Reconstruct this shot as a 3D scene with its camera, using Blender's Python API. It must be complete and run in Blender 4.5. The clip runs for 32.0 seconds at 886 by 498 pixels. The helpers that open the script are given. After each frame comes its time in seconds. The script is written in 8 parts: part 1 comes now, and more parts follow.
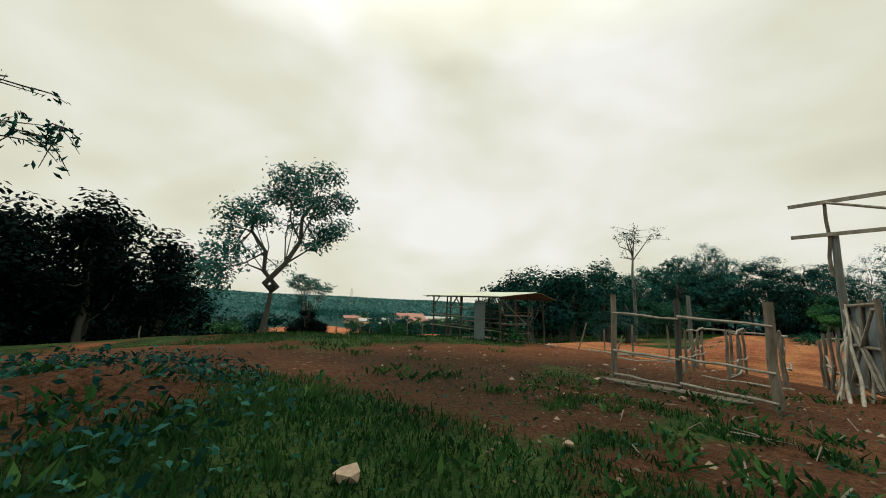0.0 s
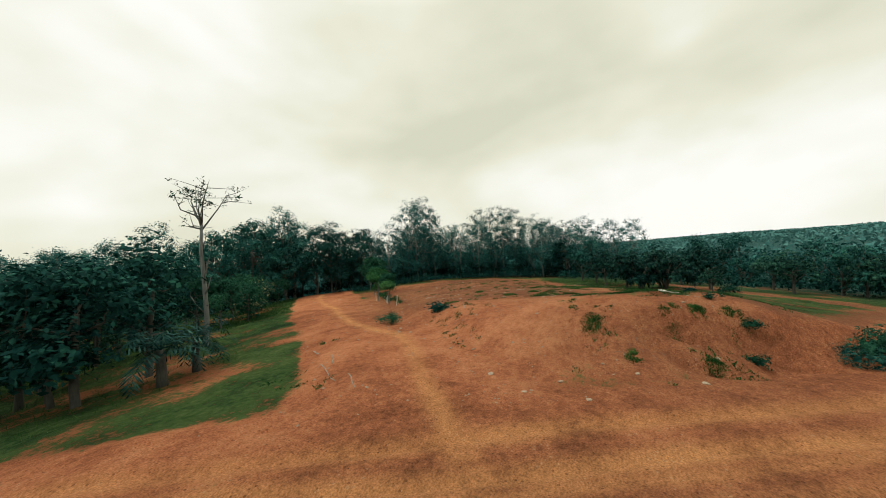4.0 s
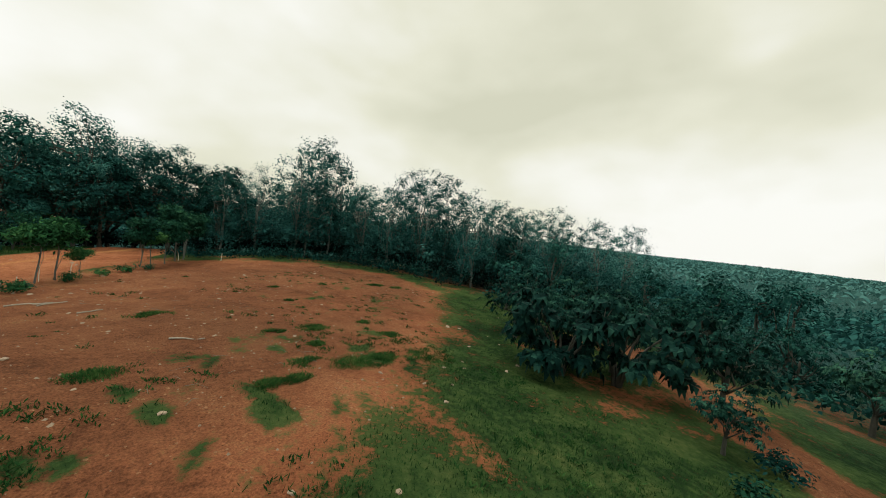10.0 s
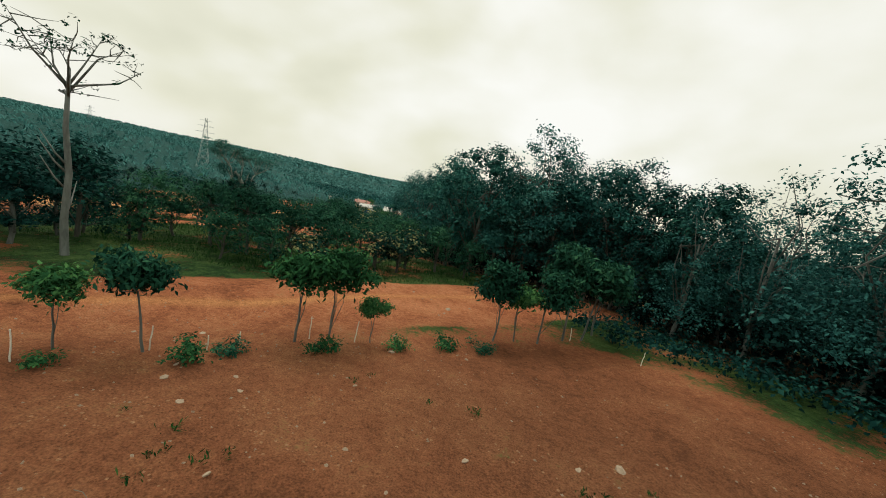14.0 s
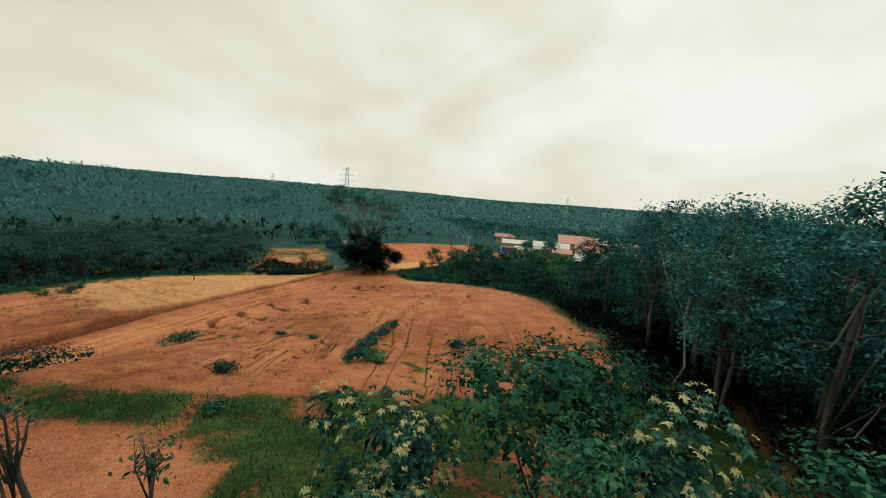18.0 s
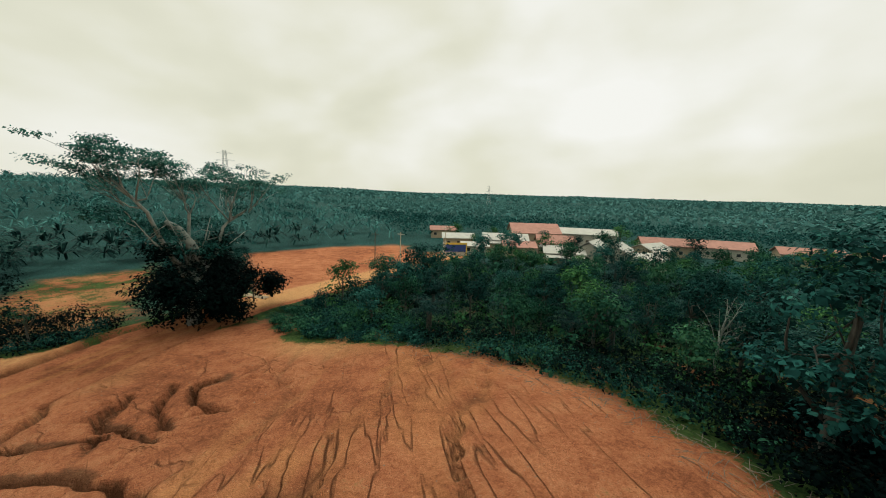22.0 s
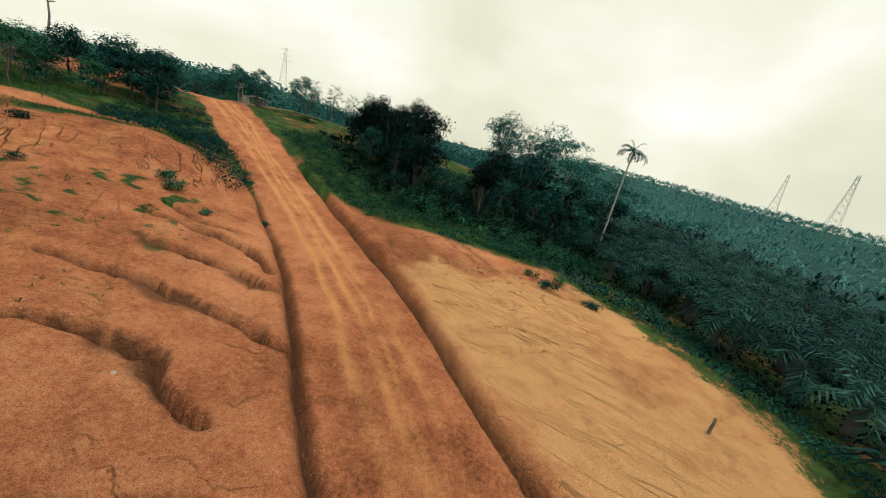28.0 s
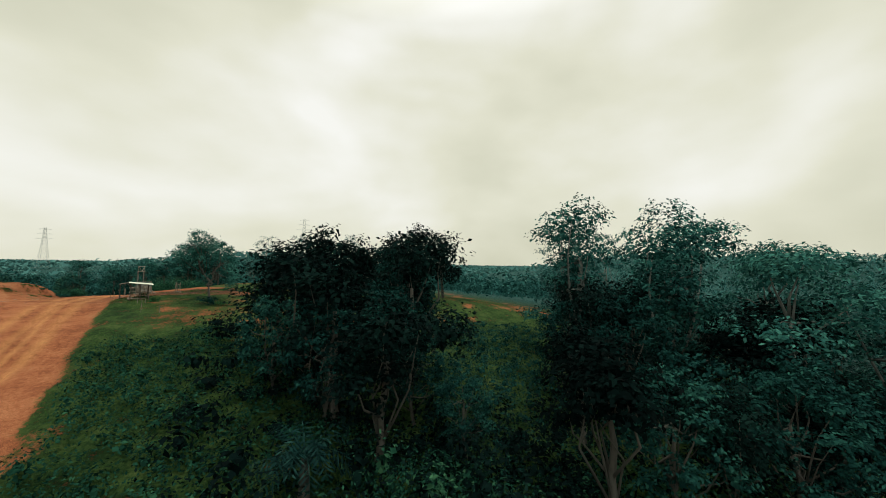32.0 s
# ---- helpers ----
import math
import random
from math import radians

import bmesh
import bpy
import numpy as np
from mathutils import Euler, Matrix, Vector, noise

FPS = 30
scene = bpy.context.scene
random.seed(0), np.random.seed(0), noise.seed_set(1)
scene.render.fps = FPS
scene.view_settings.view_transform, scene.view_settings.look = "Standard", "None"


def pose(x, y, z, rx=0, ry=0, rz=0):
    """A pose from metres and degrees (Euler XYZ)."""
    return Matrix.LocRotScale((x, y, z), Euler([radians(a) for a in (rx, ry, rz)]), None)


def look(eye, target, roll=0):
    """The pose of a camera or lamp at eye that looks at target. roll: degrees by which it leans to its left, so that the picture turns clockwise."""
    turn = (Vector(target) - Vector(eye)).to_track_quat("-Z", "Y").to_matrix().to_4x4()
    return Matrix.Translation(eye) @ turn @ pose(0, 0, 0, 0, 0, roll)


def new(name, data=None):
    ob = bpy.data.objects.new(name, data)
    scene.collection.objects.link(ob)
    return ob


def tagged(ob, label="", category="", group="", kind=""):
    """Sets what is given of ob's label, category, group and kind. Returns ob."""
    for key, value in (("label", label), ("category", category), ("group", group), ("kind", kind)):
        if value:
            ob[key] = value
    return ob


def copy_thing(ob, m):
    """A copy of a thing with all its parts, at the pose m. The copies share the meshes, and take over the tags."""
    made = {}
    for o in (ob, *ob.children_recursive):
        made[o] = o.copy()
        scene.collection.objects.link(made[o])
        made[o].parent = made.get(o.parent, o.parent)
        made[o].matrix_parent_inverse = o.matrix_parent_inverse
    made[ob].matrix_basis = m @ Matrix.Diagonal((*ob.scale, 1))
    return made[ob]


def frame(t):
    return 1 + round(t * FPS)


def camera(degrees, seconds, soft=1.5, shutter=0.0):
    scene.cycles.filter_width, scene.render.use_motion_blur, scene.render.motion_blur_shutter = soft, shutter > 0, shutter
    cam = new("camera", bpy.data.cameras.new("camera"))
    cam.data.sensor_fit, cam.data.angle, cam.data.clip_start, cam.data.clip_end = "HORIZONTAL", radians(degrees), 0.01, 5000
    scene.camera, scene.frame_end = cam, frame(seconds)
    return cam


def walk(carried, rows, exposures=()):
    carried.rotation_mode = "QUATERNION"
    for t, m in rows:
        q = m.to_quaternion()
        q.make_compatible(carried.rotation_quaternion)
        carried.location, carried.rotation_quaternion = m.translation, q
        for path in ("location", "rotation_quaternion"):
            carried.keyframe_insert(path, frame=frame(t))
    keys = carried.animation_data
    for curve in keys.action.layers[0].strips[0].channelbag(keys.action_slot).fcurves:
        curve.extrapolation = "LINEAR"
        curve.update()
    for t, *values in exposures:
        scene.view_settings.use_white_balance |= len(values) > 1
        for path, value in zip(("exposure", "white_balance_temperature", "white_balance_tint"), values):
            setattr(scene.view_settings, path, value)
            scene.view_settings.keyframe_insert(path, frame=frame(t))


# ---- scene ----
cam = camera(102.1, 32.0, 0.95)
PATH = [
    (0.0, (-0.401, 3.572, -0.362), (0.013, 13.442, 1.194), 2.71),
    (0.5, (-0.303, 4.143, 0.540), (1.185, 13.974, 1.604), 1.06),
    (1.0, (-0.503, 4.941, 1.387), (2.534, 14.455, 1.901), -0.81),
    (1.5, (-0.385, 5.889, 1.440), (4.094, 14.827, 1.666), -1.80),
    (2.0, (-0.000, 7.096, 1.390), (5.457, 15.473, 1.603), -1.73),
    (2.5, (0.669, 8.502, 1.472), (7.097, 16.151, 1.879), -1.95),
    (4.5, (6.497, 14.237, 2.526), (16.229, 16.533, 2.380), -4.87),
    (5.0, (8.087, 15.177, 2.836), (18.065, 15.136, 2.179), -7.17),
    (5.5, (10.180, 15.711, 3.117), (19.888, 13.531, 2.119), -11.07),
    (6.0, (12.713, 15.531, 3.021), (21.738, 11.369, 1.910), -14.68),
    (6.5, (15.140, 14.609, 2.922), (23.907, 9.852, 2.204), -15.09),
    (7.0, (17.610, 12.976, 2.899), (27.221, 10.213, 2.949), -7.18),
    (7.5, (19.190, 10.542, 2.740), (29.178, 10.517, 3.237), 3.13),
    (8.0, (21.439, 8.938, 2.879), (31.219, 11.018, 3.014), 9.76),
    (8.5, (24.007, 7.937, 2.880), (33.624, 10.678, 2.872), 9.30),
    (9.0, (26.428, 7.532, 2.938), (35.841, 10.905, 2.821), 7.83),
    (9.5, (28.864, 7.587, 3.238), (38.057, 11.518, 3.027), 7.34),
    (10.0, (31.191, 7.942, 3.453), (40.002, 12.650, 3.025), 7.43),
    (10.5, (33.503, 8.644, 3.513), (41.712, 14.315, 2.836), 7.77),
    (11.0, (35.814, 9.764, 3.442), (43.214, 16.441, 2.631), 6.93),
    (11.5, (38.087, 11.309, 3.250), (44.332, 19.072, 2.397), 6.51),
    (12.0, (40.192, 13.211, 3.046), (45.023, 21.911, 2.067), 7.09),
    (12.5, (41.943, 15.575, 3.011), (45.240, 24.950, 1.899), 7.48),
    (13.0, (43.621, 18.419, 3.257), (45.055, 28.233, 1.982), 8.51),
    (13.5, (44.507, 21.894, 3.673), (44.346, 31.793, 2.265), 10.97),
    (14.0, (45.033, 25.574, 4.158), (43.129, 35.272, 2.629), 11.05),
    (14.5, (44.716, 29.638, 4.463), (41.127, 38.828, 2.834), 10.24),
    (15.0, (44.515, 32.957, 5.513), (40.086, 41.760, 3.809), 11.61),
    (15.5, (43.936, 36.341, 5.854), (38.880, 44.805, 4.182), 11.73),
    (17.5, (27.558, 52.707, 5.568), (21.936, 60.822, 3.979), 6.11),
    (18.0, (24.550, 56.713, 5.347), (19.211, 65.057, 3.980), 4.33),
    (18.5, (21.522, 60.596, 5.088), (16.571, 69.195, 3.849), 2.91),
    (19.0, (18.798, 64.503, 4.825), (14.209, 73.306, 3.621), 1.23),
    (19.5, (16.099, 68.579, 4.371), (11.874, 77.568, 3.213), -1.33),
    (20.0, (13.913, 72.766, 3.686), (9.874, 81.846, 2.572), -2.98),
    (20.5, (11.662, 76.726, 3.336), (7.706, 85.843, 2.230), -1.76),
    (21.0, (9.307, 80.737, 3.028), (5.415, 89.866, 1.795), -0.66),
    (21.5, (6.885, 85.028, 2.738), (3.182, 94.213, 1.349), 0.64),
    (22.0, (4.466, 89.357, 2.245), (1.042, 98.642, 0.804), 1.73),
    (22.5, (2.429, 93.766, 2.110), (-0.833, 103.120, 0.739), 2.57),
    (23.0, (0.666, 97.743, 1.499), (-3.229, 106.840, 0.056), 5.42),
    (23.5, (-1.263, 101.504, 0.767), (-6.854, 109.695, -0.526), 7.64),
    (24.0, (-3.157, 105.656, 0.222), (-10.987, 111.812, -0.672), 9.14),
    (24.5, (-6.291, 108.737, 0.129), (-15.776, 111.860, -0.401), 13.39),
    (25.0, (-9.441, 111.126, 0.121), (-19.404, 110.405, -0.355), 18.99),
    (25.5, (-12.679, 113.386, 0.420), (-21.643, 109.047, -0.483), 26.28),
    (26.0, (-15.832, 113.848, 0.585), (-22.892, 106.954, -1.031), 32.14),
    (26.5, (-18.424, 113.273, 0.611), (-23.147, 104.807, -1.845), 34.43),
    (28.5, (-26.301, 96.012, -0.488), (-27.862, 86.429, -2.879), 7.69),
    (29.0, (-26.637, 91.453, -1.640), (-28.281, 81.737, -3.345), 0.27),
    (29.5, (-27.232, 86.655, -2.606), (-28.953, 76.869, -3.733), -3.10),
    (30.0, (-28.288, 81.620, -2.973), (-29.861, 71.755, -3.428), -3.37),
    (30.5, (-29.488, 76.514, -2.704), (-30.677, 66.586, -2.597), -1.51),
    (31.0, (-30.596, 71.792, -1.771), (-31.365, 61.827, -1.428), -0.02),
    (31.5, (-31.592, 67.223, -0.002), (-32.141, 57.251, 0.503), 0.51),
    (32.0, (-32.304, 62.697, 2.070), (-32.761, 52.724, 2.647), 0.47),
]
EXPOSURES = [(0, -0.14), (1, -0.10), (2, -0.08), (4.5, 0.06), (5, 0.08), (6, 0.28), (7.1, 0.28), (8, 0.02), (10, 0.0), (13, 0.0), (15, -0.04), (17.5, -0.08), (19, -0.12), (22, -0.10), (23, -0.16), (24, 0.0), (25, -0.12), (26, 0.05), (28.5, 0.18), (29.2, 0.18), (30.2, -0.02), (31, -0.08), (32, -0.06)]
walk(cam, [(t, look(eye, target, roll)) for t, eye, target, roll in PATH], EXPOSURES)

# ---------------------------------------------------------------- world, sun
SUN_BEARING, SUN_HEIGHT = radians(-35), radians(64)
world = bpy.data.worlds.new("overcast_sky")
scene.world = world
world.use_nodes = True
wn, wl = world.node_tree.nodes, world.node_tree.links
wn.clear()
w_out, w_bg = wn.new("ShaderNodeOutputWorld"), wn.new("ShaderNodeBackground")
sky = wn.new("ShaderNodeTexSky")
sky.sky_type, sky.sun_disc = "NISHITA", False
sky.sun_elevation, sky.sun_rotation = SUN_HEIGHT, SUN_BEARING
sky.dust_density = 4.0
sky_level = wn.new("ShaderNodeVectorMath")
sky_level.operation = "SCALE"
sky_level.inputs["Scale"].default_value = 0.09
w_co, w_map = wn.new("ShaderNodeTexCoord"), wn.new("ShaderNodeMapping")
w_map.inputs["Scale"].default_value = (1.0, 1.0, 1.9)
w_cloud, w_cloud2 = wn.new("ShaderNodeTexNoise"), wn.new("ShaderNodeTexNoise")
w_cloud.inputs["Scale"].default_value, w_cloud.inputs["Detail"].default_value = 1.5, 3.0
w_cloud.inputs["Roughness"].default_value, w_cloud.inputs["Distortion"].default_value = 0.5, 0.35
w_cloud2.inputs["Scale"].default_value, w_cloud2.inputs["Detail"].default_value = 4.5, 4.0
w_add = wn.new("ShaderNodeMath")
w_add.operation = "MULTIPLY_ADD"
w_add.inputs[1].default_value = 0.22
w_ramp = wn.new("ShaderNodeValToRGB")
w_ramp.color_ramp.elements[0].position, w_ramp.color_ramp.elements[0].color = 0.42, (0.70, 0.70, 0.54, 1)
w_ramp.color_ramp.elements[1].position, w_ramp.color_ramp.elements[1].color = 0.80, (1.02, 1.02, 0.96, 1)
w_mid = w_ramp.color_ramp.elements.new(0.58)
w_mid.color = (0.83, 0.825, 0.665, 1)
w_mix = wn.new("ShaderNodeMixRGB")
w_mix.inputs["Fac"].default_value = 0.94
wl.new(w_co.outputs["Generated"], w_map.inputs["Vector"])
wl.new(w_map.outputs["Vector"], w_cloud.inputs["Vector"])
wl.new(w_map.outputs["Vector"], w_cloud2.inputs["Vector"])
wl.new(w_cloud2.outputs["Fac"], w_add.inputs[0])
wl.new(w_cloud.outputs["Fac"], w_add.inputs[2])
wl.new(w_add.outputs[0], w_ramp.inputs["Fac"])
wl.new(sky.outputs["Color"], sky_level.inputs[0])
wl.new(sky_level.outputs["Vector"], w_mix.inputs["Color1"])
wl.new(w_ramp.outputs["Color"], w_mix.inputs["Color2"])
# an overcast sky grows brighter towards the zenith
w_sep, w_rise, w_scale = wn.new("ShaderNodeSeparateXYZ"), wn.new("ShaderNodeMapRange"), wn.new("ShaderNodeVectorMath")
w_rise.inputs["From Min"].default_value, w_rise.inputs["From Max"].default_value = 0.58, 1.0
w_rise.inputs["To Min"].default_value, w_rise.inputs["To Max"].default_value = 1.0, 2.3
w_scale.operation = "SCALE"
wl.new(w_co.outputs["Generated"], w_sep.inputs["Vector"])
wl.new(w_sep.outputs["Z"], w_rise.inputs["Value"])
wl.new(w_mix.outputs["Color"], w_scale.inputs[0])
wl.new(w_rise.outputs["Result"], w_scale.inputs["Scale"])
wl.new(w_scale.outputs["Vector"], w_bg.inputs["Color"])
w_bg.inputs["Strength"].default_value = 1.0
wl.new(w_bg.outputs["Background"], w_out.inputs["Surface"])

sun = new("sun", bpy.data.lights.new("sun", "SUN"))
sun.data.energy, sun.data.angle, sun.data.color = 1.4, radians(20), (1.0, 0.95, 0.85)
sun.matrix_world = look((60 * math.sin(SUN_BEARING), 60 * math.cos(SUN_BEARING), 60 * math.tan(SUN_HEIGHT)), (0, 0, 0))


# ---------------------------------------------------------------- materials
def material(name, rough=0.8, metal=0.0):
    m = bpy.data.materials.new(name)
    m.use_nodes = True
    b = m.node_tree.nodes["Principled BSDF"]
    b.inputs["Roughness"].default_value, b.inputs["Metallic"].default_value = rough, metal
    return m, m.node_tree.nodes, m.node_tree.links, b


def noise_node(n, l, scale, detail=4.0, rough=0.55, coord=None):
    t = n.new("ShaderNodeTexNoise")
    t.inputs["Scale"].default_value, t.inputs["Detail"].default_value, t.inputs["Roughness"].default_value = scale, detail, rough
    if coord:
        l.new(coord, t.inputs["Vector"])
    return t


def ramp_node(n, l, fac, stops):
    r = n.new("ShaderNodeValToRGB")
    e = r.color_ramp.elements
    e[0].position, e[0].color = stops[0][0], (*stops[0][1], 1)
    e[1].position, e[1].color = stops[-1][0], (*stops[-1][1], 1)
    for p, c in stops[1:-1]:
        e.new(p).color = (*c, 1)
    l.new(fac, r.inputs["Fac"])
    return r.outputs["Color"]


def mix_node(n, l, fac, a, b, kind="MIX"):
    m = n.new("ShaderNodeMixRGB")
    m.blend_type = kind
    for sock, v in (("Fac", fac), ("Color1", a), ("Color2", b)):
        if isinstance(v, (int, float)):
            m.inputs[sock].default_value = v if sock == "Fac" else (v, v, v, 1)
        elif isinstance(v, tuple):
            m.inputs[sock].default_value = (*v, 1)
        else:
            l.new(v, m.inputs[sock])
    return m.outputs["Color"]


def math_node(n, l, op, a, b=0.0, clamp=False):
    m = n.new("ShaderNodeMath")
    m.operation, m.use_clamp = op, clamp
    for i, v in enumerate((a, b)):
        if isinstance(v, (int, float)):
            m.inputs[i].default_value = v
        else:
            l.new(v, m.inputs[i])
    return m.outputs[0]


def bump_node(n, l, b, height, strength, distance):
    u = n.new("ShaderNodeBump")
    u.inputs["Strength"].default_value, u.inputs["Distance"].default_value = strength, distance
    l.new(height, u.inputs["Height"])
    l.new(u.outputs["Normal"], b.inputs["Normal"])


def leaf_material(name, dark, mid, light, rough=0.7, patch_size=0.9, through_leaf=0.16):
    """Leaves: each leaf island takes its own tone, with patches over the plant and a little light let through."""
    m, n, l, b = material(name, rough)
    g, co = n.new("ShaderNodeNewGeometry"), n.new("ShaderNodeTexCoord")
    info = n.new("ShaderNodeObjectInfo")
    patch = noise_node(n, l, patch_size, 3.0, 0.6, co.outputs["Object"])
    mixed = math_node(n, l, "ADD", math_node(n, l, "MULTIPLY", g.outputs["Random Per Island"], 0.34), math_node(n, l, "MULTIPLY", math_node(n, l, "SUBTRACT", patch.outputs["Fac"], 0.12), 0.92))
    mixed = math_node(n, l, "ADD", mixed, math_node(n, l, "MULTIPLY", math_node(n, l, "SUBTRACT", info.outputs["Random"], 0.5), 0.25))
    col = ramp_node(n, l, mixed, [(0.18, dark), (0.55, mid), (0.98, light)])
    l.new(col, b.inputs["Base Color"])
    b.inputs["Specular IOR Level"].default_value = 0.02
    tr, mx = n.new("ShaderNodeBsdfTranslucent"), n.new("ShaderNodeMixShader")
    l.new(col, tr.inputs["Color"])
    mx.inputs["Fac"].default_value = through_leaf
    l.new(b.outputs["BSDF"], mx.inputs[1])
    l.new(tr.outputs["BSDF"], mx.inputs[2])
    l.new(mx.outputs["Shader"], n["Material Output"].inputs["Surface"])
    return m


def bark_material(name, dark, light, scale=6.0):
    m, n, l, b = material(name, 0.9)
    co, mp = n.new("ShaderNodeTexCoord"), n.new("ShaderNodeMapping")
    mp.inputs["Scale"].default_value = (1.0, 1.0, 0.22)
    l.new(co.outputs["Object"], mp.inputs["Vector"])
    a, c = noise_node(n, l, scale, 6.0, 0.65, mp.outputs["Vector"]), noise_node(n, l, scale * 0.18, 2.0, 0.5, co.outputs["Object"])
    f = math_node(n, l, "ADD", math_node(n, l, "MULTIPLY", a.outputs["Fac"], 0.7), math_node(n, l, "MULTIPLY", c.outputs["Fac"], 0.35))
    l.new(ramp_node(n, l, f, [(0.3, dark), (0.72, light)]), b.inputs["Base Color"])
    bump_node(n, l, b, a.outputs["Fac"], 0.6, 0.03)
    return m


def plain_material(name, colour, rough=0.7, metal=0.0, vary=0.25, scale=3.0, bump=0.2):
    m, n, l, b = material(name, rough, metal)
    co, info = n.new("ShaderNodeTexCoord"), n.new("ShaderNodeObjectInfo")
    a, c = noise_node(n, l, scale, 5.0, 0.6, co.outputs["Object"]), noise_node(n, l, scale * 9, 3.0, 0.6, co.outputs["Object"])
    f = math_node(n, l, "ADD", math_node(n, l, "MULTIPLY", a.outputs["Fac"], 0.7), math_node(n, l, "MULTIPLY", c.outputs["Fac"], 0.3))
    f = math_node(n, l, "ADD", f, math_node(n, l, "MULTIPLY", info.outputs["Random"], 0.12))
    lo, hi = tuple(v * (1 - vary) for v in colour), tuple(min(1, v * (1 + vary)) for v in colour)
    l.new(ramp_node(n, l, f, [(0.3, lo), (0.75, hi)]), b.inputs["Base Color"])
    bump_node(n, l, b, c.outputs["Fac"], bump, 0.01)
    return m


LEAF_DARK = leaf_material("leaf_dark_teal", (0.0012, 0.008, 0.008), (0.007, 0.042, 0.038), (0.038, 0.150, 0.112))
LEAF_MID = leaf_material("leaf_mid_green", (0.002, 0.014, 0.010), (0.013, 0.064, 0.040), (0.068, 0.190, 0.092))
LEAF_BRIGHT = leaf_material("leaf_bright_green", (0.004, 0.024, 0.012), (0.024, 0.096, 0.036), (0.110, 0.250, 0.078))
LEAF_PALE = leaf_material("leaf_pale_olive", (0.050, 0.070, 0.034), (0.210, 0.220, 0.100), (0.50, 0.44, 0.23), 0.7, 2.0)
# leaves of the blackest trees; on undergrowth this colour is painted deep shade
LEAF_BLACK_SHADE = leaf_material("leaf_black_green_shade", (0.0004, 0.0022, 0.0024), (0.0014, 0.0075, 0.0072), (0.007, 0.028, 0.023))
LEAF_TEAL = leaf_material("leaf_teal_green", (0.002, 0.014, 0.015), (0.016, 0.086, 0.077), (0.078, 0.255, 0.205))
# rubber leaf teal, lightened in part to hold the haze before the wood
LEAF_RUBBER = leaf_material("leaf_rubber_teal", (0.004, 0.024, 0.026), (0.028, 0.120, 0.113), (0.105, 0.295, 0.250), 0.7, 0.9, 0.22)
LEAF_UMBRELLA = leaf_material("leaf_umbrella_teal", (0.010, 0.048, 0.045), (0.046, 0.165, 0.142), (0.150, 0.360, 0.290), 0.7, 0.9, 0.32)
LEAF_MANGO = leaf_material("leaf_mango_dark", (0.0010, 0.007, 0.006), (0.006, 0.036, 0.029), (0.060, 0.165, 0.105), 0.55, 1.6)
LEAF_LARGE = leaf_material("large_leaf_dark", (0.0008, 0.005, 0.005), (0.004, 0.024, 0.021), (0.034, 0.105, 0.078), 0.5, 1.8)
# distance haze is mixed into the next two leaf colours, paler and bluer
LEAF_HILL_HAZE = leaf_material("leaf_hill_haze", (0.032, 0.108, 0.110), (0.062, 0.172, 0.166), (0.105, 0.232, 0.208), 0.9, 0.022)
LEAF_FAR_HAZE = leaf_material("leaf_far_haze", (0.006, 0.038, 0.040), (0.030, 0.120, 0.112), (0.085, 0.225, 0.190), 0.9, 0.08)
LEAF_PALM = leaf_material("palm_frond_green", (0.0012, 0.008, 0.009), (0.008, 0.036, 0.034), (0.060, 0.160, 0.135), 0.5)
# far palms: frond green made paler and bluer to carry haze
LEAF_GROVE_HAZE = leaf_material("plantation_frond_haze", (0.008, 0.040, 0.044), (0.040, 0.140, 0.136), (0.105, 0.255, 0.232), 0.8, 0.035)
GRASS = leaf_material("grass_blade", (0.004, 0.020, 0.007), (0.020, 0.068, 0.019), (0.090, 0.165, 0.046), 0.8)
BARK_GREY = bark_material("bark_grey", (0.045, 0.055, 0.052), (0.17, 0.19, 0.175))
BARK_PALE = bark_material("bark_pale", (0.10, 0.12, 0.11), (0.34, 0.37, 0.33))
BARK_DARK = bark_material("bark_dark", (0.02, 0.022, 0.02), (0.085, 0.085, 0.07))
WOOD_GREY = bark_material("weathered_pole_wood", (0.035, 0.030, 0.023), (0.23, 0.205, 0.16), 14.0)
WOOD_PALE = bark_material("pale_sawn_wood", (0.10, 0.092, 0.072), (0.40, 0.375, 0.31), 12.0)
WOOD_DARK = bark_material("dark_old_wood", (0.02, 0.018, 0.015), (0.10, 0.085, 0.065), 10.0)
STONE = plain_material("pale_stone", (0.27, 0.205, 0.145), 0.85, 0, 0.35, 6.0, 0.5)
LANE_SAND = plain_material("pale_lane_sand", (0.24, 0.195, 0.125), 0.95, 0, 0.3, 0.4, 0.3)
ROOF_TIN = plain_material("pale_green_tin", (0.52, 0.56, 0.46), 0.5, 0.0, 0.15, 1.2, 0.1)
TIN_BLUE = plain_material("blue_grey_tin", (0.16, 0.20, 0.21), 0.45, 0.3, 0.25, 2.0, 0.15)
CONCRETE = plain_material("pale_concrete", (0.42, 0.38, 0.30), 0.9, 0, 0.2, 1.5, 0.3)
FLOOR_WORN = plain_material("worn_floor", (0.20, 0.165, 0.115), 0.9, 0, 0.35, 2.0, 0.3)
# roof red, dulled in the colour for the haze over the village
ROOF_RED = plain_material("red_roof_tile", (0.30, 0.15, 0.115), 0.8, 0, 0.3, 0.8, 0.4)
ROOF_GREY = plain_material("grey_roof_sheet", (0.33, 0.335, 0.30), 0.6, 0, 0.25, 0.6, 0.2)
WALL_WHITE = plain_material("white_plaster", (0.40, 0.38, 0.32), 0.85, 0, 0.15, 0.8, 0.2)
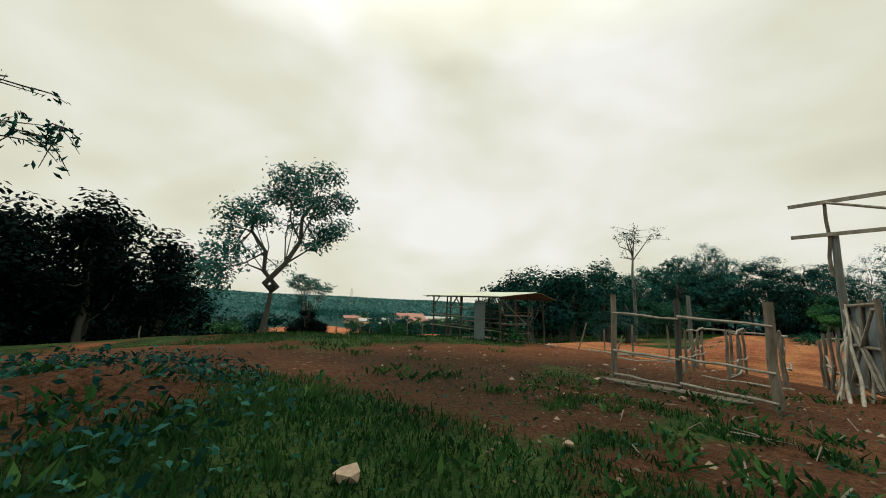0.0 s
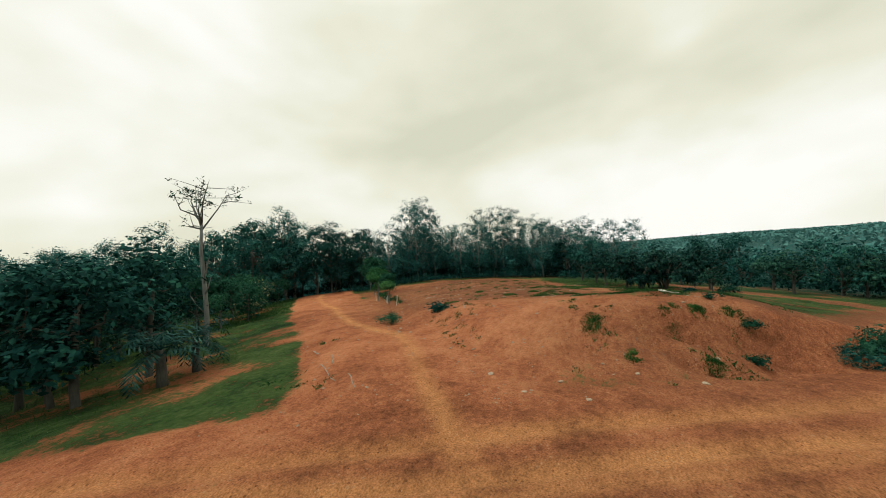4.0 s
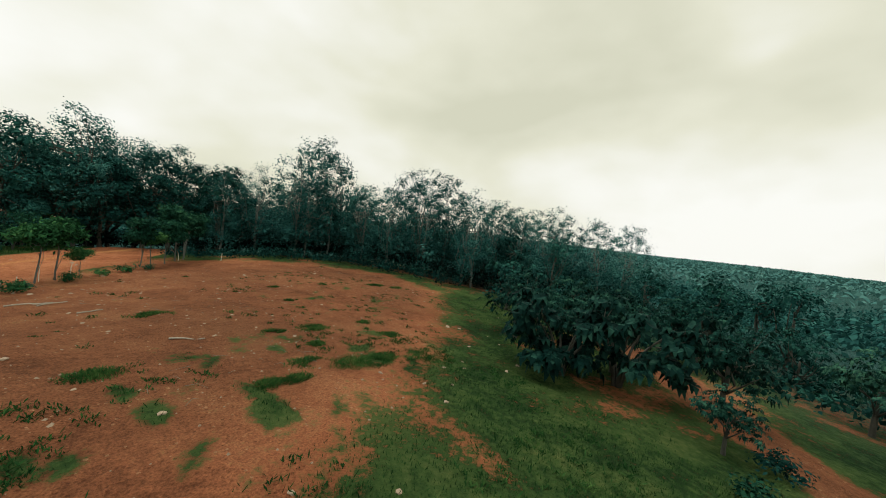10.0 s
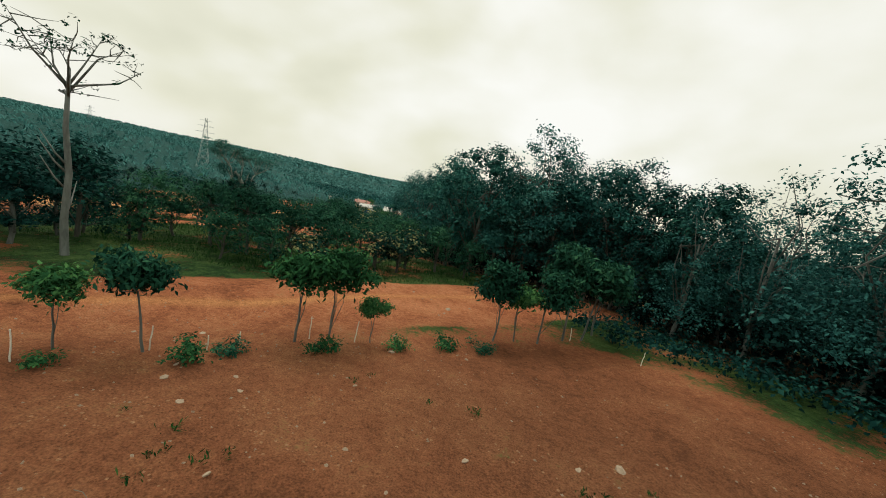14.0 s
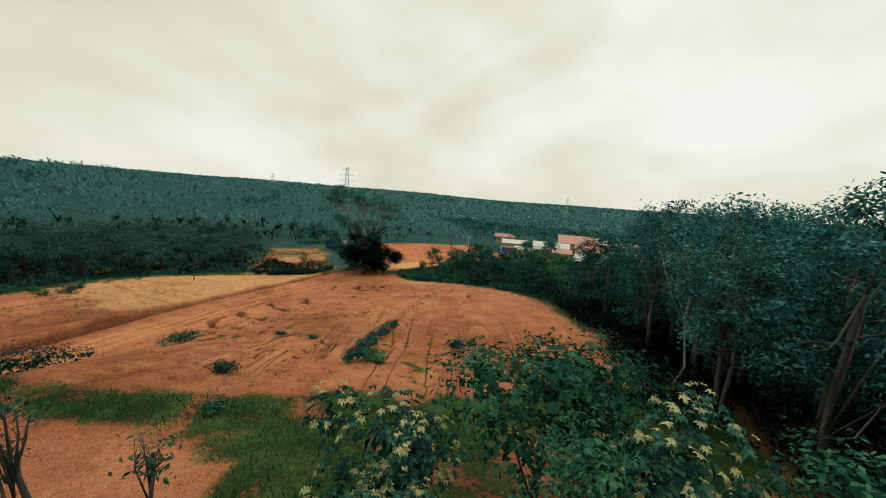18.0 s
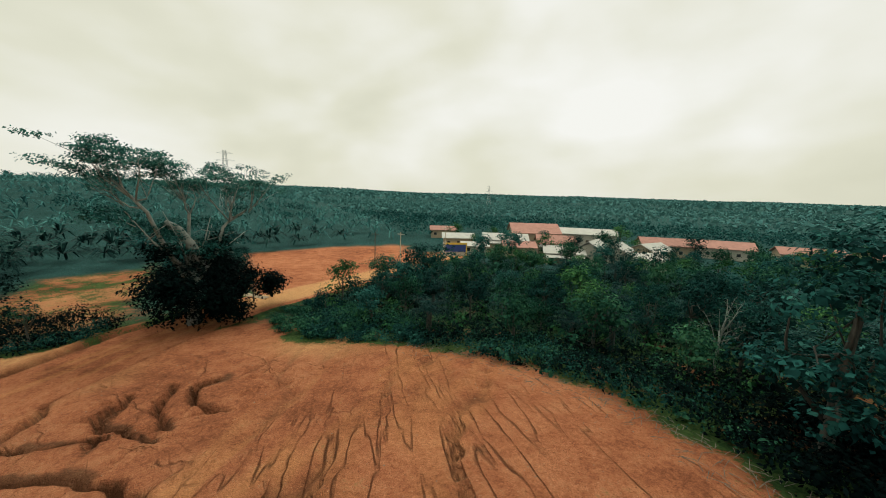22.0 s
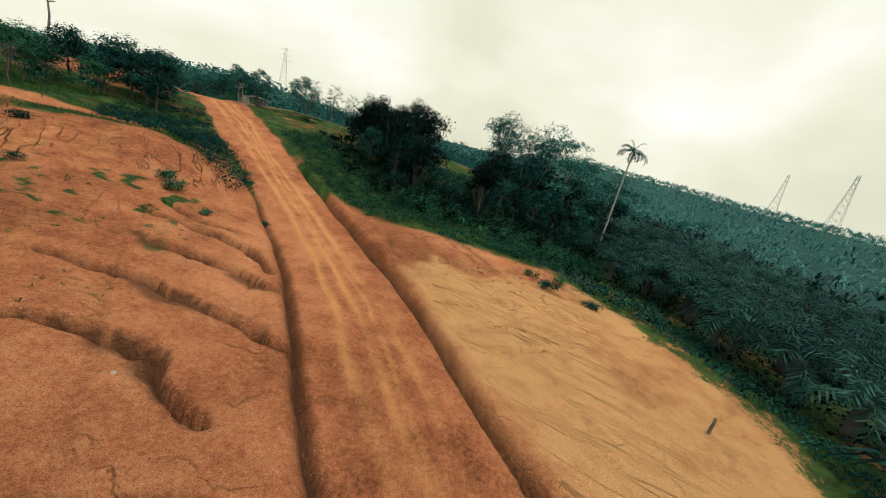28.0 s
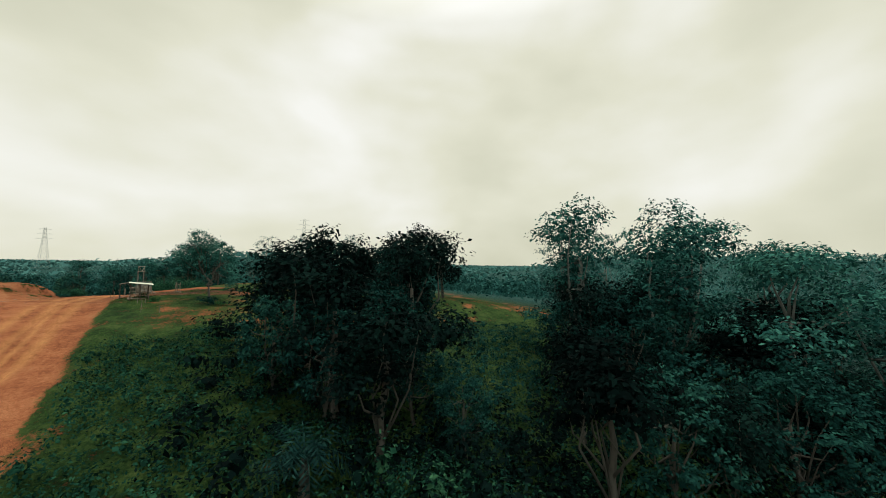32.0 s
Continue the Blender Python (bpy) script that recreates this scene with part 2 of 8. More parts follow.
WALL_CREAM = plain_material("cream_plaster", (0.36, 0.29, 0.20), 0.85, 0, 0.15, 0.8, 0.2)
DARK_PANE = plain_material("dark_window_pane", (0.03, 0.035, 0.04), 0.2, 0, 0.2, 1.0, 0.0)
STEEL = plain_material("grey_lattice_steel", (0.34, 0.37, 0.36), 0.6, 0.2, 0.15, 0.5, 0.0)
STAKE_WHITE = plain_material("whitewashed_stake", (0.62, 0.60, 0.52), 0.8, 0, 0.2, 5.0, 0.2)


def ground_material():
    """Red laterite soil under grass, wheel tracks and pale sand; the layer 'cover' holds how much of each lies where."""
    m, n, l, b = material("laterite_ground", 0.95)
    co, cv = n.new("ShaderNodeTexCoord"), n.new("ShaderNodeAttribute")
    cv.attribute_name = "cover"
    sep = n.new("ShaderNodeSeparateColor")
    l.new(cv.outputs["Color"], sep.inputs["Color"])
    p = co.outputs["Object"]
    big, mid, fine, tiny = noise_node(n, l, 0.09, 4, 0.55, p), noise_node(n, l, 0.6, 6, 0.62, p), noise_node(n, l, 4.5, 6, 0.65, p), noise_node(n, l, 22, 4, 0.6, p)
    tone = math_node(n, l, "ADD", math_node(n, l, "MULTIPLY", big.outputs["Fac"], 0.32), math_node(n, l, "MULTIPLY", mid.outputs["Fac"], 0.34))
    tone = math_node(n, l, "ADD", tone, math_node(n, l, "MULTIPLY", fine.outputs["Fac"], 0.34))
    soil = ramp_node(n, l, tone, [(0.37, (0.160, 0.054, 0.025)), (0.50, (0.385, 0.140, 0.066)), (0.63, (0.54, 0.235, 0.114))])
    # alpha darkens the soil: moist ground, litter and painted shade in hollows
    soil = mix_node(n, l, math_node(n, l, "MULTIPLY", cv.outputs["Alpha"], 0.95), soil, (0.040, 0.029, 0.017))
    # pale wheel tracks and sand
    tk = math_node(n, l, "MULTIPLY", sep.outputs["Green"], math_node(n, l, "MULTIPLY", math_node(n, l, "ADD", mid.outputs["Fac"], math_node(n, l, "MULTIPLY", math_node(n, l, "SUBTRACT", fine.outputs["Fac"], 0.5), 0.5)), 2.0), True)
    soil = mix_node(n, l, math_node(n, l, "MULTIPLY", tk, 0.9), soil, (0.56, 0.265, 0.105))
    sd = math_node(n, l, "MULTIPLY", sep.outputs["Blue"], math_node(n, l, "MULTIPLY", mid.outputs["Fac"], 1.9), True)
    soil = mix_node(n, l, math_node(n, l, "MULTIPLY", sd, 0.80), soil, (0.56, 0.320, 0.140))
    # rain cracks that follow the fall of the slope
    rel = n.new("ShaderNodeAttribute")
    rel.attribute_name = "relief"
    rsep = n.new("ShaderNodeSeparateColor")
    l.new(rel.outputs["Color"], rsep.inputs["Color"])
    crack = None
    for turn, stretch, chan, size, weight in ((0.56, 26.0, "Red", 0.55, 1.0), (1.0, 15.0, "Green", 0.55, 0.5), (1.10, 12.0, "Blue", 0.42, 0.25)):
        mp = n.new("ShaderNodeMapping")
        mp.vector_type = "TEXTURE"
        mp.inputs["Rotation"].default_value, mp.inputs["Scale"].default_value = (0, 0, turn), (1.0, stretch, 1.0)
        l.new(p, mp.inputs["Vector"])
        nz = noise_node(n, l, size, 3, 0.5, mp.outputs["Vector"])
        nz.inputs["Distortion"].default_value = 0.06
        off = math_node(n, l, "ABSOLUTE", math_node(n, l, "SUBTRACT", nz.outputs["Fac"], 0.5))
        line = math_node(n, l, "SUBTRACT", 1.0, math_node(n, l, "MULTIPLY", off, 58.0), True)
        line = math_node(n, l, "MULTIPLY", line, math_node(n, l, "MULTIPLY", rsep.outputs[chan], math_node(n, l, "MULTIPLY", math_node(n, l, "SUBTRACT", mid.outputs["Fac"], 0.36), 4.0, True)))
        line = math_node(n, l, "MULTIPLY", line, weight)
        crack = math_node(n, l, "MAXIMUM", crack, line) if crack else line
    wob = n.new("ShaderNodeTexNoise")
    wob.inputs["Scale"].default_value, wob.inputs["Detail"].default_value = 0.45, 4.0
    l.new(p, wob.inputs["Vector"])
    bent = n.new("ShaderNodeVectorMath")
    bent.operation = "MULTIPLY_ADD"
    l.new(wob.outputs["Color"], bent.inputs[0])
    bent.inputs[1].default_value = (4.5, 4.5, 0.0)
    l.new(p, bent.inputs[2])
    fold = n.new("ShaderNodeMapping")
    fold.vector_type = "TEXTURE"
    fold.inputs["Rotation"].default_value, fold.inputs["Scale"].default_value = (0, 0, -0.35), (2.6, 1.0, 1.0)
    l.new(bent.outputs["Vector"], fold.inputs["Vector"])
    for size, width, share, chan in ((0.30, 30.0, 0.65, "Blue"), (1.1, 16.0, 0.16, "Blue"), (0.22, 38.0, 0.3, "Green")):
        net = n.new("ShaderNodeTexVoronoi")
        net.feature = "DISTANCE_TO_EDGE"
        net.voronoi_dimensions = "2D"
        net.inputs["Scale"].default_value = size
        l.new(fold.outputs["Vector"], net.inputs["Vector"])
        line = math_node(n, l, "SUBTRACT", 1.0, math_node(n, l, "MULTIPLY", net.outputs["Distance"], width), True)
        line = math_node(n, l, "MULTIPLY", line, math_node(n, l, "MULTIPLY", rsep.outputs[chan], math_node(n, l, "MULTIPLY", math_node(n, l, "SUBTRACT", mid.outputs["Fac"], 0.40), 5.0, True)))
        crack = math_node(n, l, "MAXIMUM", crack, math_node(n, l, "MULTIPLY", line, share))
    # the cracks' own shade goes into the soil colour, besides the bump
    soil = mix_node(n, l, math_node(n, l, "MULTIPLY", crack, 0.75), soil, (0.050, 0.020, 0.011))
    # small pebbles and crumbs
    vo = n.new("ShaderNodeTexVoronoi")
    vo.inputs["Scale"].default_value = 3.2
    l.new(p, vo.inputs["Vector"])
    peb = math_node(n, l, "LESS_THAN", vo.outputs["Distance"], 0.13)
    keep = math_node(n, l, "GREATER_THAN", mid.outputs["Fac"], 0.52)
    soil = mix_node(n, l, math_node(n, l, "MULTIPLY", math_node(n, l, "MULTIPLY", peb, keep), 0.38), soil, (0.46, 0.29, 0.17))
    # finer crumbs: pale grit and dark clods
    v2 = n.new("ShaderNodeTexVoronoi")
    v2.inputs["Scale"].default_value = 8.5
    l.new(p, v2.inputs["Vector"])
    pick = n.new("ShaderNodeSeparateColor")
    l.new(v2.outputs["Color"], pick.inputs["Color"])
    spot = math_node(n, l, "LESS_THAN", v2.outputs["Distance"], 0.26)
    grit = math_node(n, l, "MULTIPLY", spot, math_node(n, l, "GREATER_THAN", pick.outputs["Red"], 0.86))
    clod = math_node(n, l, "MULTIPLY", spot, math_node(n, l, "LESS_THAN", pick.outputs["Red"], 0.13))
    soil = mix_node(n, l, math_node(n, l, "MULTIPLY", math_node(n, l, "MULTIPLY", grit, keep), 0.32), soil, (0.50, 0.33, 0.20))
    soil = mix_node(n, l, math_node(n, l, "MULTIPLY", clod, 0.55), soil, (0.085, 0.030, 0.014))
    speck = math_node(n, l, "MULTIPLY", math_node(n, l, "SUBTRACT", tiny.outputs["Fac"], 0.5), 2.2)
    soil = mix_node(n, l, 1.0, soil, math_node(n, l, "ADD", 1.0, speck), "MULTIPLY")
    turf = ramp_node(n, l, math_node(n, l, "ADD", math_node(n, l, "ADD", math_node(n, l, "MULTIPLY", fine.outputs["Fac"], 0.35), math_node(n, l, "MULTIPLY", mid.outputs["Fac"], 0.45)), math_node(n, l, "MULTIPLY", big.outputs["Fac"], 0.2)),
                     [(0.36, (0.005, 0.017, 0.007)), (0.46, (0.016, 0.044, 0.013)), (0.55, (0.047, 0.088, 0.025)), (0.66, (0.105, 0.132, 0.043))])
    edge = math_node(n, l, "ADD", sep.outputs["Red"], math_node(n, l, "MULTIPLY", math_node(n, l, "SUBTRACT", fine.outputs["Fac"], 0.5), 1.5))
    edge = math_node(n, l, "ADD", edge, math_node(n, l, "MULTIPLY", math_node(n, l, "SUBTRACT", mid.outputs["Fac"], 0.5), 1.5))
    edge = math_node(n, l, "ADD", edge, math_node(n, l, "MULTIPLY", math_node(n, l, "SUBTRACT", tiny.outputs["Fac"], 0.5), 0.7))
    gm = n.new("ShaderNodeMapRange")
    gm.inputs["From Min"].default_value, gm.inputs["From Max"].default_value = 0.36, 0.70
    l.new(edge, gm.inputs["Value"])
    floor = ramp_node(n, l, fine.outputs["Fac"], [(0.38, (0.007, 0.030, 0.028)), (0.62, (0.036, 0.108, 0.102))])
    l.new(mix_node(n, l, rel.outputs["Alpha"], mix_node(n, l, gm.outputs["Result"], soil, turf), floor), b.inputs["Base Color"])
    hgt = math_node(n, l, "ADD", math_node(n, l, "MULTIPLY", fine.outputs["Fac"], 0.6), math_node(n, l, "MULTIPLY", tiny.outputs["Fac"], 0.4))
    hgt = math_node(n, l, "ADD", hgt, math_node(n, l, "MULTIPLY", mid.outputs["Fac"], 1.2))
    hgt = math_node(n, l, "SUBTRACT", hgt, math_node(n, l, "MULTIPLY", crack, 2.2))
    bump_node(n, l, b, hgt, 1.0, 0.36)
    b.inputs["Specular IOR Level"].default_value = 0.06
    return m


GROUND = ground_material()


# ---------------------------------------------------------------- small numeric helpers
def hash2(ix, iy, seed):
    h = (ix.astype(np.int64) * 374761393 + iy.astype(np.int64) * 668265263 + seed * 974711) & 0x7FFFFFFF
    h = ((h ^ (h >> 13)) * 1274126177) & 0x7FFFFFFF
    return ((h ^ (h >> 16)) & 0xFFFF) / 65535.0


def value_noise(x, y, seed=0):
    ix, iy = np.floor(x), np.floor(y)
    fx, fy = x - ix, y - iy
    fx, fy = fx * fx * (3 - 2 * fx), fy * fy * (3 - 2 * fy)
    a, b, c, d = hash2(ix, iy, seed), hash2(ix + 1, iy, seed), hash2(ix, iy + 1, seed), hash2(ix + 1, iy + 1, seed)
    return (a * (1 - fx) + b * fx) * (1 - fy) + (c * (1 - fx) + d * fx) * fy


def fbm(x, y, scale, seed=0, octaves=4):
    s, a, t = 0.0, 0.5, 0.0
    for o in range(octaves):
        s, t = s + a * value_noise(x / scale * 2 ** o, y / scale * 2 ** o, seed + o), t + a
        a *= 0.5
    return s / t - 0.5


def smooth(v, a, b):
    t = np.clip((v - a) / (b - a), 0, 1)
    return t * t * (3 - 2 * t)


def polyline(x, y, pts):
    """Distance to a polyline, signed side (left positive) and the value of its further columns at the foot."""
    best, val, side = np.full(np.shape(x), 1e9), [np.zeros(np.shape(x)) for _ in pts[0][2:]], np.zeros(np.shape(x))
    for p, q in zip(pts, pts[1:]):
        dx, dy = q[0] - p[0], q[1] - p[1]
        L = dx * dx + dy * dy
        t = np.clip(((x - p[0]) * dx + (y - p[1]) * dy) / L, 0, 1)
        d = np.hypot(x - p[0] - t * dx, y - p[1] - t * dy)
        m = d < best
        best = np.where(m, d, best)
        side = np.where(m, np.sign(dx * (y - p[1]) - dy * (x - p[0])), side)
        for k, (u, w) in enumerate(zip(p[2:], q[2:])):
            val[k] = np.where(m, u + t * (w - u), val[k])
    return best, side, val


def inside(x, y, poly, soft=1.0):
    """About 1 inside a polygon and 0 outside, over a soft edge."""
    c = np.zeros(np.shape(x), bool)
    for (x1, y1), (x2, y2) in zip(poly, poly[1:] + poly[:1]):
        if y1 == y2:
            continue
        c ^= ((y1 > y) != (y2 > y)) & (x < (x2 - x1) * (y - y1) / (y2 - y1) + x1)
    d, _, _ = polyline(x, y, poly + poly[:1])
    return smooth(np.where(c, d, -d), -soft, soft)


# ---------------------------------------------------------------- the lie of the land
# main road: from the far slope past the gate and the shed, down to the dark tree and on to the village
ROAD = [(72, -36, -6.4), (54, -30, -5.4), (41, -23, -4.6), (33.2, -16, -3.9), (28.6, -9.6, -3.4), (24.2, -3, -3.0), (18.6, 4, -2.5), (13.8, 11.5, -2.15), (10, 18, -2.0), (7, 22.5, -2.0), (0, 33, -4.0), (-9, 47, -7.4),
        (-18, 62, -10.5), (-25, 78, -11.3), (-31, 97, -12.3), (-36.2, 113, -13.1), (-37, 127, -13.4), (-34.5, 140, -13.4), (-30.5, 158, -13.4), (-28, 178, -13.4), (-14, 205, -13.4)]
TRACK = [(12, 16, -2.1), (20.5, 23.5, -1.65), (27, 31, -2.0), (33, 38.5, -2.4), (38.5, 44.5, -2.5), (46, 52, -2.6), (49.5, 55.5, -2.7)]
PATHWAY = [(26, 7, -1.2), (29, 4.2, -2.0), (31.5, 2.2, -2.2), (34.5, -1.0, -2.6), (38, -3.8, -3.0), (41.8, -1.2, -2.8), (45.2, 1.4, -2.7), (52, 3.7, -2.9), (60, 7, -3.3)]
RIDGE_SPOTS = [(0, 0, -1.2), (-3, 8, -1.3), (3, 10, -1.5), (1.5, 18, -1.6), (-9, 23, -2.3), (-20, 34, -4.9), (8.6, 11.6, -1.75), (5, -12, -1.0), (17, 15.5, -2.1), (22.6, 14.2, -0.95), (25, 10, -1.25),
               (22.6, 7, -2.5), (27.5, 7.5, -1.4), (25, 21, -0.8), (32, 15, -0.95), (36, 15.5, -1.1), (41, 25, -1.45), (47, 29, -1.75), (33.7, 31.5, -1.9), (45, 42, -2.3), (55, 36, -1.7),
               (62, 41, -1.6), (62, 24, -2.0), (48, 0, -2.9), (50, 11, -2.4), (62, -18, -5.0), (21.5, 40, -2.7), (30, 50, -3.2), (12, 45, -4.0)]
PLAIN_SPOTS = [(12, 58, -4.4), (40, 60, -3.2), (7, 67, -5.6), (-3, 60, -5.6), (20, 82, -6.9), (24, 92, -7.6), (-1, 94, -7.7), (5, 103, -8.2), (0, 115, -9.8), (-10, 80, -8.8), (-15, 100, -10.6), (-18, 114, -11.6),
               (-26, 120, -12.8), (-30, 66, -10.0), (-46.5, 65, -11.1), (-52, 80, -12.4), (-43, 104, -13.2), (-65, 43, -12.5), (-60, 2, -6.5), (-30, 2, -3.6), (-24, 44, -7.6),
               (-8, 30, -3.6), (10, 35, -3.3), (2, 48, -5.4), (-60, 100, -14.2), (-85, 140, -14.0), (-40, 170, -13.4), (0, 200, -14.0), (50, 110, -9.5)]
ROAD_SPOTS = [(p[0], p[1], p[2]) for p in ROAD[1:]] + [(p[0], p[1], p[2]) for p in TRACK] + [(120, 40, -4), (120, -60, -8), (-20, -60, -3), (60, -110, -10), (-110, 60, -15), (100, 150, -13), (-110, -40, -10)]
SPOTS = np.array(RIDGE_SPOTS + PLAIN_SPOTS + ROAD_SPOTS, float)


def spline_weights():
    p, z = SPOTS[:, :2], SPOTS[:, 2]
    d = np.hypot(p[:, None, 0] - p[None, :, 0], p[:, None, 1] - p[None, :, 1])
    n = len(p)
    a = np.zeros((n + 1, n + 1))
    a[:n, :n] = -np.sqrt(d * d + 9.0) - 0.25 * np.eye(n)
    a[:n, n] = a[n, :n] = 1
    return np.linalg.solve(a, np.append(z, 0.0))


WEIGHTS = spline_weights()
HILLS = [(-340, -130, 20, 130, 170), (-330, 70, 14.5, 110, 120), (-280, 260, 17, 120, 150), (-260, -300, 25, 120, 130), (-60, -420, 12, 200, 160), (190, -330, 17.5, 160, 150), (85, -215, 16.5, 85, 85), (430, -120, 14, 160, 240), (300, 480, 6, 220, 160)]


def land(x, y):
    """Height of the bare land."""
    x, y = np.asarray(x, float), np.asarray(y, float)
    z = np.full(x.shape, WEIGHTS[-1])
    for (sx, sy, _), w in zip(SPOTS, WEIGHTS):
        z = z - w * np.sqrt((x - sx) ** 2 + (y - sy) ** 2 + 9.0)
    far = np.hypot(x, y - 50)
    out = -14.0 + 6 * fbm(x, y, 260, 5)
    for hx, hy, h, sx, sy in HILLS:
        out = out + h * np.exp(-(((x - hx) / sx) ** 2 + ((y - hy) / sy) ** 2))
    out = out + smooth(far, 500, 2600) * (34 + 60 * fbm(x, y, 900, 8))
    k = smooth(far, 90, 210)
    return z * (1 - k) + out * k


# edge of the plateau above the road, with how far it stands up
LIP = [(20.8, 16.0, 0.0), (21.6, 13.6, 0.35), (22.6, 10.9, 1.05), (23.9, 7.2, 1.45), (25.6, 4.6, 0.8), (27.5, 2.0, 0.0)]
RUTS = [(-1.6, 0.24, 0.10, 31), (-0.1, 0.22, 0.12, 36), (0.5, 0.15, 0.06, 38), (1.5, 0.28, 0.10, 40)]
ROAD_SUNK = 0.30


def wander(x, y, seed):
    return (0.8 + 0.9 * smooth(y, 25, 45)) * fbm(x, y, 11, seed)


def rills(x, y):
    """Nearness to the long rain rills that run down the bare field, 0 on a rill."""
    gx, gy = x * 0.85 + y * 0.53, -x * 0.53 + y * 0.85
    return np.abs(fbm(gx * (1 - 0.004 * (gy - 60)) + 1.3 * fbm(x, y, 6, 42), gy * 0.13, 3.6, 47, 3))


GULLIES = [[(-10, 92), (-13.3, 93.2), (-15.4, 94), (-18.9, 93.7), (-22, 92.8)], [(-15, 99.8), (-18.2, 100.2), (-19.7, 99.6), (-21.7, 100.7), (-22.6, 103.3)], [(-17.8, 98.4), (-18.5, 99.2), (-21.3, 97.3), (-23.5, 97.1), (-25.6, 99.6), (-30.3, 103.1)],
           [(-15.5, 101.2), (-18.6, 102.5), (-20, 103), (-21.7, 105.4)], [(-14, 103), (-17.6, 103.7), (-19.7, 105.3), (-19.5, 107)], [(-10, 88), (-13.5, 86.8), (-17.4, 87.2), (-20.3, 90.2)], [(-9, 96), (-13, 97), (-16, 96.4), (-19, 96.2)],
           [(-9, 74), (-14.2, 74.4), (-16.9, 75.3), (-19.3, 77.6)], [(-12, 78), (-17.3, 78.6), (-21.5, 80)], [(-10, 72), (-12, 72.4), (-15.5, 73)], [(-10, 82.5), (-15, 82), (-19, 83.6), (-22.4, 85)]]


def gullies(x, y):
    """Depth of the rain gullies that eat into the slope beside the road: a dark crevice under an overhung lip."""
    wx, wy = x + 1.5 * fbm(x, y, 2.6, 91, 3), y + 1.5 * fbm(x, y, 2.6, 95, 3)
    z, fade = np.zeros(np.shape(x)), np.clip(0.85 + 1.6 * fbm(x, y, 3.0, 97, 2), 0.25, 1.25) * smooth(x, -36, -34) * smooth(-x, 8.5, 12.5) * smooth(-y, -111, -107)
    for k, g in enumerate(GULLIES):
        box = (x > -36) & (x < -8.5) & (y > 70.5) & (y < 111)
        if not np.any(box):
            break
        d, side, _ = polyline(wx[box], wy[box], g)
        z[box] += fade[box] * (0.22 * np.exp(-d / 0.8) * np.where(side > 0, smooth(d, 0.0, 0.22), 0.0) - 1.7 * np.exp(-(d / 0.19) ** 2) - 0.16 * np.exp(-d / 0.6) * (side < 0))
    return z


def gully_mud_shade(x, y):
    """Wet mud in patches below the gullies, and the crevices' shade put into the soil colour."""
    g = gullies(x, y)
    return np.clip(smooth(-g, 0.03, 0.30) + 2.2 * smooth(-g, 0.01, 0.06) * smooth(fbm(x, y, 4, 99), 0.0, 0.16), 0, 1)


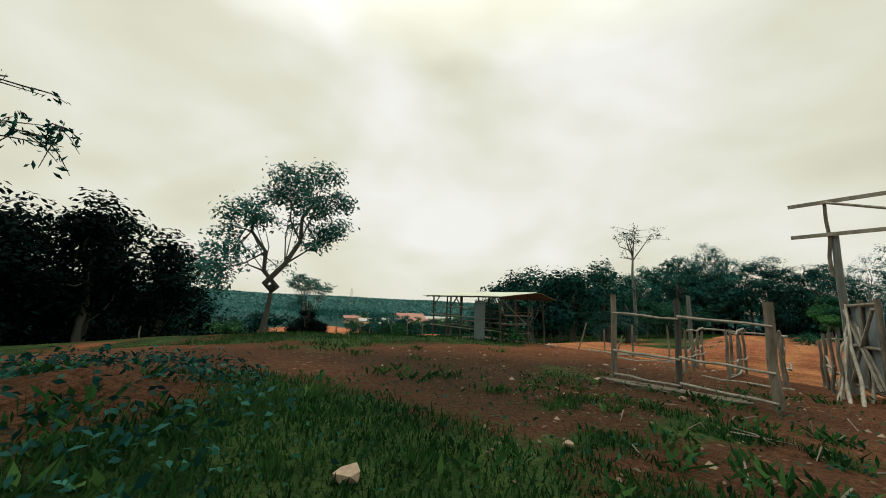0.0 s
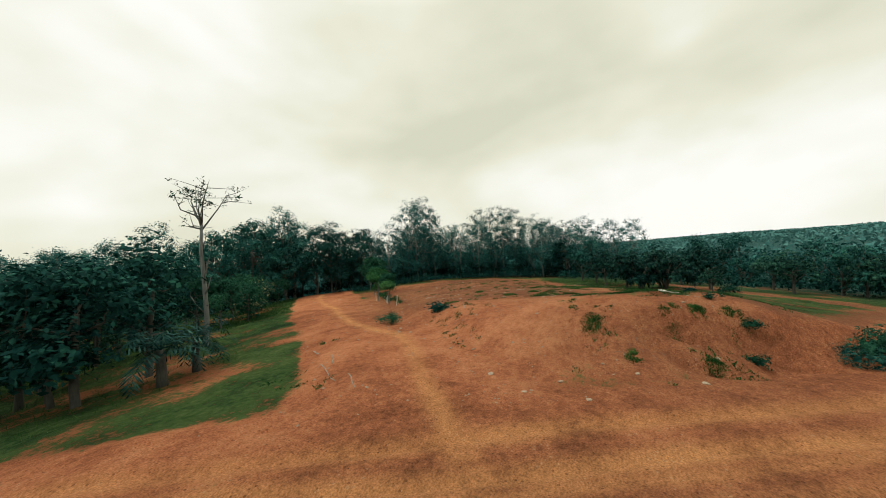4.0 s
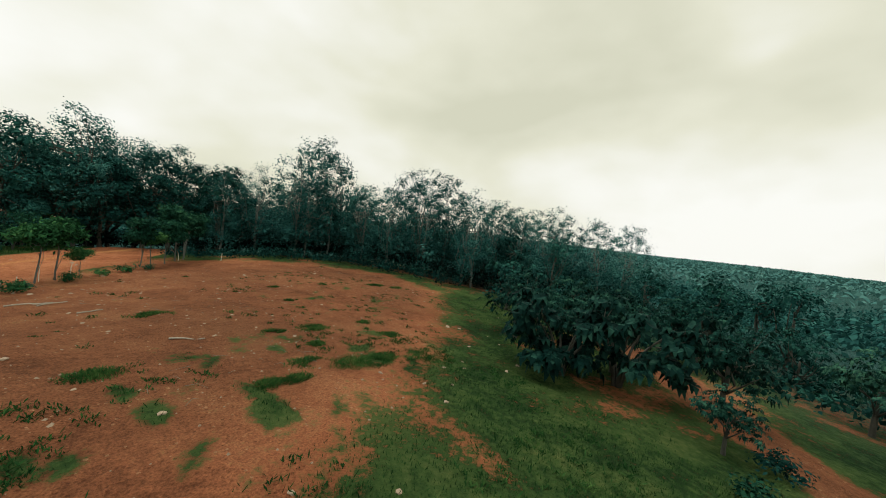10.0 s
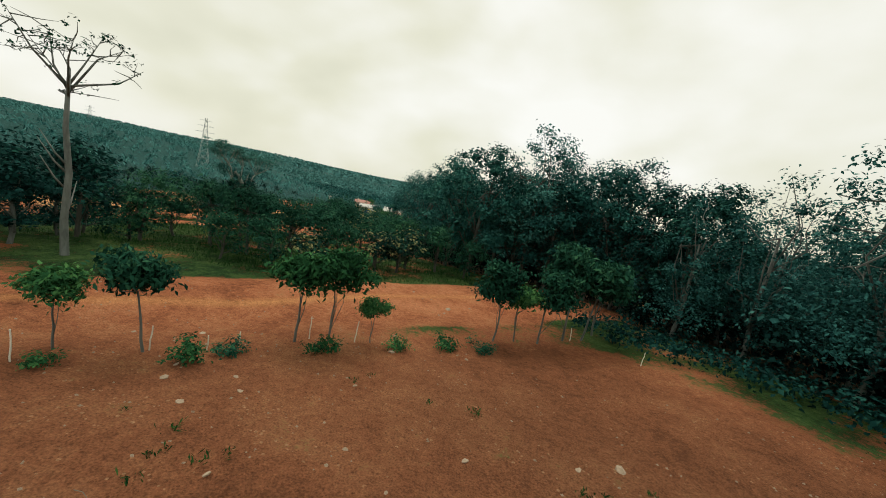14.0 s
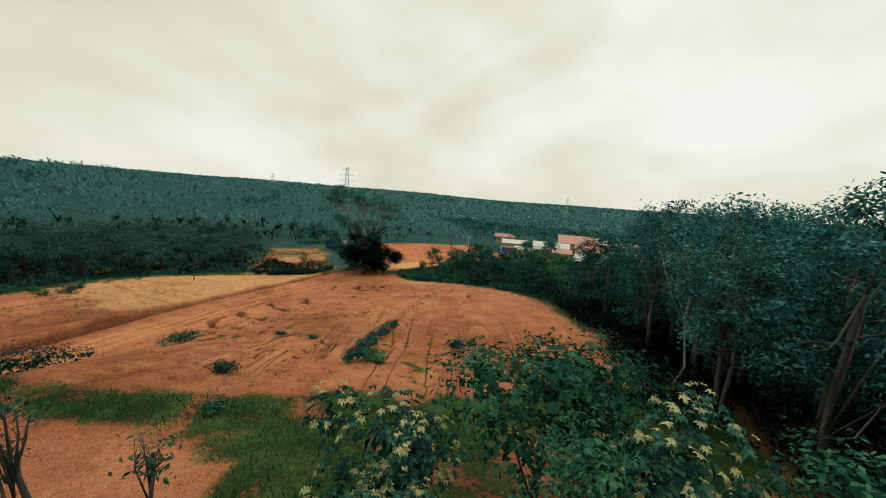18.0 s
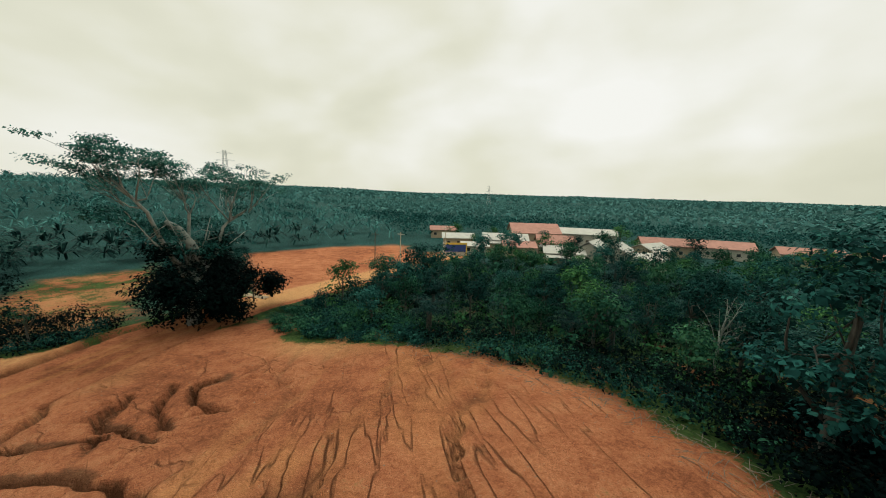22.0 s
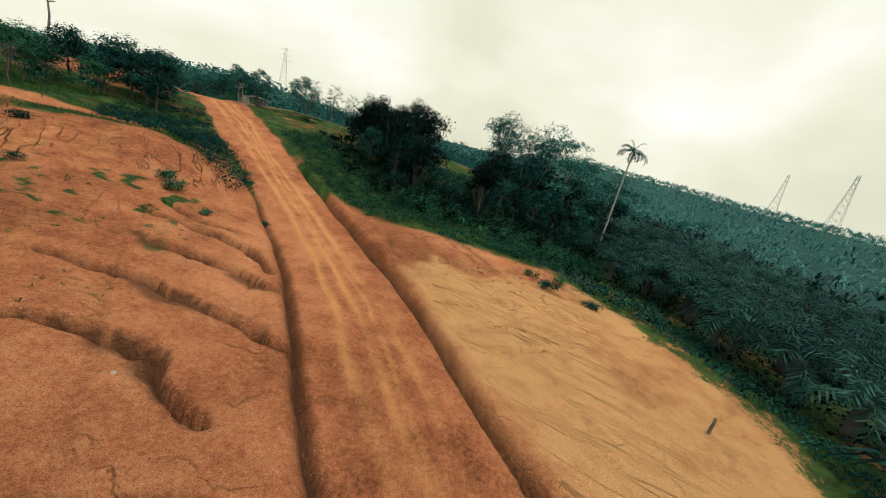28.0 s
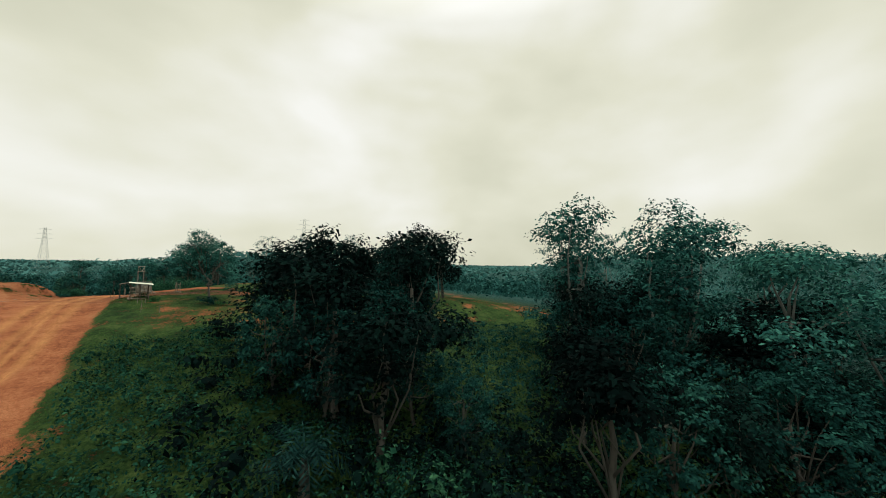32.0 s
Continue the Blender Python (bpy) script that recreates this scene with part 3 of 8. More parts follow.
def shaped(x, y, wheel_ruts=False):
    """Height with the road bed, ditches, terraces, gullies and small unevenness; the road sheet lies over the sunk bed."""
    z = land(x, y)
    d, side, (rz,) = polyline(x, y, ROAD)
    plain = smooth(y, 38, 55) * smooth(-y, -122, -108)
    near = smooth(-np.hypot(x, y - 50), -160, -120)
    half = 3.3
    bed = smooth(-d, -half - 1.7, -half)
    z = z * (1 - bed) + (rz - 0.10 * plain) * bed
    edge_n = fbm(x, y, 5, 21)
    ditch = np.exp(-((d - half - 0.9 - np.where(side > 0, 0.6, 1.3) * edge_n) / np.where(side > 0, 0.30, 0.26)) ** 2)
    z = z - near * ditch * (np.where(side > 0, 1.4, 1.1) * plain + 0.05)
    shoulder = np.exp(-((d - half - 2.0) / 0.75) ** 2)
    z = z + near * plain * shoulder * np.where(side < 0, 0.16, 0.36)
    dt, _, (tz,) = polyline(x, y, TRACK)
    bed = smooth(-dt, -4.4, -2.0)
    z = z * (1 - bed) + tz * bed
    # stepped terraces beside the road below the crest
    tm = smooth(x, -8, 0) * smooth(-x, -30, -20) * smooth(y, 32, 38) * smooth(-y, -63, -57)
    st = 1.1
    zt = np.floor(z / st) * st + st * smooth(z / st - np.floor(z / st), 0.62, 1.0)
    z = z + 0.8 * tm * (zt - z)
    # eroded slope above the road: lobes that break off in small scarps, and gullies between them
    gx, gy = x * 0.85 + y * 0.53, -x * 0.53 + y * 0.85
    warp = 3.0 * fbm(x, y, 9, 41)
    steep = np.clip(1.35 * np.exp(-(((x + 20) / 8) ** 2 + ((y - 101) / 11) ** 2)) + 0.6 * np.exp(-(((x + 6) / 13) ** 2 + ((y - 111) / 5) ** 2)) + 0.55 * np.exp(-(((x + 18) / 5) ** 2 + ((y - 80) / 12) ** 2)), 0, 1)
    off = smooth(d, 4.6, 6.5)
    z = z + smooth(d, 4.3, 5.2) * gullies(x, y) + off * steep * 0.35 * fbm(x, y, 3.4, 43, 2)
    rn = np.abs(fbm(gx + warp, gy + warp * 0.6, 7.5, 45, 4))
    z = z - off * 0.30 * steep * smooth(-rn, -0.02, 0.0)
    west = smooth(-x, 22, 30) * smooth(y, 60, 66) * smooth(-y, -108, -100)
    rw = np.abs(fbm(x * 0.22 + warp * 0.1, y * 1.0 + warp * 0.3, 3.4, 46, 3))
    z = z - off * 0.36 * west * smooth(-rw, -0.04, 0.0)
    eros = inside(x, y, PLAIN, 3.0) * off * (1 - west)
    z = z - (0.22 + 0.18 * smooth(x, -10, -2)) * eros * smooth(-rills(x, y), -0.045, 0.0) * np.clip(0.6 + 2.2 * fbm(x, y, 11, 49), 0, 1.2)
    z = z + 0.30 * np.exp(-(((x + 3.0) / 0.85) ** 2 + ((y - 6.6) / 0.75) ** 2)) * (1 + 1.2 * fbm(x, y, 0.6, 63, 3))
    z = z - 0.6 * np.exp(-(((x + 11.5) / 4.5) ** 2 + ((y - 14.5) / 4.0) ** 2))
    z = z + 1.7 * np.exp(-(((x + 39) / 14) ** 2 + ((y - 3) / 9) ** 2))
    dl, lip_side, (rise,) = polyline(x, y, LIP)
    z = z + rise * np.where(lip_side > 0, np.exp(-(dl / 4.5) ** 2), np.exp(-(dl / 0.75) ** 2))
    bankm = np.exp(-(((x - 21.5) / 5.5) ** 2 + ((y - 11) / 4.5) ** 2))
    z = z - 0.62 * bankm * smooth(-np.abs(fbm(x * 1.0 + y * 0.2, y * 0.4, 2.6, 51, 3)), -0.07, 0.0) * smooth(d, 3.4, 4.5)
    z = z + near * (0.16 * fbm(x, y, 3.2, 61) + 0.07 * fbm(x, y, 0.9, 67, 3)) * (0.35 + 0.65 * smooth(d, 2.5, 4.5))
    if wheel_ruts:
        s = d * side
        for o, w, deep, seed in RUTS:
            z = z - deep * np.clip(0.8 + 1.6 * fbm(x, y, 6, 33), 0.1, 1.5) * np.exp(-((s - o - wander(x, y, seed)) / w) ** 2)
        return z + 0.05 * fbm(x, y, 0.7, 68, 3) + 0.012 - 0.16 * smooth(d, 2.8, 3.3)
    return z - ROAD_SUNK * smooth(-d, -2.75, -2.45) * smooth(y, -16, -12) * smooth(-y, -126, -122)


WOOD_EAST = [(37, 64.5), (33, 69.5), (30, 75), (28.5, 82), (28.5, 88), (25.5, 95), (18.5, 104), (12, 112), (22, 118), (36, 106), (44, 91), (54, 75), (57, 61), (55, 55), (51.5, 58), (47, 59.5), (41, 61.5)]
WOOD_RUBBER = [(53, 57), (57, 48), (62.5, 42), (66, 34), (66, 27), (69, 20), (78, 19), (79, 44), (72, 60), (61, 68)]
WOOD_SOUTH = [(52, -10), (62, -16), (80, -6), (84, 18), (68, 22), (62, 12), (58, 0)]
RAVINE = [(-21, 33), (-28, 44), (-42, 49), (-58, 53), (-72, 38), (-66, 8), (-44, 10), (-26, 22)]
CLEARING = [(-33.0, 37), (-33.5, 22), (-27, 10), (-28, -6), (-58, -6), (-54, 8), (-42, 39)]
PALMS = [(-60, 50), (-58, 72), (-60, 96), (-66, 110), (-92, 122), (-118, 118), (-118, 20), (-84, 14)]
THICKET = [(14, 113), (2, 119), (-14, 119), (-24, 123), (-30, 133), (-25, 150), (-14, 168), (20, 172), (36, 150), (34, 126)]
HILL_FOOT = [(24, -15), (31, -8), (38, -12), (56, -26), (70, -60), (40, -70), (20, -40), (14, -20)]
SLOPE_VINES = [(-7, 34), (-14, 45), (-20, 54), (-25, 58), (-34, 61), (-45, 62), (-56, 60), (-60, 50), (-42, 47), (-28, 42), (-20, 32), (-12, 28)]
TERRACES = [(4, 31), (-4, 42), (-10, 56), (-2, 59), (4, 58), (9, 50), (8, 42), (6, 34)]
PLAIN = [(-13.5, 63.5), (-8, 60.5), (-2, 60), (2, 62.5), (8.5, 67.5), (14, 72), (19, 80), (23.6, 87), (19.4, 95), (14.6, 102), (8, 109.5), (0, 115), (-10, 116.5), (-20, 114.5), (-28, 119), (-37, 112), (-45, 101), (-51, 92), (-54, 82),
         (-51, 71), (-45, 63), (-35, 62), (-26, 58), (-20, 54)]
PLATEAU = [(13, 19), (18, 13.2), (21.5, 8), (24.5, 6.8), (27, 8.5), (26.5, 13), (31, 14), (34, 12.8), (38, 14), (44, 15.5), (52, 18.5), (60, 23), (63, 30), (59.5, 38), (53, 43.5), (47, 45), (40, 40.5), (34, 34.5), (29, 33), (23, 28)]
YARD = [(-8, 9.4), (-7, 12.4), (-3, 12.4), (-1.5, 13.8), (1.2, 14.6), (2.6, 15.2), (4.6, 18.5), (6, 22), (10, 22), (14, 14), (19, 5), (14, 2), (8, -4), (2, 0), (0.3, 4.6), (-0.4, 7.0), (-2.2, 8.4), (-4.5, 8.8)]
BANK_RED = [(18, 13), (21.5, 14.8), (24.6, 10.6), (28.4, 5.2), (33, 0.4), (36, -2.6), (30, -6.5), (26, -2), (22, 4)]
EARTH_HEAP = [(-4.2, 5.6), (-4.4, 7.2), (-2.6, 7.4), (-1.9, 6.4), (-2.4, 5.4)]
STRIP = [(0, 54), (9, 56.5), (14.5, 60.5), (12, 63), (6, 60.8), (-1, 57.5)]
FAR_RED = [(-41, 130), (-36.5, 141), (-32, 158), (-31, 174), (-46, 189), (-62, 176), (-74.5, 156), (-62, 146), (-52, 136)]
LANE = [(-37.5, 128.6), (-45, 129.6), (-58, 137.5), (-86, 154.5), (-104, 165)]
FAR_SAND = [(-48, 96), (-56, 100), (-83, 122), (-76, 135), (-80, 139), (-64, 130), (-44, 113)]


def cover(x, y):
    """Grass, wheel track, sand and dark soil (moist ground, litter, painted shade), each 0 to 1."""
    n1, n2, n3 = fbm(x, y, 7, 71), fbm(x, y, 2.6, 73), fbm(x, y, 16, 75)
    xx, yy = x + 3.0 * n1 + 1.2 * n2, y + 3.0 * fbm(x, y, 7, 77) + 1.2 * fbm(x, y, 2.6, 79)
    d, side, _ = polyline(x, y, ROAD)
    dt, _, _ = polyline(x, y, TRACK)
    dp, _, _ = polyline(x, y, PATHWAY)
    red = np.maximum.reduce([inside(xx, yy, PLAIN, 1.6), inside(xx, yy, PLATEAU, 2.2), inside(xx, yy, YARD, 0.8), inside(x + n2, y + n1, EARTH_HEAP, 0.5), inside(xx, yy, STRIP, 0.8), inside(x + 0.6 * n2, y + 0.6 * n1, BANK_RED, 0.6), inside(xx, yy, FAR_RED, 1.5),
                             0.48 * inside(xx, yy, FAR_SAND, 2.0) * np.clip(0.75 + 2.5 * n1, 0.3, 1), smooth(-d - 0.8 * n2, -4.6, -3.6) * smooth(-y, -220, -190), smooth(-dt - 1.2 * n2, -4.8, -3.7), smooth(-dp - 0.9 * n2, -1.7, -0.9)])
    grass = (1 - red) * np.clip(0.86 + 1.3 * n2 + 0.7 * n3, 0.42, 1)
    grass = np.maximum(grass, np.maximum(inside(x, y, RAVINE, 2.0), inside(x, y, SLOPE_VINES, 2.0)) * smooth(d, 4.2, 5.5))
    # tufts on the bare ground
    patch = smooth(n2 + 0.5 * n1, 0.17, 0.27)
    belt = np.exp(-(((x - 36) / 9) ** 2 + ((y - 15) / 4.0) ** 2)) + 0.9 * np.exp(-(((x - 40.5) / 4) ** 2 + ((y - 16.8) / 2.6) ** 2)) + 0.6 * np.exp(-(((x - 8) / 10) ** 2 + ((y - 77) / 7) ** 2)) + 0.8 * np.exp(-(((x + 8) / 6) ** 2 + ((y - 74) / 8) ** 2))
    belt = belt + 0.8 * np.exp(-(((x - 2) / 4) ** 2 + ((y - 7) / 4) ** 2)) + 0.55 * np.exp(-(((x - 50) / 9) ** 2 + ((y - 26) / 6) ** 2)) + 0.5 * np.exp(-(((x + 40) / 12) ** 2 + ((y - 66) / 5) ** 2))
    grass = np.maximum(grass, np.clip(belt * 1.3, 0, 1) * smooth(fbm(x, y, 1.0, 83) + 0.25 * n2, 0.05, 0.26) * smooth(d, 2.8, 4.2) * smooth(dt, 3, 4.5))
    lush = inside(x + 1.2 * n1 + 0.9 * n2, y + 1.2 * n3 + 0.9 * n1, [(24.6, 14.4), (28, 13.2), (33, 12), (38, 13), (46, 15), (56, 18), (62, 20), (56, 12), (48, 9), (42, 5), (38, -1), (34, -0.5), (29, 5.5), (25.2, 10.4)], 1.8)
    grass = np.maximum(grass, lush * np.clip(0.95 + 1.2 * n2 + 0.5 * n1, 0.55, 1.0))
    track = np.zeros(np.shape(x))
    for o, w, _, seed in RUTS:
        track = np.maximum(track, np.exp(-((d * side - o - wander(x, y, seed)) / (w * (1.9 - 0.6 * smooth(y, 20, 45)))) ** 2) * np.clip(0.85 + (1.2 + 1.6 * smooth(y, 20, 45)) * fbm(x, y, 6, seed + 5), 0, 1))
    track = track * (0.78 + 0.22 * smooth(y, 20, 45)) * (1 - 0.55 * smooth(y, 74, 92)) * smooth(-y, -125, -115) + 0.8 * smooth(-d, -2.6, -2.0) * smooth(y, 115, 122)
    trail_d, trail_side, _ = polyline(x, y, TRACK)
    trail = trail_d * trail_side - 0.3 - 2.2 * fbm(x, y, 9, 87, 2)
    track = np.maximum(track, np.clip(0.75 + 1.2 * fbm(x, y, 4, 88), 0, 1) * np.exp(-(trail / 0.36) ** 2))
    west = smooth(-x, 24, 32) * smooth(y, 58, 66) * smooth(-y, -112, -104) * smooth(d, 4, 6)
    sand = west * smooth(np.maximum((y - 68.5) / 6, (-x - 46.0) / 5) + 1.5 * n1 + 0.9 * n2, -0.05, 0.40) * np.clip(0.8 + 2.4 * n3 + 1.2 * n2, 0.05, 1) + 0.6 * inside(xx, yy, FAR_SAND, 3) * smooth(n1, -0.1, 0.2)
    sand = sand + 0.8 * np.exp(-(((x + 17) / 5) ** 2 + ((y - 114.5) / 2.2) ** 2)) + smooth(y, 122, 128) * smooth(-d, -3.4, -2.6)
    damp_shade = smooth(n3 - 0.3 * n1, 0.05, 0.2) * 0.22 * inside(x, y, PLAIN, 5) + np.clip((1.12 + 1.0 * n1) * np.exp(-(((x - 3) / np.where(x < 3, 15, 8)) ** 2 + ((y - 9) / 8.5) ** 2)), 0, 1)
    damp_shade = np.maximum(damp_shade, 0.9 * np.exp(-(((x + 2.6) / 3.0) ** 2 + ((y - 6.4) / 2.2) ** 2)))
    damp_shade = np.maximum(damp_shade, 0.36 * np.exp(-(((x - 21) / 6) ** 2 + ((y - 11) / 6) ** 2)))
    damp_shade = np.maximum(damp_shade, 0.76 * inside(x, y, PLATEAU, 4) * smooth(x, 22, 32) * (0.75 + 0.8 * n3))
    damp_shade = np.maximum(damp_shade, 0.12 * np.clip(np.exp(-(((x + 17) / 10) ** 2 + ((y - 99) / 13) ** 2)), 0, 0.8))
    streak = inside(x, y, PLAIN, 3) * smooth(d, 4, 6) * smooth(-np.abs(rills(x + 0.5, y) - 0.05), -0.06, 0.0) * np.clip(0.5 + 2 * n1, 0, 1)
    track = np.maximum(track, 0.6 * streak * smooth(x, -14, -8))
    # leaf litter under the woods; its darkness also paints in the trees' shade
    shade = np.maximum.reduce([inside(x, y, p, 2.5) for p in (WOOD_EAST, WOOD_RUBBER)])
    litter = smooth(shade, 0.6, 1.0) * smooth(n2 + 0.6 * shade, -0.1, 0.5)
    # moist rill beds, darkened further in colour for the shade down in them
    wet_shade = inside(x, y, PLAIN, 3) * smooth(d, 4.6, 6.5) * smooth(-rills(x, y), -0.03, 0.0) * np.clip(0.6 + 2.2 * fbm(x, y, 11, 49), 0, 1)
    damp_shade = np.maximum(damp_shade, 0.5 * wet_shade)
    damp_shade = np.maximum(damp_shade, 0.55 * smooth(-dp, -2.2, -0.9))
    damp_shade = np.maximum(damp_shade, 0.72 * gully_mud_shade(x, y) * smooth(d, 4.3, 5.2))
    grass, damp_shade = grass * (1 - litter), np.maximum(damp_shade, litter)
    # soil is darker along the bottom of the ditch
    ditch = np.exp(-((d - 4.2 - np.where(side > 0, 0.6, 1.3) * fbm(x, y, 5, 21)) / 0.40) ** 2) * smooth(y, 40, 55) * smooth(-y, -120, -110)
    return np.clip(np.stack([grass, track, np.clip(sand, 0, 1), np.clip(np.maximum(damp_shade, 0.8 * ditch), 0, 1)], -1), 0, 1)


def relief(x, y):
    """Where rain has cracked the soil: down the bare field, across the western bank, among the scarps."""
    d, _, _ = polyline(x, y, ROAD)
    off = smooth(d, 4.4, 6.0)
    west = smooth(-x, 22, 30) * smooth(y, 58, 64) * smooth(-y, -112, -104)
    brk = np.clip(0.55 + 2.6 * fbm(x, y, 8, 58), 0, 1)
    scarp = np.clip(1.5 * np.exp(-(((x + 19) / 11) ** 2 + ((y - 100) / 15) ** 2)) + np.exp(-(((x + 6) / 13) ** 2 + ((y - 111) / 5) ** 2)), 0, 1)
    field = inside(x, y, PLAIN, 2.0) * (1 - west)
    bare = np.maximum.reduce([inside(x, y, p, 3.0) for p in (PLAIN, PLATEAU, FAR_RED, FAR_SAND)])
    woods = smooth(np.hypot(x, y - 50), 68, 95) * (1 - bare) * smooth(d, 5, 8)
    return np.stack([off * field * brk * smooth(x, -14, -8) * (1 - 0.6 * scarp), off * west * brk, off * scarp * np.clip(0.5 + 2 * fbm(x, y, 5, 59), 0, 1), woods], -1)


def axis(lo, hi, step, reach, fine_lo, fine_hi, fine_step):
    mid = list(np.arange(lo, fine_lo - step / 2, step)) + list(np.arange(fine_lo, fine_hi, fine_step)) + list(np.arange(fine_hi, hi + step / 2, step))
    out, s = [], step
    v = hi
    while v < reach:
        s *= 1.2
        v += s
        out.append(v)
    left, s, v = [], step, lo
    while v > -reach:
        s *= 1.2
        v -= s
        left.append(v)
    return np.array(left[::-1] + mid + out)


def grid_mesh(name, xs, ys, height, colour):
    gx, gy = np.meshgrid(xs, ys)
    gz = height(gx, gy)
    me = bpy.data.meshes.new(name)
    nx, ny = len(xs), len(ys)
    me.vertices.add(nx * ny)
    me.vertices.foreach_set("co", np.stack([gx, gy, gz], -1).astype(np.float32).ravel())
    i = np.arange((nx - 1) * (ny - 1))
    a = (i // (nx - 1)) * nx + i % (nx - 1)
    quads = np.stack([a, a + 1, a + nx + 1, a + nx], -1)
    me.loops.add(quads.size)
    me.loops.foreach_set("vertex_index", quads.ravel().astype(np.int32))
    me.polygons.add(len(quads))
    me.polygons.foreach_set("loop_start", (np.arange(len(quads)) * 4).astype(np.int32))
    me.polygons.foreach_set("loop_total", np.full(len(quads), 4, np.int32))
    me.polygons.foreach_set("use_smooth", np.ones(len(quads), bool))
    at = me.attributes.new("cover", "FLOAT_COLOR", "POINT")
    at.data.foreach_set("color", colour(gx, gy).astype(np.float32).ravel())
    rl = me.attributes.new("relief", "FLOAT_COLOR", "POINT")
    rl.data.foreach_set("color", relief(gx, gy).astype(np.float32).ravel())
    me.update()
    me.validate()
    return me, gz


GX, GY = axis(-74, 62, 0.5, 3600, -38, -8, 0.21), axis(2, 156, 0.5, 3600, 70, 112, 0.21)
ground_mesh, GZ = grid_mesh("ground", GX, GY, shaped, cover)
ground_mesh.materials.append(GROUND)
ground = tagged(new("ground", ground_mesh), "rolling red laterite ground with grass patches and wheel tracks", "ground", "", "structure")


def ground_z(x, y):
    """Height of the built ground sheet, read off its grid."""
    x, y = np.asarray(x, float), np.asarray(y, float)
    i, j = np.clip(np.searchsorted(GX, x) - 1, 0, len(GX) - 2), np.clip(np.searchsorted(GY, y) - 1, 0, len(GY) - 2)
    u, v = (x - GX[i]) / (GX[i + 1] - GX[i]), (y - GY[j]) / (GY[j + 1] - GY[j])
    return (GZ[j, i] * (1 - u) + GZ[j, i + 1] * u) * (1 - v) + (GZ[j + 1, i] * (1 - u) + GZ[j + 1, i + 1] * u) * v


def gz1(x, y):
    return float(ground_z(np.array([x]), np.array([y]))[0])


def road_sheet():
    """The driven surface of the main road as a strip of its own, with its wheel ruts."""
    pts = np.array([p[:2] for p in ROAD[1:18]], float)
    leg = np.hypot(*np.diff(pts, axis=0).T)
    at = np.concatenate([[0], np.cumsum(leg)])
    s = np.arange(22.5, at[-1] - 14, 0.42)
    cx, cy = np.interp(s, at, pts[:, 0]), np.interp(s, at, pts[:, 1])
    k = np.ones(13) / 13
    px, py = np.pad(cx, 6, mode="edge"), np.pad(cy, 6, mode="edge")
    tx, ty = np.gradient(np.convolve(px, k, "valid")), np.gradient(np.convolve(py, k, "valid"))
    ln = np.hypot(tx, ty)
    o = np.linspace(-3.3, 3.3, 46)
    x, y = cx[:, None] - ty[:, None] / ln[:, None] * o, cy[:, None] + tx[:, None] / ln[:, None] * o
    z = shaped(x, y, True)
    verts = np.stack([x, y, z], -1).reshape(-1, 3)
    n, m = z.shape
    i = np.arange((n - 1) * (m - 1))
    a = (i // (m - 1)) * m + i % (m - 1)
    me = bpy.data.meshes.new("road")
    me.from_pydata(verts.tolist(), [], np.stack([a, a + m, a + m + 1, a + 1], -1)[:, ::-1].tolist())
    me.polygons.foreach_set("use_smooth", np.ones(len(a), bool))
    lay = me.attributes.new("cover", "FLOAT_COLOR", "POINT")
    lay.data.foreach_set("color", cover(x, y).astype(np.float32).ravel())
    flat = np.zeros((x.size, 4), np.float32)
    lay = me.attributes.new("relief", "FLOAT_COLOR", "POINT")
    lay.data.foreach_set("color", flat.ravel())
    me.materials.append(GROUND)
    me.update()
    tagged(new("road", me), "rutted red dirt road with pale wheel tracks", "road", "", "structure")


road_sheet()


def lane_sheet():
    """The pale sandy lane that leaves the road behind the great tree and runs off between the plantations."""
    pts = np.array(LANE, float)
    at = np.concatenate([[0], np.cumsum(np.hypot(*np.diff(pts, axis=0).T))])
    s = np.arange(0, at[-1], 0.8)
    cx, cy = np.interp(s, at, pts[:, 0]), np.interp(s, at, pts[:, 1])
    tx, ty = np.gradient(cx), np.gradient(cy)
    ln = np.hypot(tx, ty)
    half = 0.85 + 0.2 * smooth(s, 10, 60) + 0.3 * fbm(cx, cy, 6, 85)
    o = np.linspace(-1, 1, 7)
    x, y = cx[:, None] - (ty / ln * half)[:, None] * o, cy[:, None] + (tx / ln * half)[:, None] * o
    z = ground_z(x, y) + 0.10 - 0.16 * np.abs(o) ** 3
    i = np.arange((len(s) - 1) * 6)
    a = (i // 6) * 7 + i % 6
    me = bpy.data.meshes.new("lane")
    me.from_pydata(np.stack([x, y, z], -1).reshape(-1, 3).tolist(), [], np.stack([a, a + 7, a + 8, a + 1], -1)[:, ::-1].tolist())
    me.materials.append(LANE_SAND)
    tagged(new("lane", me), "pale sandy lane running off between the plantations", "road", "", "structure")


lane_sheet()


# ---------------------------------------------------------------- building blocks
def mesh_of(name, verts, faces, mats, flat=True, slots=None):
    me = bpy.data.meshes.new(name)
    me.from_pydata([tuple(v) for v in verts], [], faces)
    for m in (mats if isinstance(mats, (list, tuple)) else [mats]):
        me.materials.append(m)
    if slots is not None:
        me.polygons.foreach_set("material_index", slots)
    if not flat:
        me.polygons.foreach_set("use_smooth", np.ones(len(faces), bool))
    me.update()
    return me


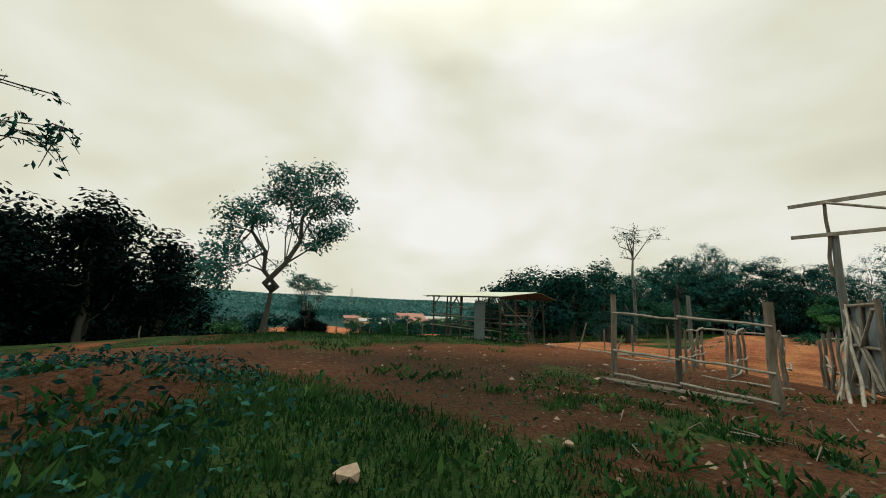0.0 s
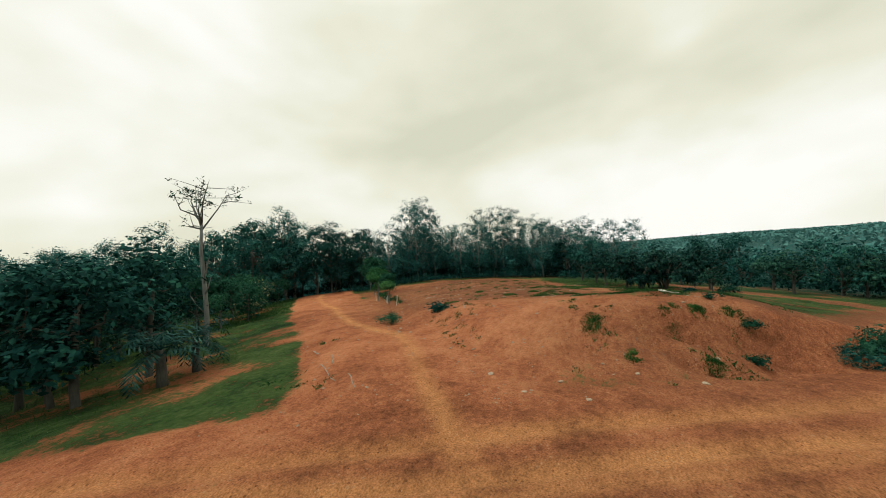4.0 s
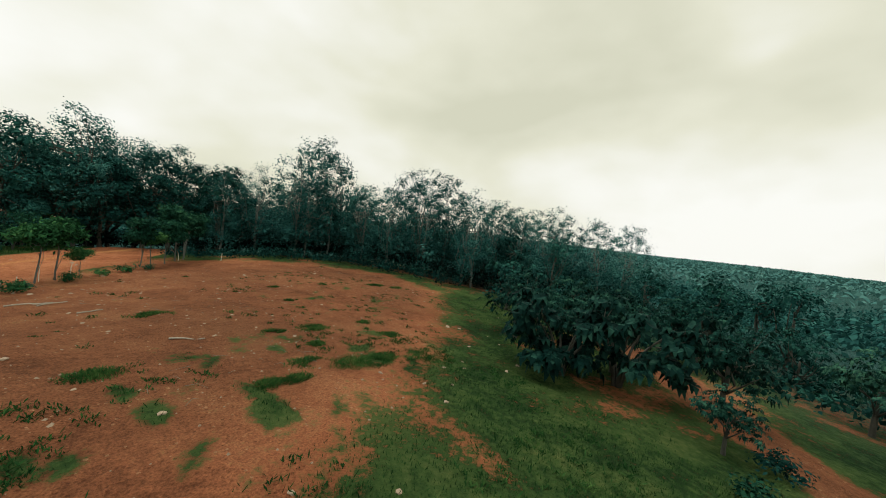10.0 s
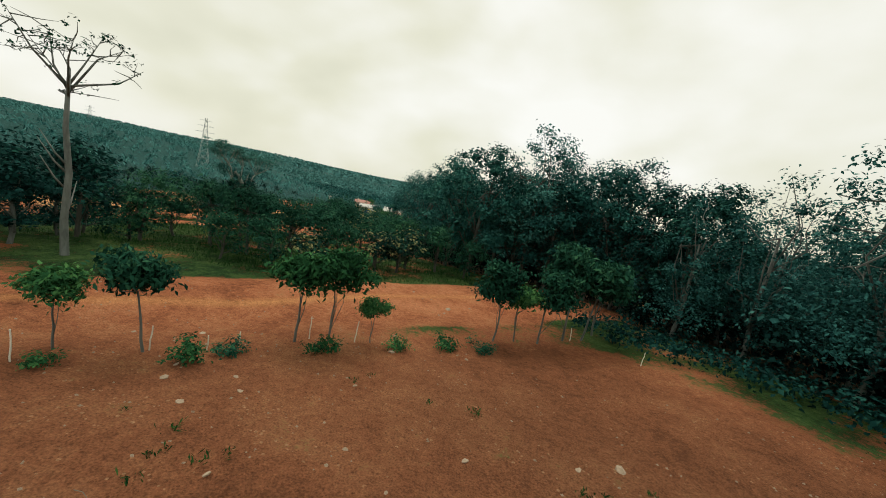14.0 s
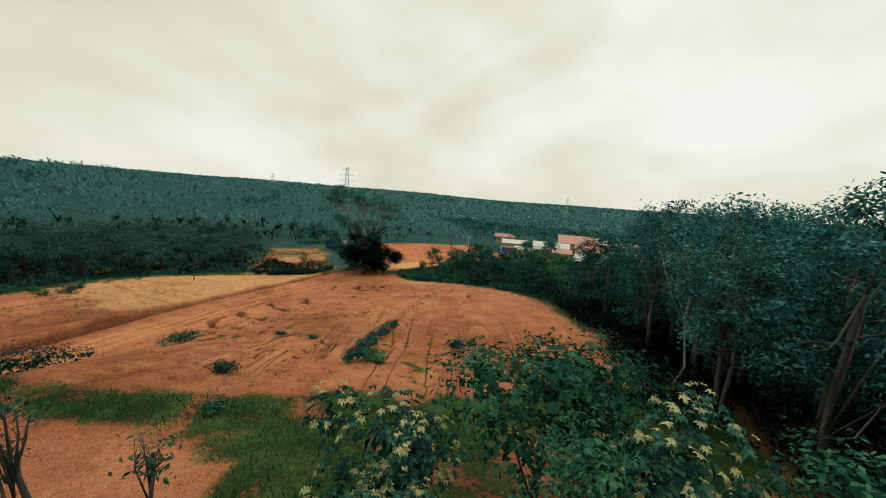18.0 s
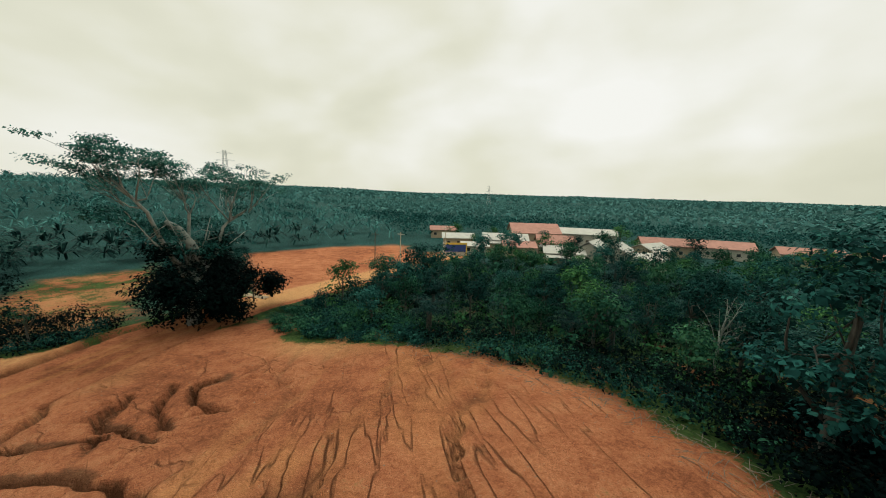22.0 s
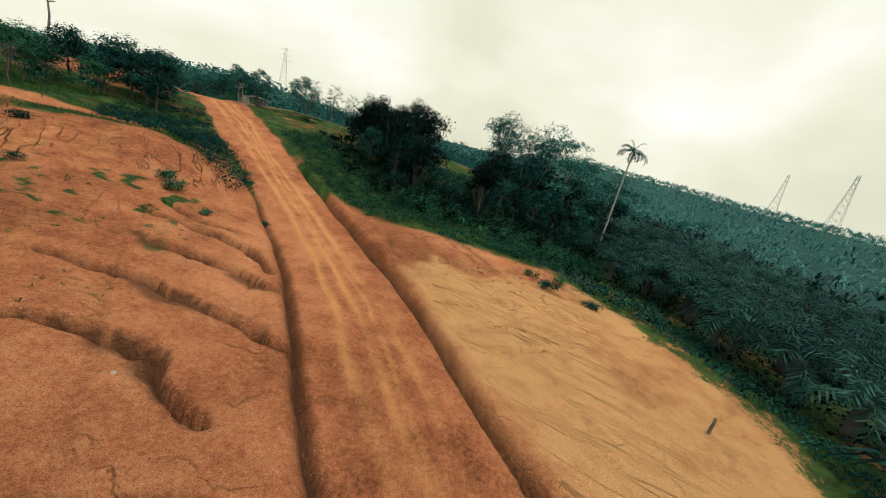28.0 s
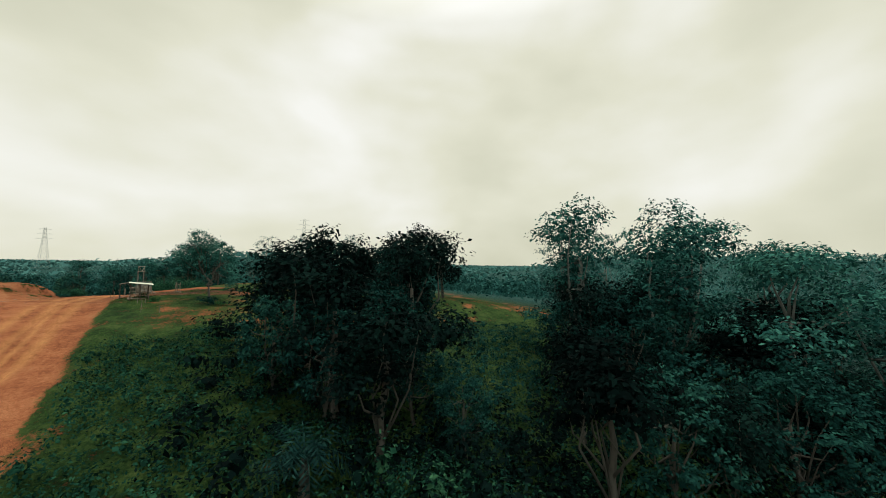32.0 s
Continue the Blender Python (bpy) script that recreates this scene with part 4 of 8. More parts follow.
def quads_mesh(name, corners, mat, extra=None):
    """A mesh of loose four-cornered leaves from an array of shape (n, 4, 3)."""
    n = len(corners)
    me = bpy.data.meshes.new(name)
    me.vertices.add(n * 4)
    me.vertices.foreach_set("co", corners.astype(np.float32).ravel())
    me.loops.add(n * 4)
    me.loops.foreach_set("vertex_index", np.arange(n * 4, dtype=np.int32))
    me.polygons.add(n)
    me.polygons.foreach_set("loop_start", (np.arange(n) * 4).astype(np.int32))
    me.polygons.foreach_set("loop_total", np.full(n, 4, np.int32))
    me.materials.append(mat)
    me.update()
    return me


def unit(v):
    return v / (np.linalg.norm(v, axis=-1, keepdims=True) + 1e-9)


def leaves(rng, centres, normals, length, width, droop=0.0, fold=0.18):
    """Corners of leaf blades at the centres that face about along the normals."""
    n = len(centres)
    r = rng.normal(size=(n, 3))
    t = unit(r - (r * normals).sum(-1, keepdims=True) * normals)
    t[:, 2] -= droop
    t = unit(t)
    b = unit(np.cross(normals, t))
    up = np.cross(t, b)
    L, W = (np.asarray(s)[..., None] if np.ndim(s) else s for s in (length, width))
    k = rng.uniform(0.7, 1.3, (n, 1))
    return np.stack([centres - t * L * k / 2, centres + b * W * k / 2 + up * fold * W, centres + t * L * k / 2, centres - b * W * k / 2 + up * fold * W], 1)


def tube(path, radii, sides=7):
    """Verts and faces of a tapered limb along the path."""
    path = np.asarray(path, float)
    verts, faces = [], []
    for i, (p, r) in enumerate(zip(path, radii)):
        d = unit(path[min(i + 1, len(path) - 1)] - path[max(i - 1, 0)])
        a = unit(np.cross(d, (0.3, 0.9, 0.1) if abs(d[2]) > 0.7 else (0, 0, 1)))
        b = np.cross(d, a)
        for k in range(sides):
            w = 2 * math.pi * k / sides
            verts.append(p + r * (math.cos(w) * a + math.sin(w) * b))
    for i in range(len(path) - 1):
        for k in range(sides):
            faces.append((i * sides + k, i * sides + (k + 1) % sides, (i + 1) * sides + (k + 1) % sides, (i + 1) * sides + k))
    faces.append(tuple(range(sides))[::-1])
    faces.append(tuple((len(path) - 1) * sides + k for k in range(sides)))
    return verts, faces


def join(pieces):
    verts, faces = [], []
    for v, f in pieces:
        o = len(verts)
        verts += list(v)
        faces += [tuple(i + o for i in q) for q in f]
    return verts, faces


def box(sx, sy, sz, at=(0, 0, 0), bevel=0.0):
    """A box with its foot's middle at the point; bevel chamfers the upright edges."""
    x, y = sx / 2, sy / 2
    ring = [(-x + bevel, -y), (x - bevel, -y), (x, -y + bevel), (x, y - bevel), (x - bevel, y), (-x + bevel, y), (-x, y - bevel), (-x, -y + bevel)] if bevel else [(-x, -y), (x, -y), (x, y), (-x, y)]
    n = len(ring)
    v = [(at[0] + a, at[1] + b, at[2]) for a, b in ring] + [(at[0] + a, at[1] + b, at[2] + sz) for a, b in ring]
    f = [(i, (i + 1) % n, n + (i + 1) % n, n + i) for i in range(n)] + [tuple(range(n))[::-1], tuple(range(n, 2 * n))]
    return v, f


def part(name, mesh, parent, label=""):
    ob = new(name, mesh)
    ob.parent = parent
    return tagged(ob, label)


def pole(rng, a, b, r0, r1, sides=7, wobble=0.03, steps=4):
    """A crooked round pole from a to b."""
    a, b = np.asarray(a, float), np.asarray(b, float)
    pts = [a + (b - a) * i / steps + (rng.normal(size=3) * wobble if 0 < i < steps else 0) for i in range(steps + 1)]
    return tube(pts, [r0 + (r1 - r0) * i / steps for i in range(steps + 1)], sides)


# ---------------------------------------------------------------- plants
def clumps(rng, blobs, count, spread, per, lower=0.35):
    """Leaf centres and facings: bunches set over the outsides of overlapping ellipsoids (x, y, z, rx, ry, rz)."""
    blobs = np.array(blobs, float)
    w = (blobs[:, 3] * blobs[:, 4]) + blobs[:, 3] * blobs[:, 5]
    k = rng.choice(len(blobs), count, p=w / w.sum())
    d = unit(rng.normal(size=(count, 3)))
    flip = (d[:, 2] < 0) & (rng.uniform(size=count) > lower)
    d[flip, 2] *= -1
    c = blobs[k, :3] + d * blobs[k, 3:] * rng.uniform(0.62, 1.04, (count, 1))
    cc, dd = np.repeat(c, per, 0), np.repeat(d, per, 0)
    pts = cc + rng.normal(size=cc.shape) * spread * np.array([1, 1, 0.6])
    nor = unit(dd * 0.7 + np.array([0, 0, 0.75]) + rng.normal(size=dd.shape) * 0.45)
    return pts, nor


def inner_leaves(rng, blobs, per, size):
    """Large shaded leaves in the heart of each blob, which close the crown to the light."""
    blobs = np.repeat(np.array(blobs, float), per, 0)
    d = unit(rng.normal(size=(len(blobs), 3)))
    c = blobs[:, :3] + d * blobs[:, 3:] * rng.uniform(0.1, 0.62, (len(blobs), 1))
    s = size * np.minimum(blobs[:, 3], 1.6)
    return leaves(rng, c, unit(d + np.array([0, 0, 0.5])), s, s * 0.7, 0.1)


def rosettes(rng, centres, outward, per, length, width, droop=0.9):
    """Whorls of long leaves that spread from a shoot's tip, arch over and hang."""
    c, ax = np.repeat(centres, per, 0), np.repeat(unit(np.asarray(outward) * 0.7 + np.array([0, 0, 0.8])), per, 0)
    n = len(c)
    a = np.tile(np.arange(per) * 6.283 / per, n // per) + np.repeat(rng.uniform(0, 6.28, n // per), per) + rng.normal(size=n) * 0.25
    e1 = unit(np.cross(ax, np.array([0.31, 0.77, 0.55])))
    e2 = np.cross(ax, e1)
    out = e1 * np.cos(a)[:, None] + e2 * np.sin(a)[:, None]
    L = (length * rng.uniform(0.7, 1.15, n))[:, None]
    side = unit(np.cross(out, ax)) * (width * rng.uniform(0.8, 1.15, n))[:, None] * 0.5
    down = np.array([0, 0, -1.0])
    mid = c + (out * 0.75 + ax * 0.35 + down * 0.15 * droop) * L * 0.55
    tip = mid + (out * 0.5 + down * 0.8 * droop) * L * 0.5
    return np.concatenate([np.stack([c - side * 0.2, c + side * 0.2, mid + side, mid - side], 1), np.stack([mid - side, mid + side, tip + side * 0.12, tip - side * 0.12], 1)])


def shell(rng, blobs, count, lower=0.4):
    """Shoot tips over the outsides of overlapping ellipsoids, with their outward ways."""
    blobs = np.array(blobs, float)
    w = blobs[:, 3] * blobs[:, 4]
    k = rng.choice(len(blobs), count, p=w / w.sum())
    d = unit(rng.normal(size=(count, 3)))
    flip = (d[:, 2] < 0) & (rng.uniform(size=count) > lower)
    d[flip, 2] *= -1
    return blobs[k, :3] + d * blobs[k, 3:] * rng.uniform(0.7, 1.08, (count, 1)), d


def limbs(rng, base, top, radius, targets, bend=0.12, sides=4):
    """A trunk from base to top and limbs that leave it for the targets."""
    base, top = np.asarray(base, float), np.asarray(top, float)
    h = np.linalg.norm(top - base)
    pts = [base + (top - base) * t + np.array([*(rng.normal(size=2) * bend * h * 0.12 * (0 < t < 1)), 0]) for t in (0, 0.04, 0.25, 0.5, 0.75, 1.0)]
    out = [tube(pts, [radius * s for s in (1.45, 1.15, 1.0, 0.88, 0.72, 0.5)], sides + 2)]
    for tg in targets:
        tg = np.asarray(tg, float)
        s = pts[int(rng.integers(2, 6))]
        mid = (s + tg) / 2 + rng.normal(size=3) * 0.08 * h * np.array([1, 1, 0.4]) - np.array([0, 0, 0.05 * h])
        r = radius * rng.uniform(0.3, 0.5)
        q = [s, mid, mid * 0.5 + tg * 0.5 + rng.normal(size=3) * 0.02 * h, tg]
        out.append(tube(q, [r, r * 0.68, r * 0.45, r * 0.2], sides))
    return join(out)


def tree_thing(name, label, category, group, trunk_mesh, crown_meshes):
    e = tagged(new(name), label, category, group)
    part("trunk", trunk_mesh, e)
    for i, c in enumerate(crown_meshes):
        part("crown", c, e)
    return e


def rubber_tree(seed, skirt=6):
    """Slender forked tree: an egg-shaped crown of many small leaf bunches on rising boughs, lacy at the top."""
    rng = np.random.default_rng(seed)
    h = 9.6
    blobs, tips = [], []
    lean = rng.normal(size=2) * 0.35
    for i in range(24):
        u = (i + rng.uniform()) / 24
        a, r = i * 2.399 + rng.normal() * 0.3, 2.25 * math.sin(math.pi * (0.16 + 0.80 * u)) ** 0.7 * math.sqrt(rng.uniform(0.25, 1))
        s = rng.uniform(0.5, 0.85) * (1.0 - 0.25 * u)
        blobs.append((r * math.cos(a) + lean[0] * u, r * math.sin(a) + lean[1] * u, h * (0.36 + 0.62 * u), s, s, s * rng.uniform(0.7, 1.0)))
        if i % 2:
            tips.append(blobs[-1][:3])
    trunk = limbs(rng, (0, 0, -0.3), (lean[0] * 0.5, lean[1] * 0.5, h * 0.66), 0.115, tips)
    for i in range(skirt):
        a, r = rng.uniform(0, 6.28), rng.uniform(0.6, 2.0)
        blobs.append((r * math.cos(a), r * math.sin(a), rng.uniform(0.15, 0.42) * h, 1.05, 1.05, 0.9))
    p, n = clumps(rng, blobs, 380, 0.25, 9, 0.6)
    return (mesh_of("rubber_trunk", *trunk, BARK_GREY if skirt > 1 else BARK_DARK, False), quads_mesh("rubber_crown", np.concatenate([leaves(rng, p, n, 0.185, 0.095, 0.25), inner_leaves(rng, blobs[:22], 22, 0.30)]), LEAF_RUBBER))


def broad_tree(seed, mat, h=7.0, wide=2.6, count=210, leaf=0.32, layered=False, bark=None):
    rng = np.random.default_rng(seed)
    blobs, tips = [], []
    for i in range(9):
        a, r = rng.uniform(0, 6.28), wide * rng.uniform(0.1, 0.72)
        z = h * rng.uniform(0.22, 0.86)
        s = wide * rng.uniform(0.32, 0.52)
        blobs.append((r * math.cos(a), r * math.sin(a), z, s * 1.15, s * 1.15, s * (0.35 if layered else 0.75)))
        tips.append(blobs[-1][:3])
    blobs.append((0, 0, h * 0.82, wide * 0.45, wide * 0.45, h * 0.16))
    trunk = limbs(rng, (0, 0, -0.3), (rng.normal() * 0.2, rng.normal() * 0.2, h * 0.6), 0.02 * h + 0.02, tips)
    p, n = clumps(rng, blobs, count, leaf * 0.85, 8, 0.55)
    return (mesh_of("tree_trunk", *trunk, bark or BARK_DARK, False), quads_mesh("tree_crown", np.concatenate([leaves(rng, p, n, leaf, leaf * 0.5, 0.2), inner_leaves(rng, blobs, 24, 0.26)]), mat))


def mango_tree(seed, mat, count=190, leaf=0.30, broad=0.30, pale=None):
    """Low round tree whose shoots end in whorls of drooping leaves; a flowering one carries pale young whorls on top."""
    rng = np.random.default_rng(seed)
    blobs = [(0, 0, 2.5, 1.35, 1.35, 1.2)]
    for i in range(9):
        a, r = rng.uniform(0, 6.28), rng.uniform(0.9, 1.5)
        blobs.append((r * math.cos(a), r * math.sin(a), rng.uniform(1.3, 3.4), 0.75, 0.75, 0.6))
    trunk = limbs(rng, (0, 0, -0.25), (0, 0, 1.9), 0.11, [b[:3] for b in blobs[1:]])
    c, d = shell(rng, blobs, count, 0.6)
    crown = [rosettes(rng, c, d, 8, leaf, leaf * broad), inner_leaves(rng, blobs, 20, 0.30)]
    out = [mesh_of("mango_trunk", *trunk, BARK_DARK, False), quads_mesh("mango_crown", np.concatenate(crown), mat)]
    if pale:
        c, d = shell(rng, blobs, count // 2, 0.15)
        out.append(quads_mesh("mango_flowers", rosettes(rng, c + d * 0.06, d, 9, leaf * 0.8, leaf * broad * 0.7, 0.5), pale))
    return tuple(out)


def large_leaved_tree(seed):
    """Several stems from one foot, ending in whorls of very large drooping leaves."""
    rng = np.random.default_rng(seed)
    t, blobs = [], []
    for i in range(7):
        a = i * 0.9 + rng.normal() * 0.2
        q = np.array([math.cos(a), math.sin(a), 0.0])
        top = q * rng.uniform(1.1, 2.3) + np.array([0, 0, rng.uniform(1.9, 3.1)])
        t.append(tube([q * 0.10 + np.array([0, 0, -0.3]), q * 0.28 + np.array([0, 0, 0.8]), top * 0.6 + np.array([0, 0, 0.35]), top], [0.085, 0.07, 0.05, 0.02], 6))
        for k in range(4):
            e = top + rng.normal(size=3) * np.array([0.65, 0.65, 0.35])
            b = top * rng.uniform(0.55, 0.95)
            t.append(tube([b, (b + e) / 2 + rng.normal(size=3) * 0.08, e], [0.035, 0.025, 0.01], 5))
            blobs.append((*e, 0.45, 0.45, 0.35))
    for k in range(12):
        a, r = rng.uniform(0, 6.28), rng.uniform(1.3, 2.4)
        blobs.append((r * math.cos(a), r * math.sin(a), rng.uniform(0.9, 1.7), 0.5, 0.5, 0.4))
    c, d = shell(rng, blobs, 230, 0.5)
    return (mesh_of("large_leaved_stems", *join(t), BARK_DARK, False), quads_mesh("large_leaved_crown", np.concatenate([rosettes(rng, c, d, 6, 0.54, 0.25, 1.15), inner_leaves(rng, blobs, 9, 0.7)]), LEAF_LARGE))


def dome_tree(seed, mat, h=11.0, wide=4.2, count=620, leaf=0.30):
    """Tall tree with a closed billowing crown: rounded heads of leaves over dark hollows."""
    rng = np.random.default_rng(seed)
    blobs, tips = [], []
    for i in range(17):
        u = (i + rng.uniform()) / 17
        a, r = i * 2.399, wide * (0.72 * math.sin(math.pi * (0.22 + 0.70 * u)) ** 0.8) * rng.uniform(0.75, 1.1)
        q = wide * rng.uniform(0.24, 0.36)
        blobs.append((r * math.cos(a), r * math.sin(a), h * (0.26 + 0.64 * u), q, q, q * 0.8))
        tips.append(blobs[-1][:3])
    trunk = limbs(rng, (0, 0, -0.4), (rng.normal() * 0.3, rng.normal() * 0.3, h * 0.62), 0.018 * h, tips)
    p, n = clumps(rng, blobs, count, leaf * 0.7, 9, 0.5)
    return (mesh_of("dome_trunk", *trunk, BARK_DARK, False), quads_mesh("dome_crown", np.concatenate([leaves(rng, p, n, leaf, leaf * 0.5, 0.25), inner_leaves(rng, blobs, 26, 0.34)]), mat))


def sapling(seed, count=330, leaf=0.16):
    rng = np.random.default_rng(seed)
    blobs, tips = [], []
    for i in range(5):
        a, r = rng.uniform(0, 6.28), rng.uniform(0.1, 0.55)
        blobs.append((r * math.cos(a), r * math.sin(a), rng.uniform(1.5, 2.25), 0.42, 0.42, 0.28))
        tips.append(blobs[-1][:3])
    trunk = limbs(rng, (0, 0, -0.1), (rng.normal() * 0.1, rng.normal() * 0.1, 1.5), 0.03, tips)
    p, n = clumps(rng, blobs, count, 0.13, 7, 0.5)
    return (mesh_of("sapling_stem", *trunk, BARK_GREY, False), quads_mesh("sapling_crown", leaves(rng, p, n, leaf, leaf * 0.4, 0.7), LEAF_BRIGHT if seed % 2 else LEAF_MID))


def bush_mesh(seed, mat, w=0.9, h=0.8, count=60, leaf=0.2):
    rng = np.random.default_rng(seed)
    blobs = [(rng.normal() * w * 0.4, rng.normal() * w * 0.4, h * rng.uniform(0.3, 0.6), w * rng.uniform(0.4, 0.7), w * rng.uniform(0.4, 0.7), h * rng.uniform(0.35, 0.55)) for _ in range(5)]
    p, n = clumps(rng, blobs, count, leaf * 0.7, 6, 0.6)
    p[:, 2] = np.maximum(p[:, 2], 0.02)
    return quads_mesh("bush_leaves", np.concatenate([leaves(rng, p, n, leaf, leaf * 0.45, 0.15), inner_leaves(rng, blobs, 12, 0.4)]), mat)


def fronds(rng, count, length, base_z, tilt_lo, tilt_hi, leaflet, pairs, mat, name):
    """A crown of feather fronds: each a drooping rib set with leaflets to both sides."""
    quads = []
    for i in range(count):
        a = i * 2.399 + rng.normal() * 0.2
        el = rng.uniform(tilt_lo, tilt_hi)
        L = length * rng.uniform(0.85, 1.1)
        out = np.array([math.cos(a), math.sin(a), 0.0])
        side = np.array([-math.sin(a), math.cos(a), 0.0])
        p, prev = np.array([0, 0, base_z]), None
        for s in range(pairs + 1):
            u = s / pairs
            pitch = el - u * u * 1.75 - 0.1
            d = out * math.cos(pitch) + np.array([0, 0, math.sin(pitch)])
            q = p + d * L / pairs
            up = np.cross(d, side) * -1
            wdt = 0.035 * (1 - u) + 0.01
            quads.append([p - side * wdt, q - side * wdt, q + side * wdt, p + side * wdt])
            if s > 0:
                ll = leaflet * (0.45 + 0.8 * math.sin(math.pi * min(1, 0.15 + u * 0.8)))
                for sg in (-1, 1):
                    tip = p + d * ll * 0.55 + side * sg * ll * 0.8 - np.array([0, 0, ll * rng.uniform(0.15, 0.55)])
                    m = (p + tip) / 2
                    quads.append([p, m + d * 0.075 + up * 0.03, tip, m - d * 0.075])
            p = q
    return quads_mesh(name, np.array(quads), mat)


def oil_palm(seed):
    rng = np.random.default_rng(seed)
    t = tube([(0, 0, -0.3), (0, 0, 0.6), (0.05, 0, 1.6), (0, 0.05, 2.6)], [0.42, 0.36, 0.32, 0.3], 8)
    return (mesh_of("palm_trunk", *t, BARK_DARK, False), fronds(rng, 22, 3.9, 2.5, 0.05, 1.25, 0.80, 11, LEAF_PALM, "palm_crown"))


def tall_palm(seed, h=16.5):
    rng = np.random.default_rng(seed)
    t = tube([(0.5, 0.9, -0.4), (0.35, 0.6, h * 0.3), (0.15, 0.2, h * 0.7), (0, 0, h)], [0.24, 0.16, 0.14, 0.12], 8)
    return (mesh_of("palm_trunk", *t, BARK_PALE, False), fronds(rng, 13, 3.0, h, -0.35, 0.95, 0.62, 18, LEAF_TEAL, "palm_crown"), fronds(rng, 2, 2.6, h, 1.35, 1.5, 0.42, 12, LEAF_TEAL, "palm_spear"))


def banana_mesh(seed):
    rng = np.random.default_rng(seed)
    quads = []
    for i in range(8):
        a, L, el = i * 2.399, rng.uniform(1.4, 2.0), rng.uniform(0.5, 1.3)
        out, side = np.array([math.cos(a), math.sin(a), 0]), np.array([-math.sin(a), math.cos(a), 0])
        p = np.array([0, 0, 1.0])
        for s in range(6):
            u = s / 6
            pitch = el - u * u * 2.2
            d = out * math.cos(pitch) + np.array([0, 0, math.sin(pitch)])
            q = p + d * L / 6
            w0, w1 = 0.27 * math.sin(math.pi * min(1, u + 0.08)), 0.27 * math.sin(math.pi * min(1, u + 0.24))
            dn = np.array([0, 0, 0.06])
            quads += [[p, q, q + side * w1 - dn, p + side * w0 - dn], [p, p - side * w0 - dn, q - side * w1 - dn, q]]
            p = q
    return quads_mesh("banana_leaves", np.array(quads), LEAF_MID)


def scatter(kind, variants, spots, label, category, group, rng, size=(0.85, 1.15)):
    """Put a plant of one of the variants at each spot (x, y[, scale])."""
    protos = {}
    for s in spots:
        k = int(rng.integers(len(variants)))
        sc = s[2] if len(s) > 2 else rng.uniform(*size)
        at, turn, scale = (s[0], s[1], gz1(s[0], s[1])), Euler((0, 0, rng.uniform(0, 6.28))), (sc, sc, sc * rng.uniform(0.92, 1.08))
        if k in protos:
            p = protos[k]
            copy_thing(p, Matrix.LocRotScale(at, turn, [a / b for a, b in zip(scale, p.scale)]))
        else:
            v = variants[k]
            protos[k] = tree_thing(kind, label, category, group, v[0], v[1:]) if isinstance(v, tuple) else tagged(new(kind, v), label, category, group)
            protos[k].location, protos[k].rotation_euler, protos[k].scale = at, turn, scale


def fill(rng, poly, gap, clear=2.0, jitter=0.45):
    """Spots over a polygon on a shaken grid, off the road and the track."""
    xs, ys = [p[0] for p in poly], [p[1] for p in poly]
    gx, gy = np.meshgrid(np.arange(min(xs), max(xs), gap), np.arange(min(ys), max(ys), gap))
    x, y = gx.ravel() + rng.uniform(-jitter, jitter, gx.size) * gap, gy.ravel() + rng.uniform(-jitter, jitter, gx.size) * gap
    ok = inside(x, y, poly, 0.01) > 0.5
    for line, w in ((ROAD, 4.5), (TRACK, 4.5)):
        ok &= polyline(x, y, line)[0] > w
    return list(zip(x[ok].tolist(), y[ok].tolist()))


# ---------------------------------------------------------------- woods
RNG = np.random.default_rng(11)
RUBBER = [rubber_tree(s) for s in (1, 2, 3, 4, 5)]
FOREST = [rubber_tree(s, 1) for s in (6, 7, 8, 9)]
BROAD_DARK = [broad_tree(s, LEAF_DARK, 8.0, 3.0, 210, 0.38) for s in (21, 22, 23, 24)]
LAYERED = [broad_tree(s, LEAF_DARK, 7.5, 3.2, 180, 0.36, True, BARK_GREY) for s in (31, 32, 33)]
BROAD_MID = [broad_tree(s, LEAF_MID, 4.8, 2.5, 330, 0.17) for s in (41, 42, 43)]
PALE = [mango_tree(s, LEAF_MANGO, 300, 0.24, 0.30, LEAF_PALE) for s in (51, 52)]
MANGO = [mango_tree(s, LEAF_MANGO if s % 2 else LEAF_DARK) for s in (61, 62, 63)]
DOME = [dome_tree(s, m) for s, m in ((141, LEAF_TEAL), (142, LEAF_DARK), (143, LEAF_TEAL))]
DOME_DARK = [dome_tree(s, LEAF_DARK, 10.0, 4.0, 520, 0.28) for s in (144, 145)]
BLACK = [broad_tree(s, LEAF_BLACK_SHADE, 9.5, 3.3, 330, 0.40) for s in (71, 72)]
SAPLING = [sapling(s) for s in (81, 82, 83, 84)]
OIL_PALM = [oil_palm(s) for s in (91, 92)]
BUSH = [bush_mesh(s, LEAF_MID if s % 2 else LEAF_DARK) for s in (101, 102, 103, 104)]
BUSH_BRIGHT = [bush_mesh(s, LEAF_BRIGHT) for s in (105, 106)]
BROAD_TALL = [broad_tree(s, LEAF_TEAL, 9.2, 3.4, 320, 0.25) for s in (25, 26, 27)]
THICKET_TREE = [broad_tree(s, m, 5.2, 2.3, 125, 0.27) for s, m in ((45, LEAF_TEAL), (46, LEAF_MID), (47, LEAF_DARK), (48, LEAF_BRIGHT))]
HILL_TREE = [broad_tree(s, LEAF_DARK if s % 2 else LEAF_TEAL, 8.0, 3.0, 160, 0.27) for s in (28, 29)]
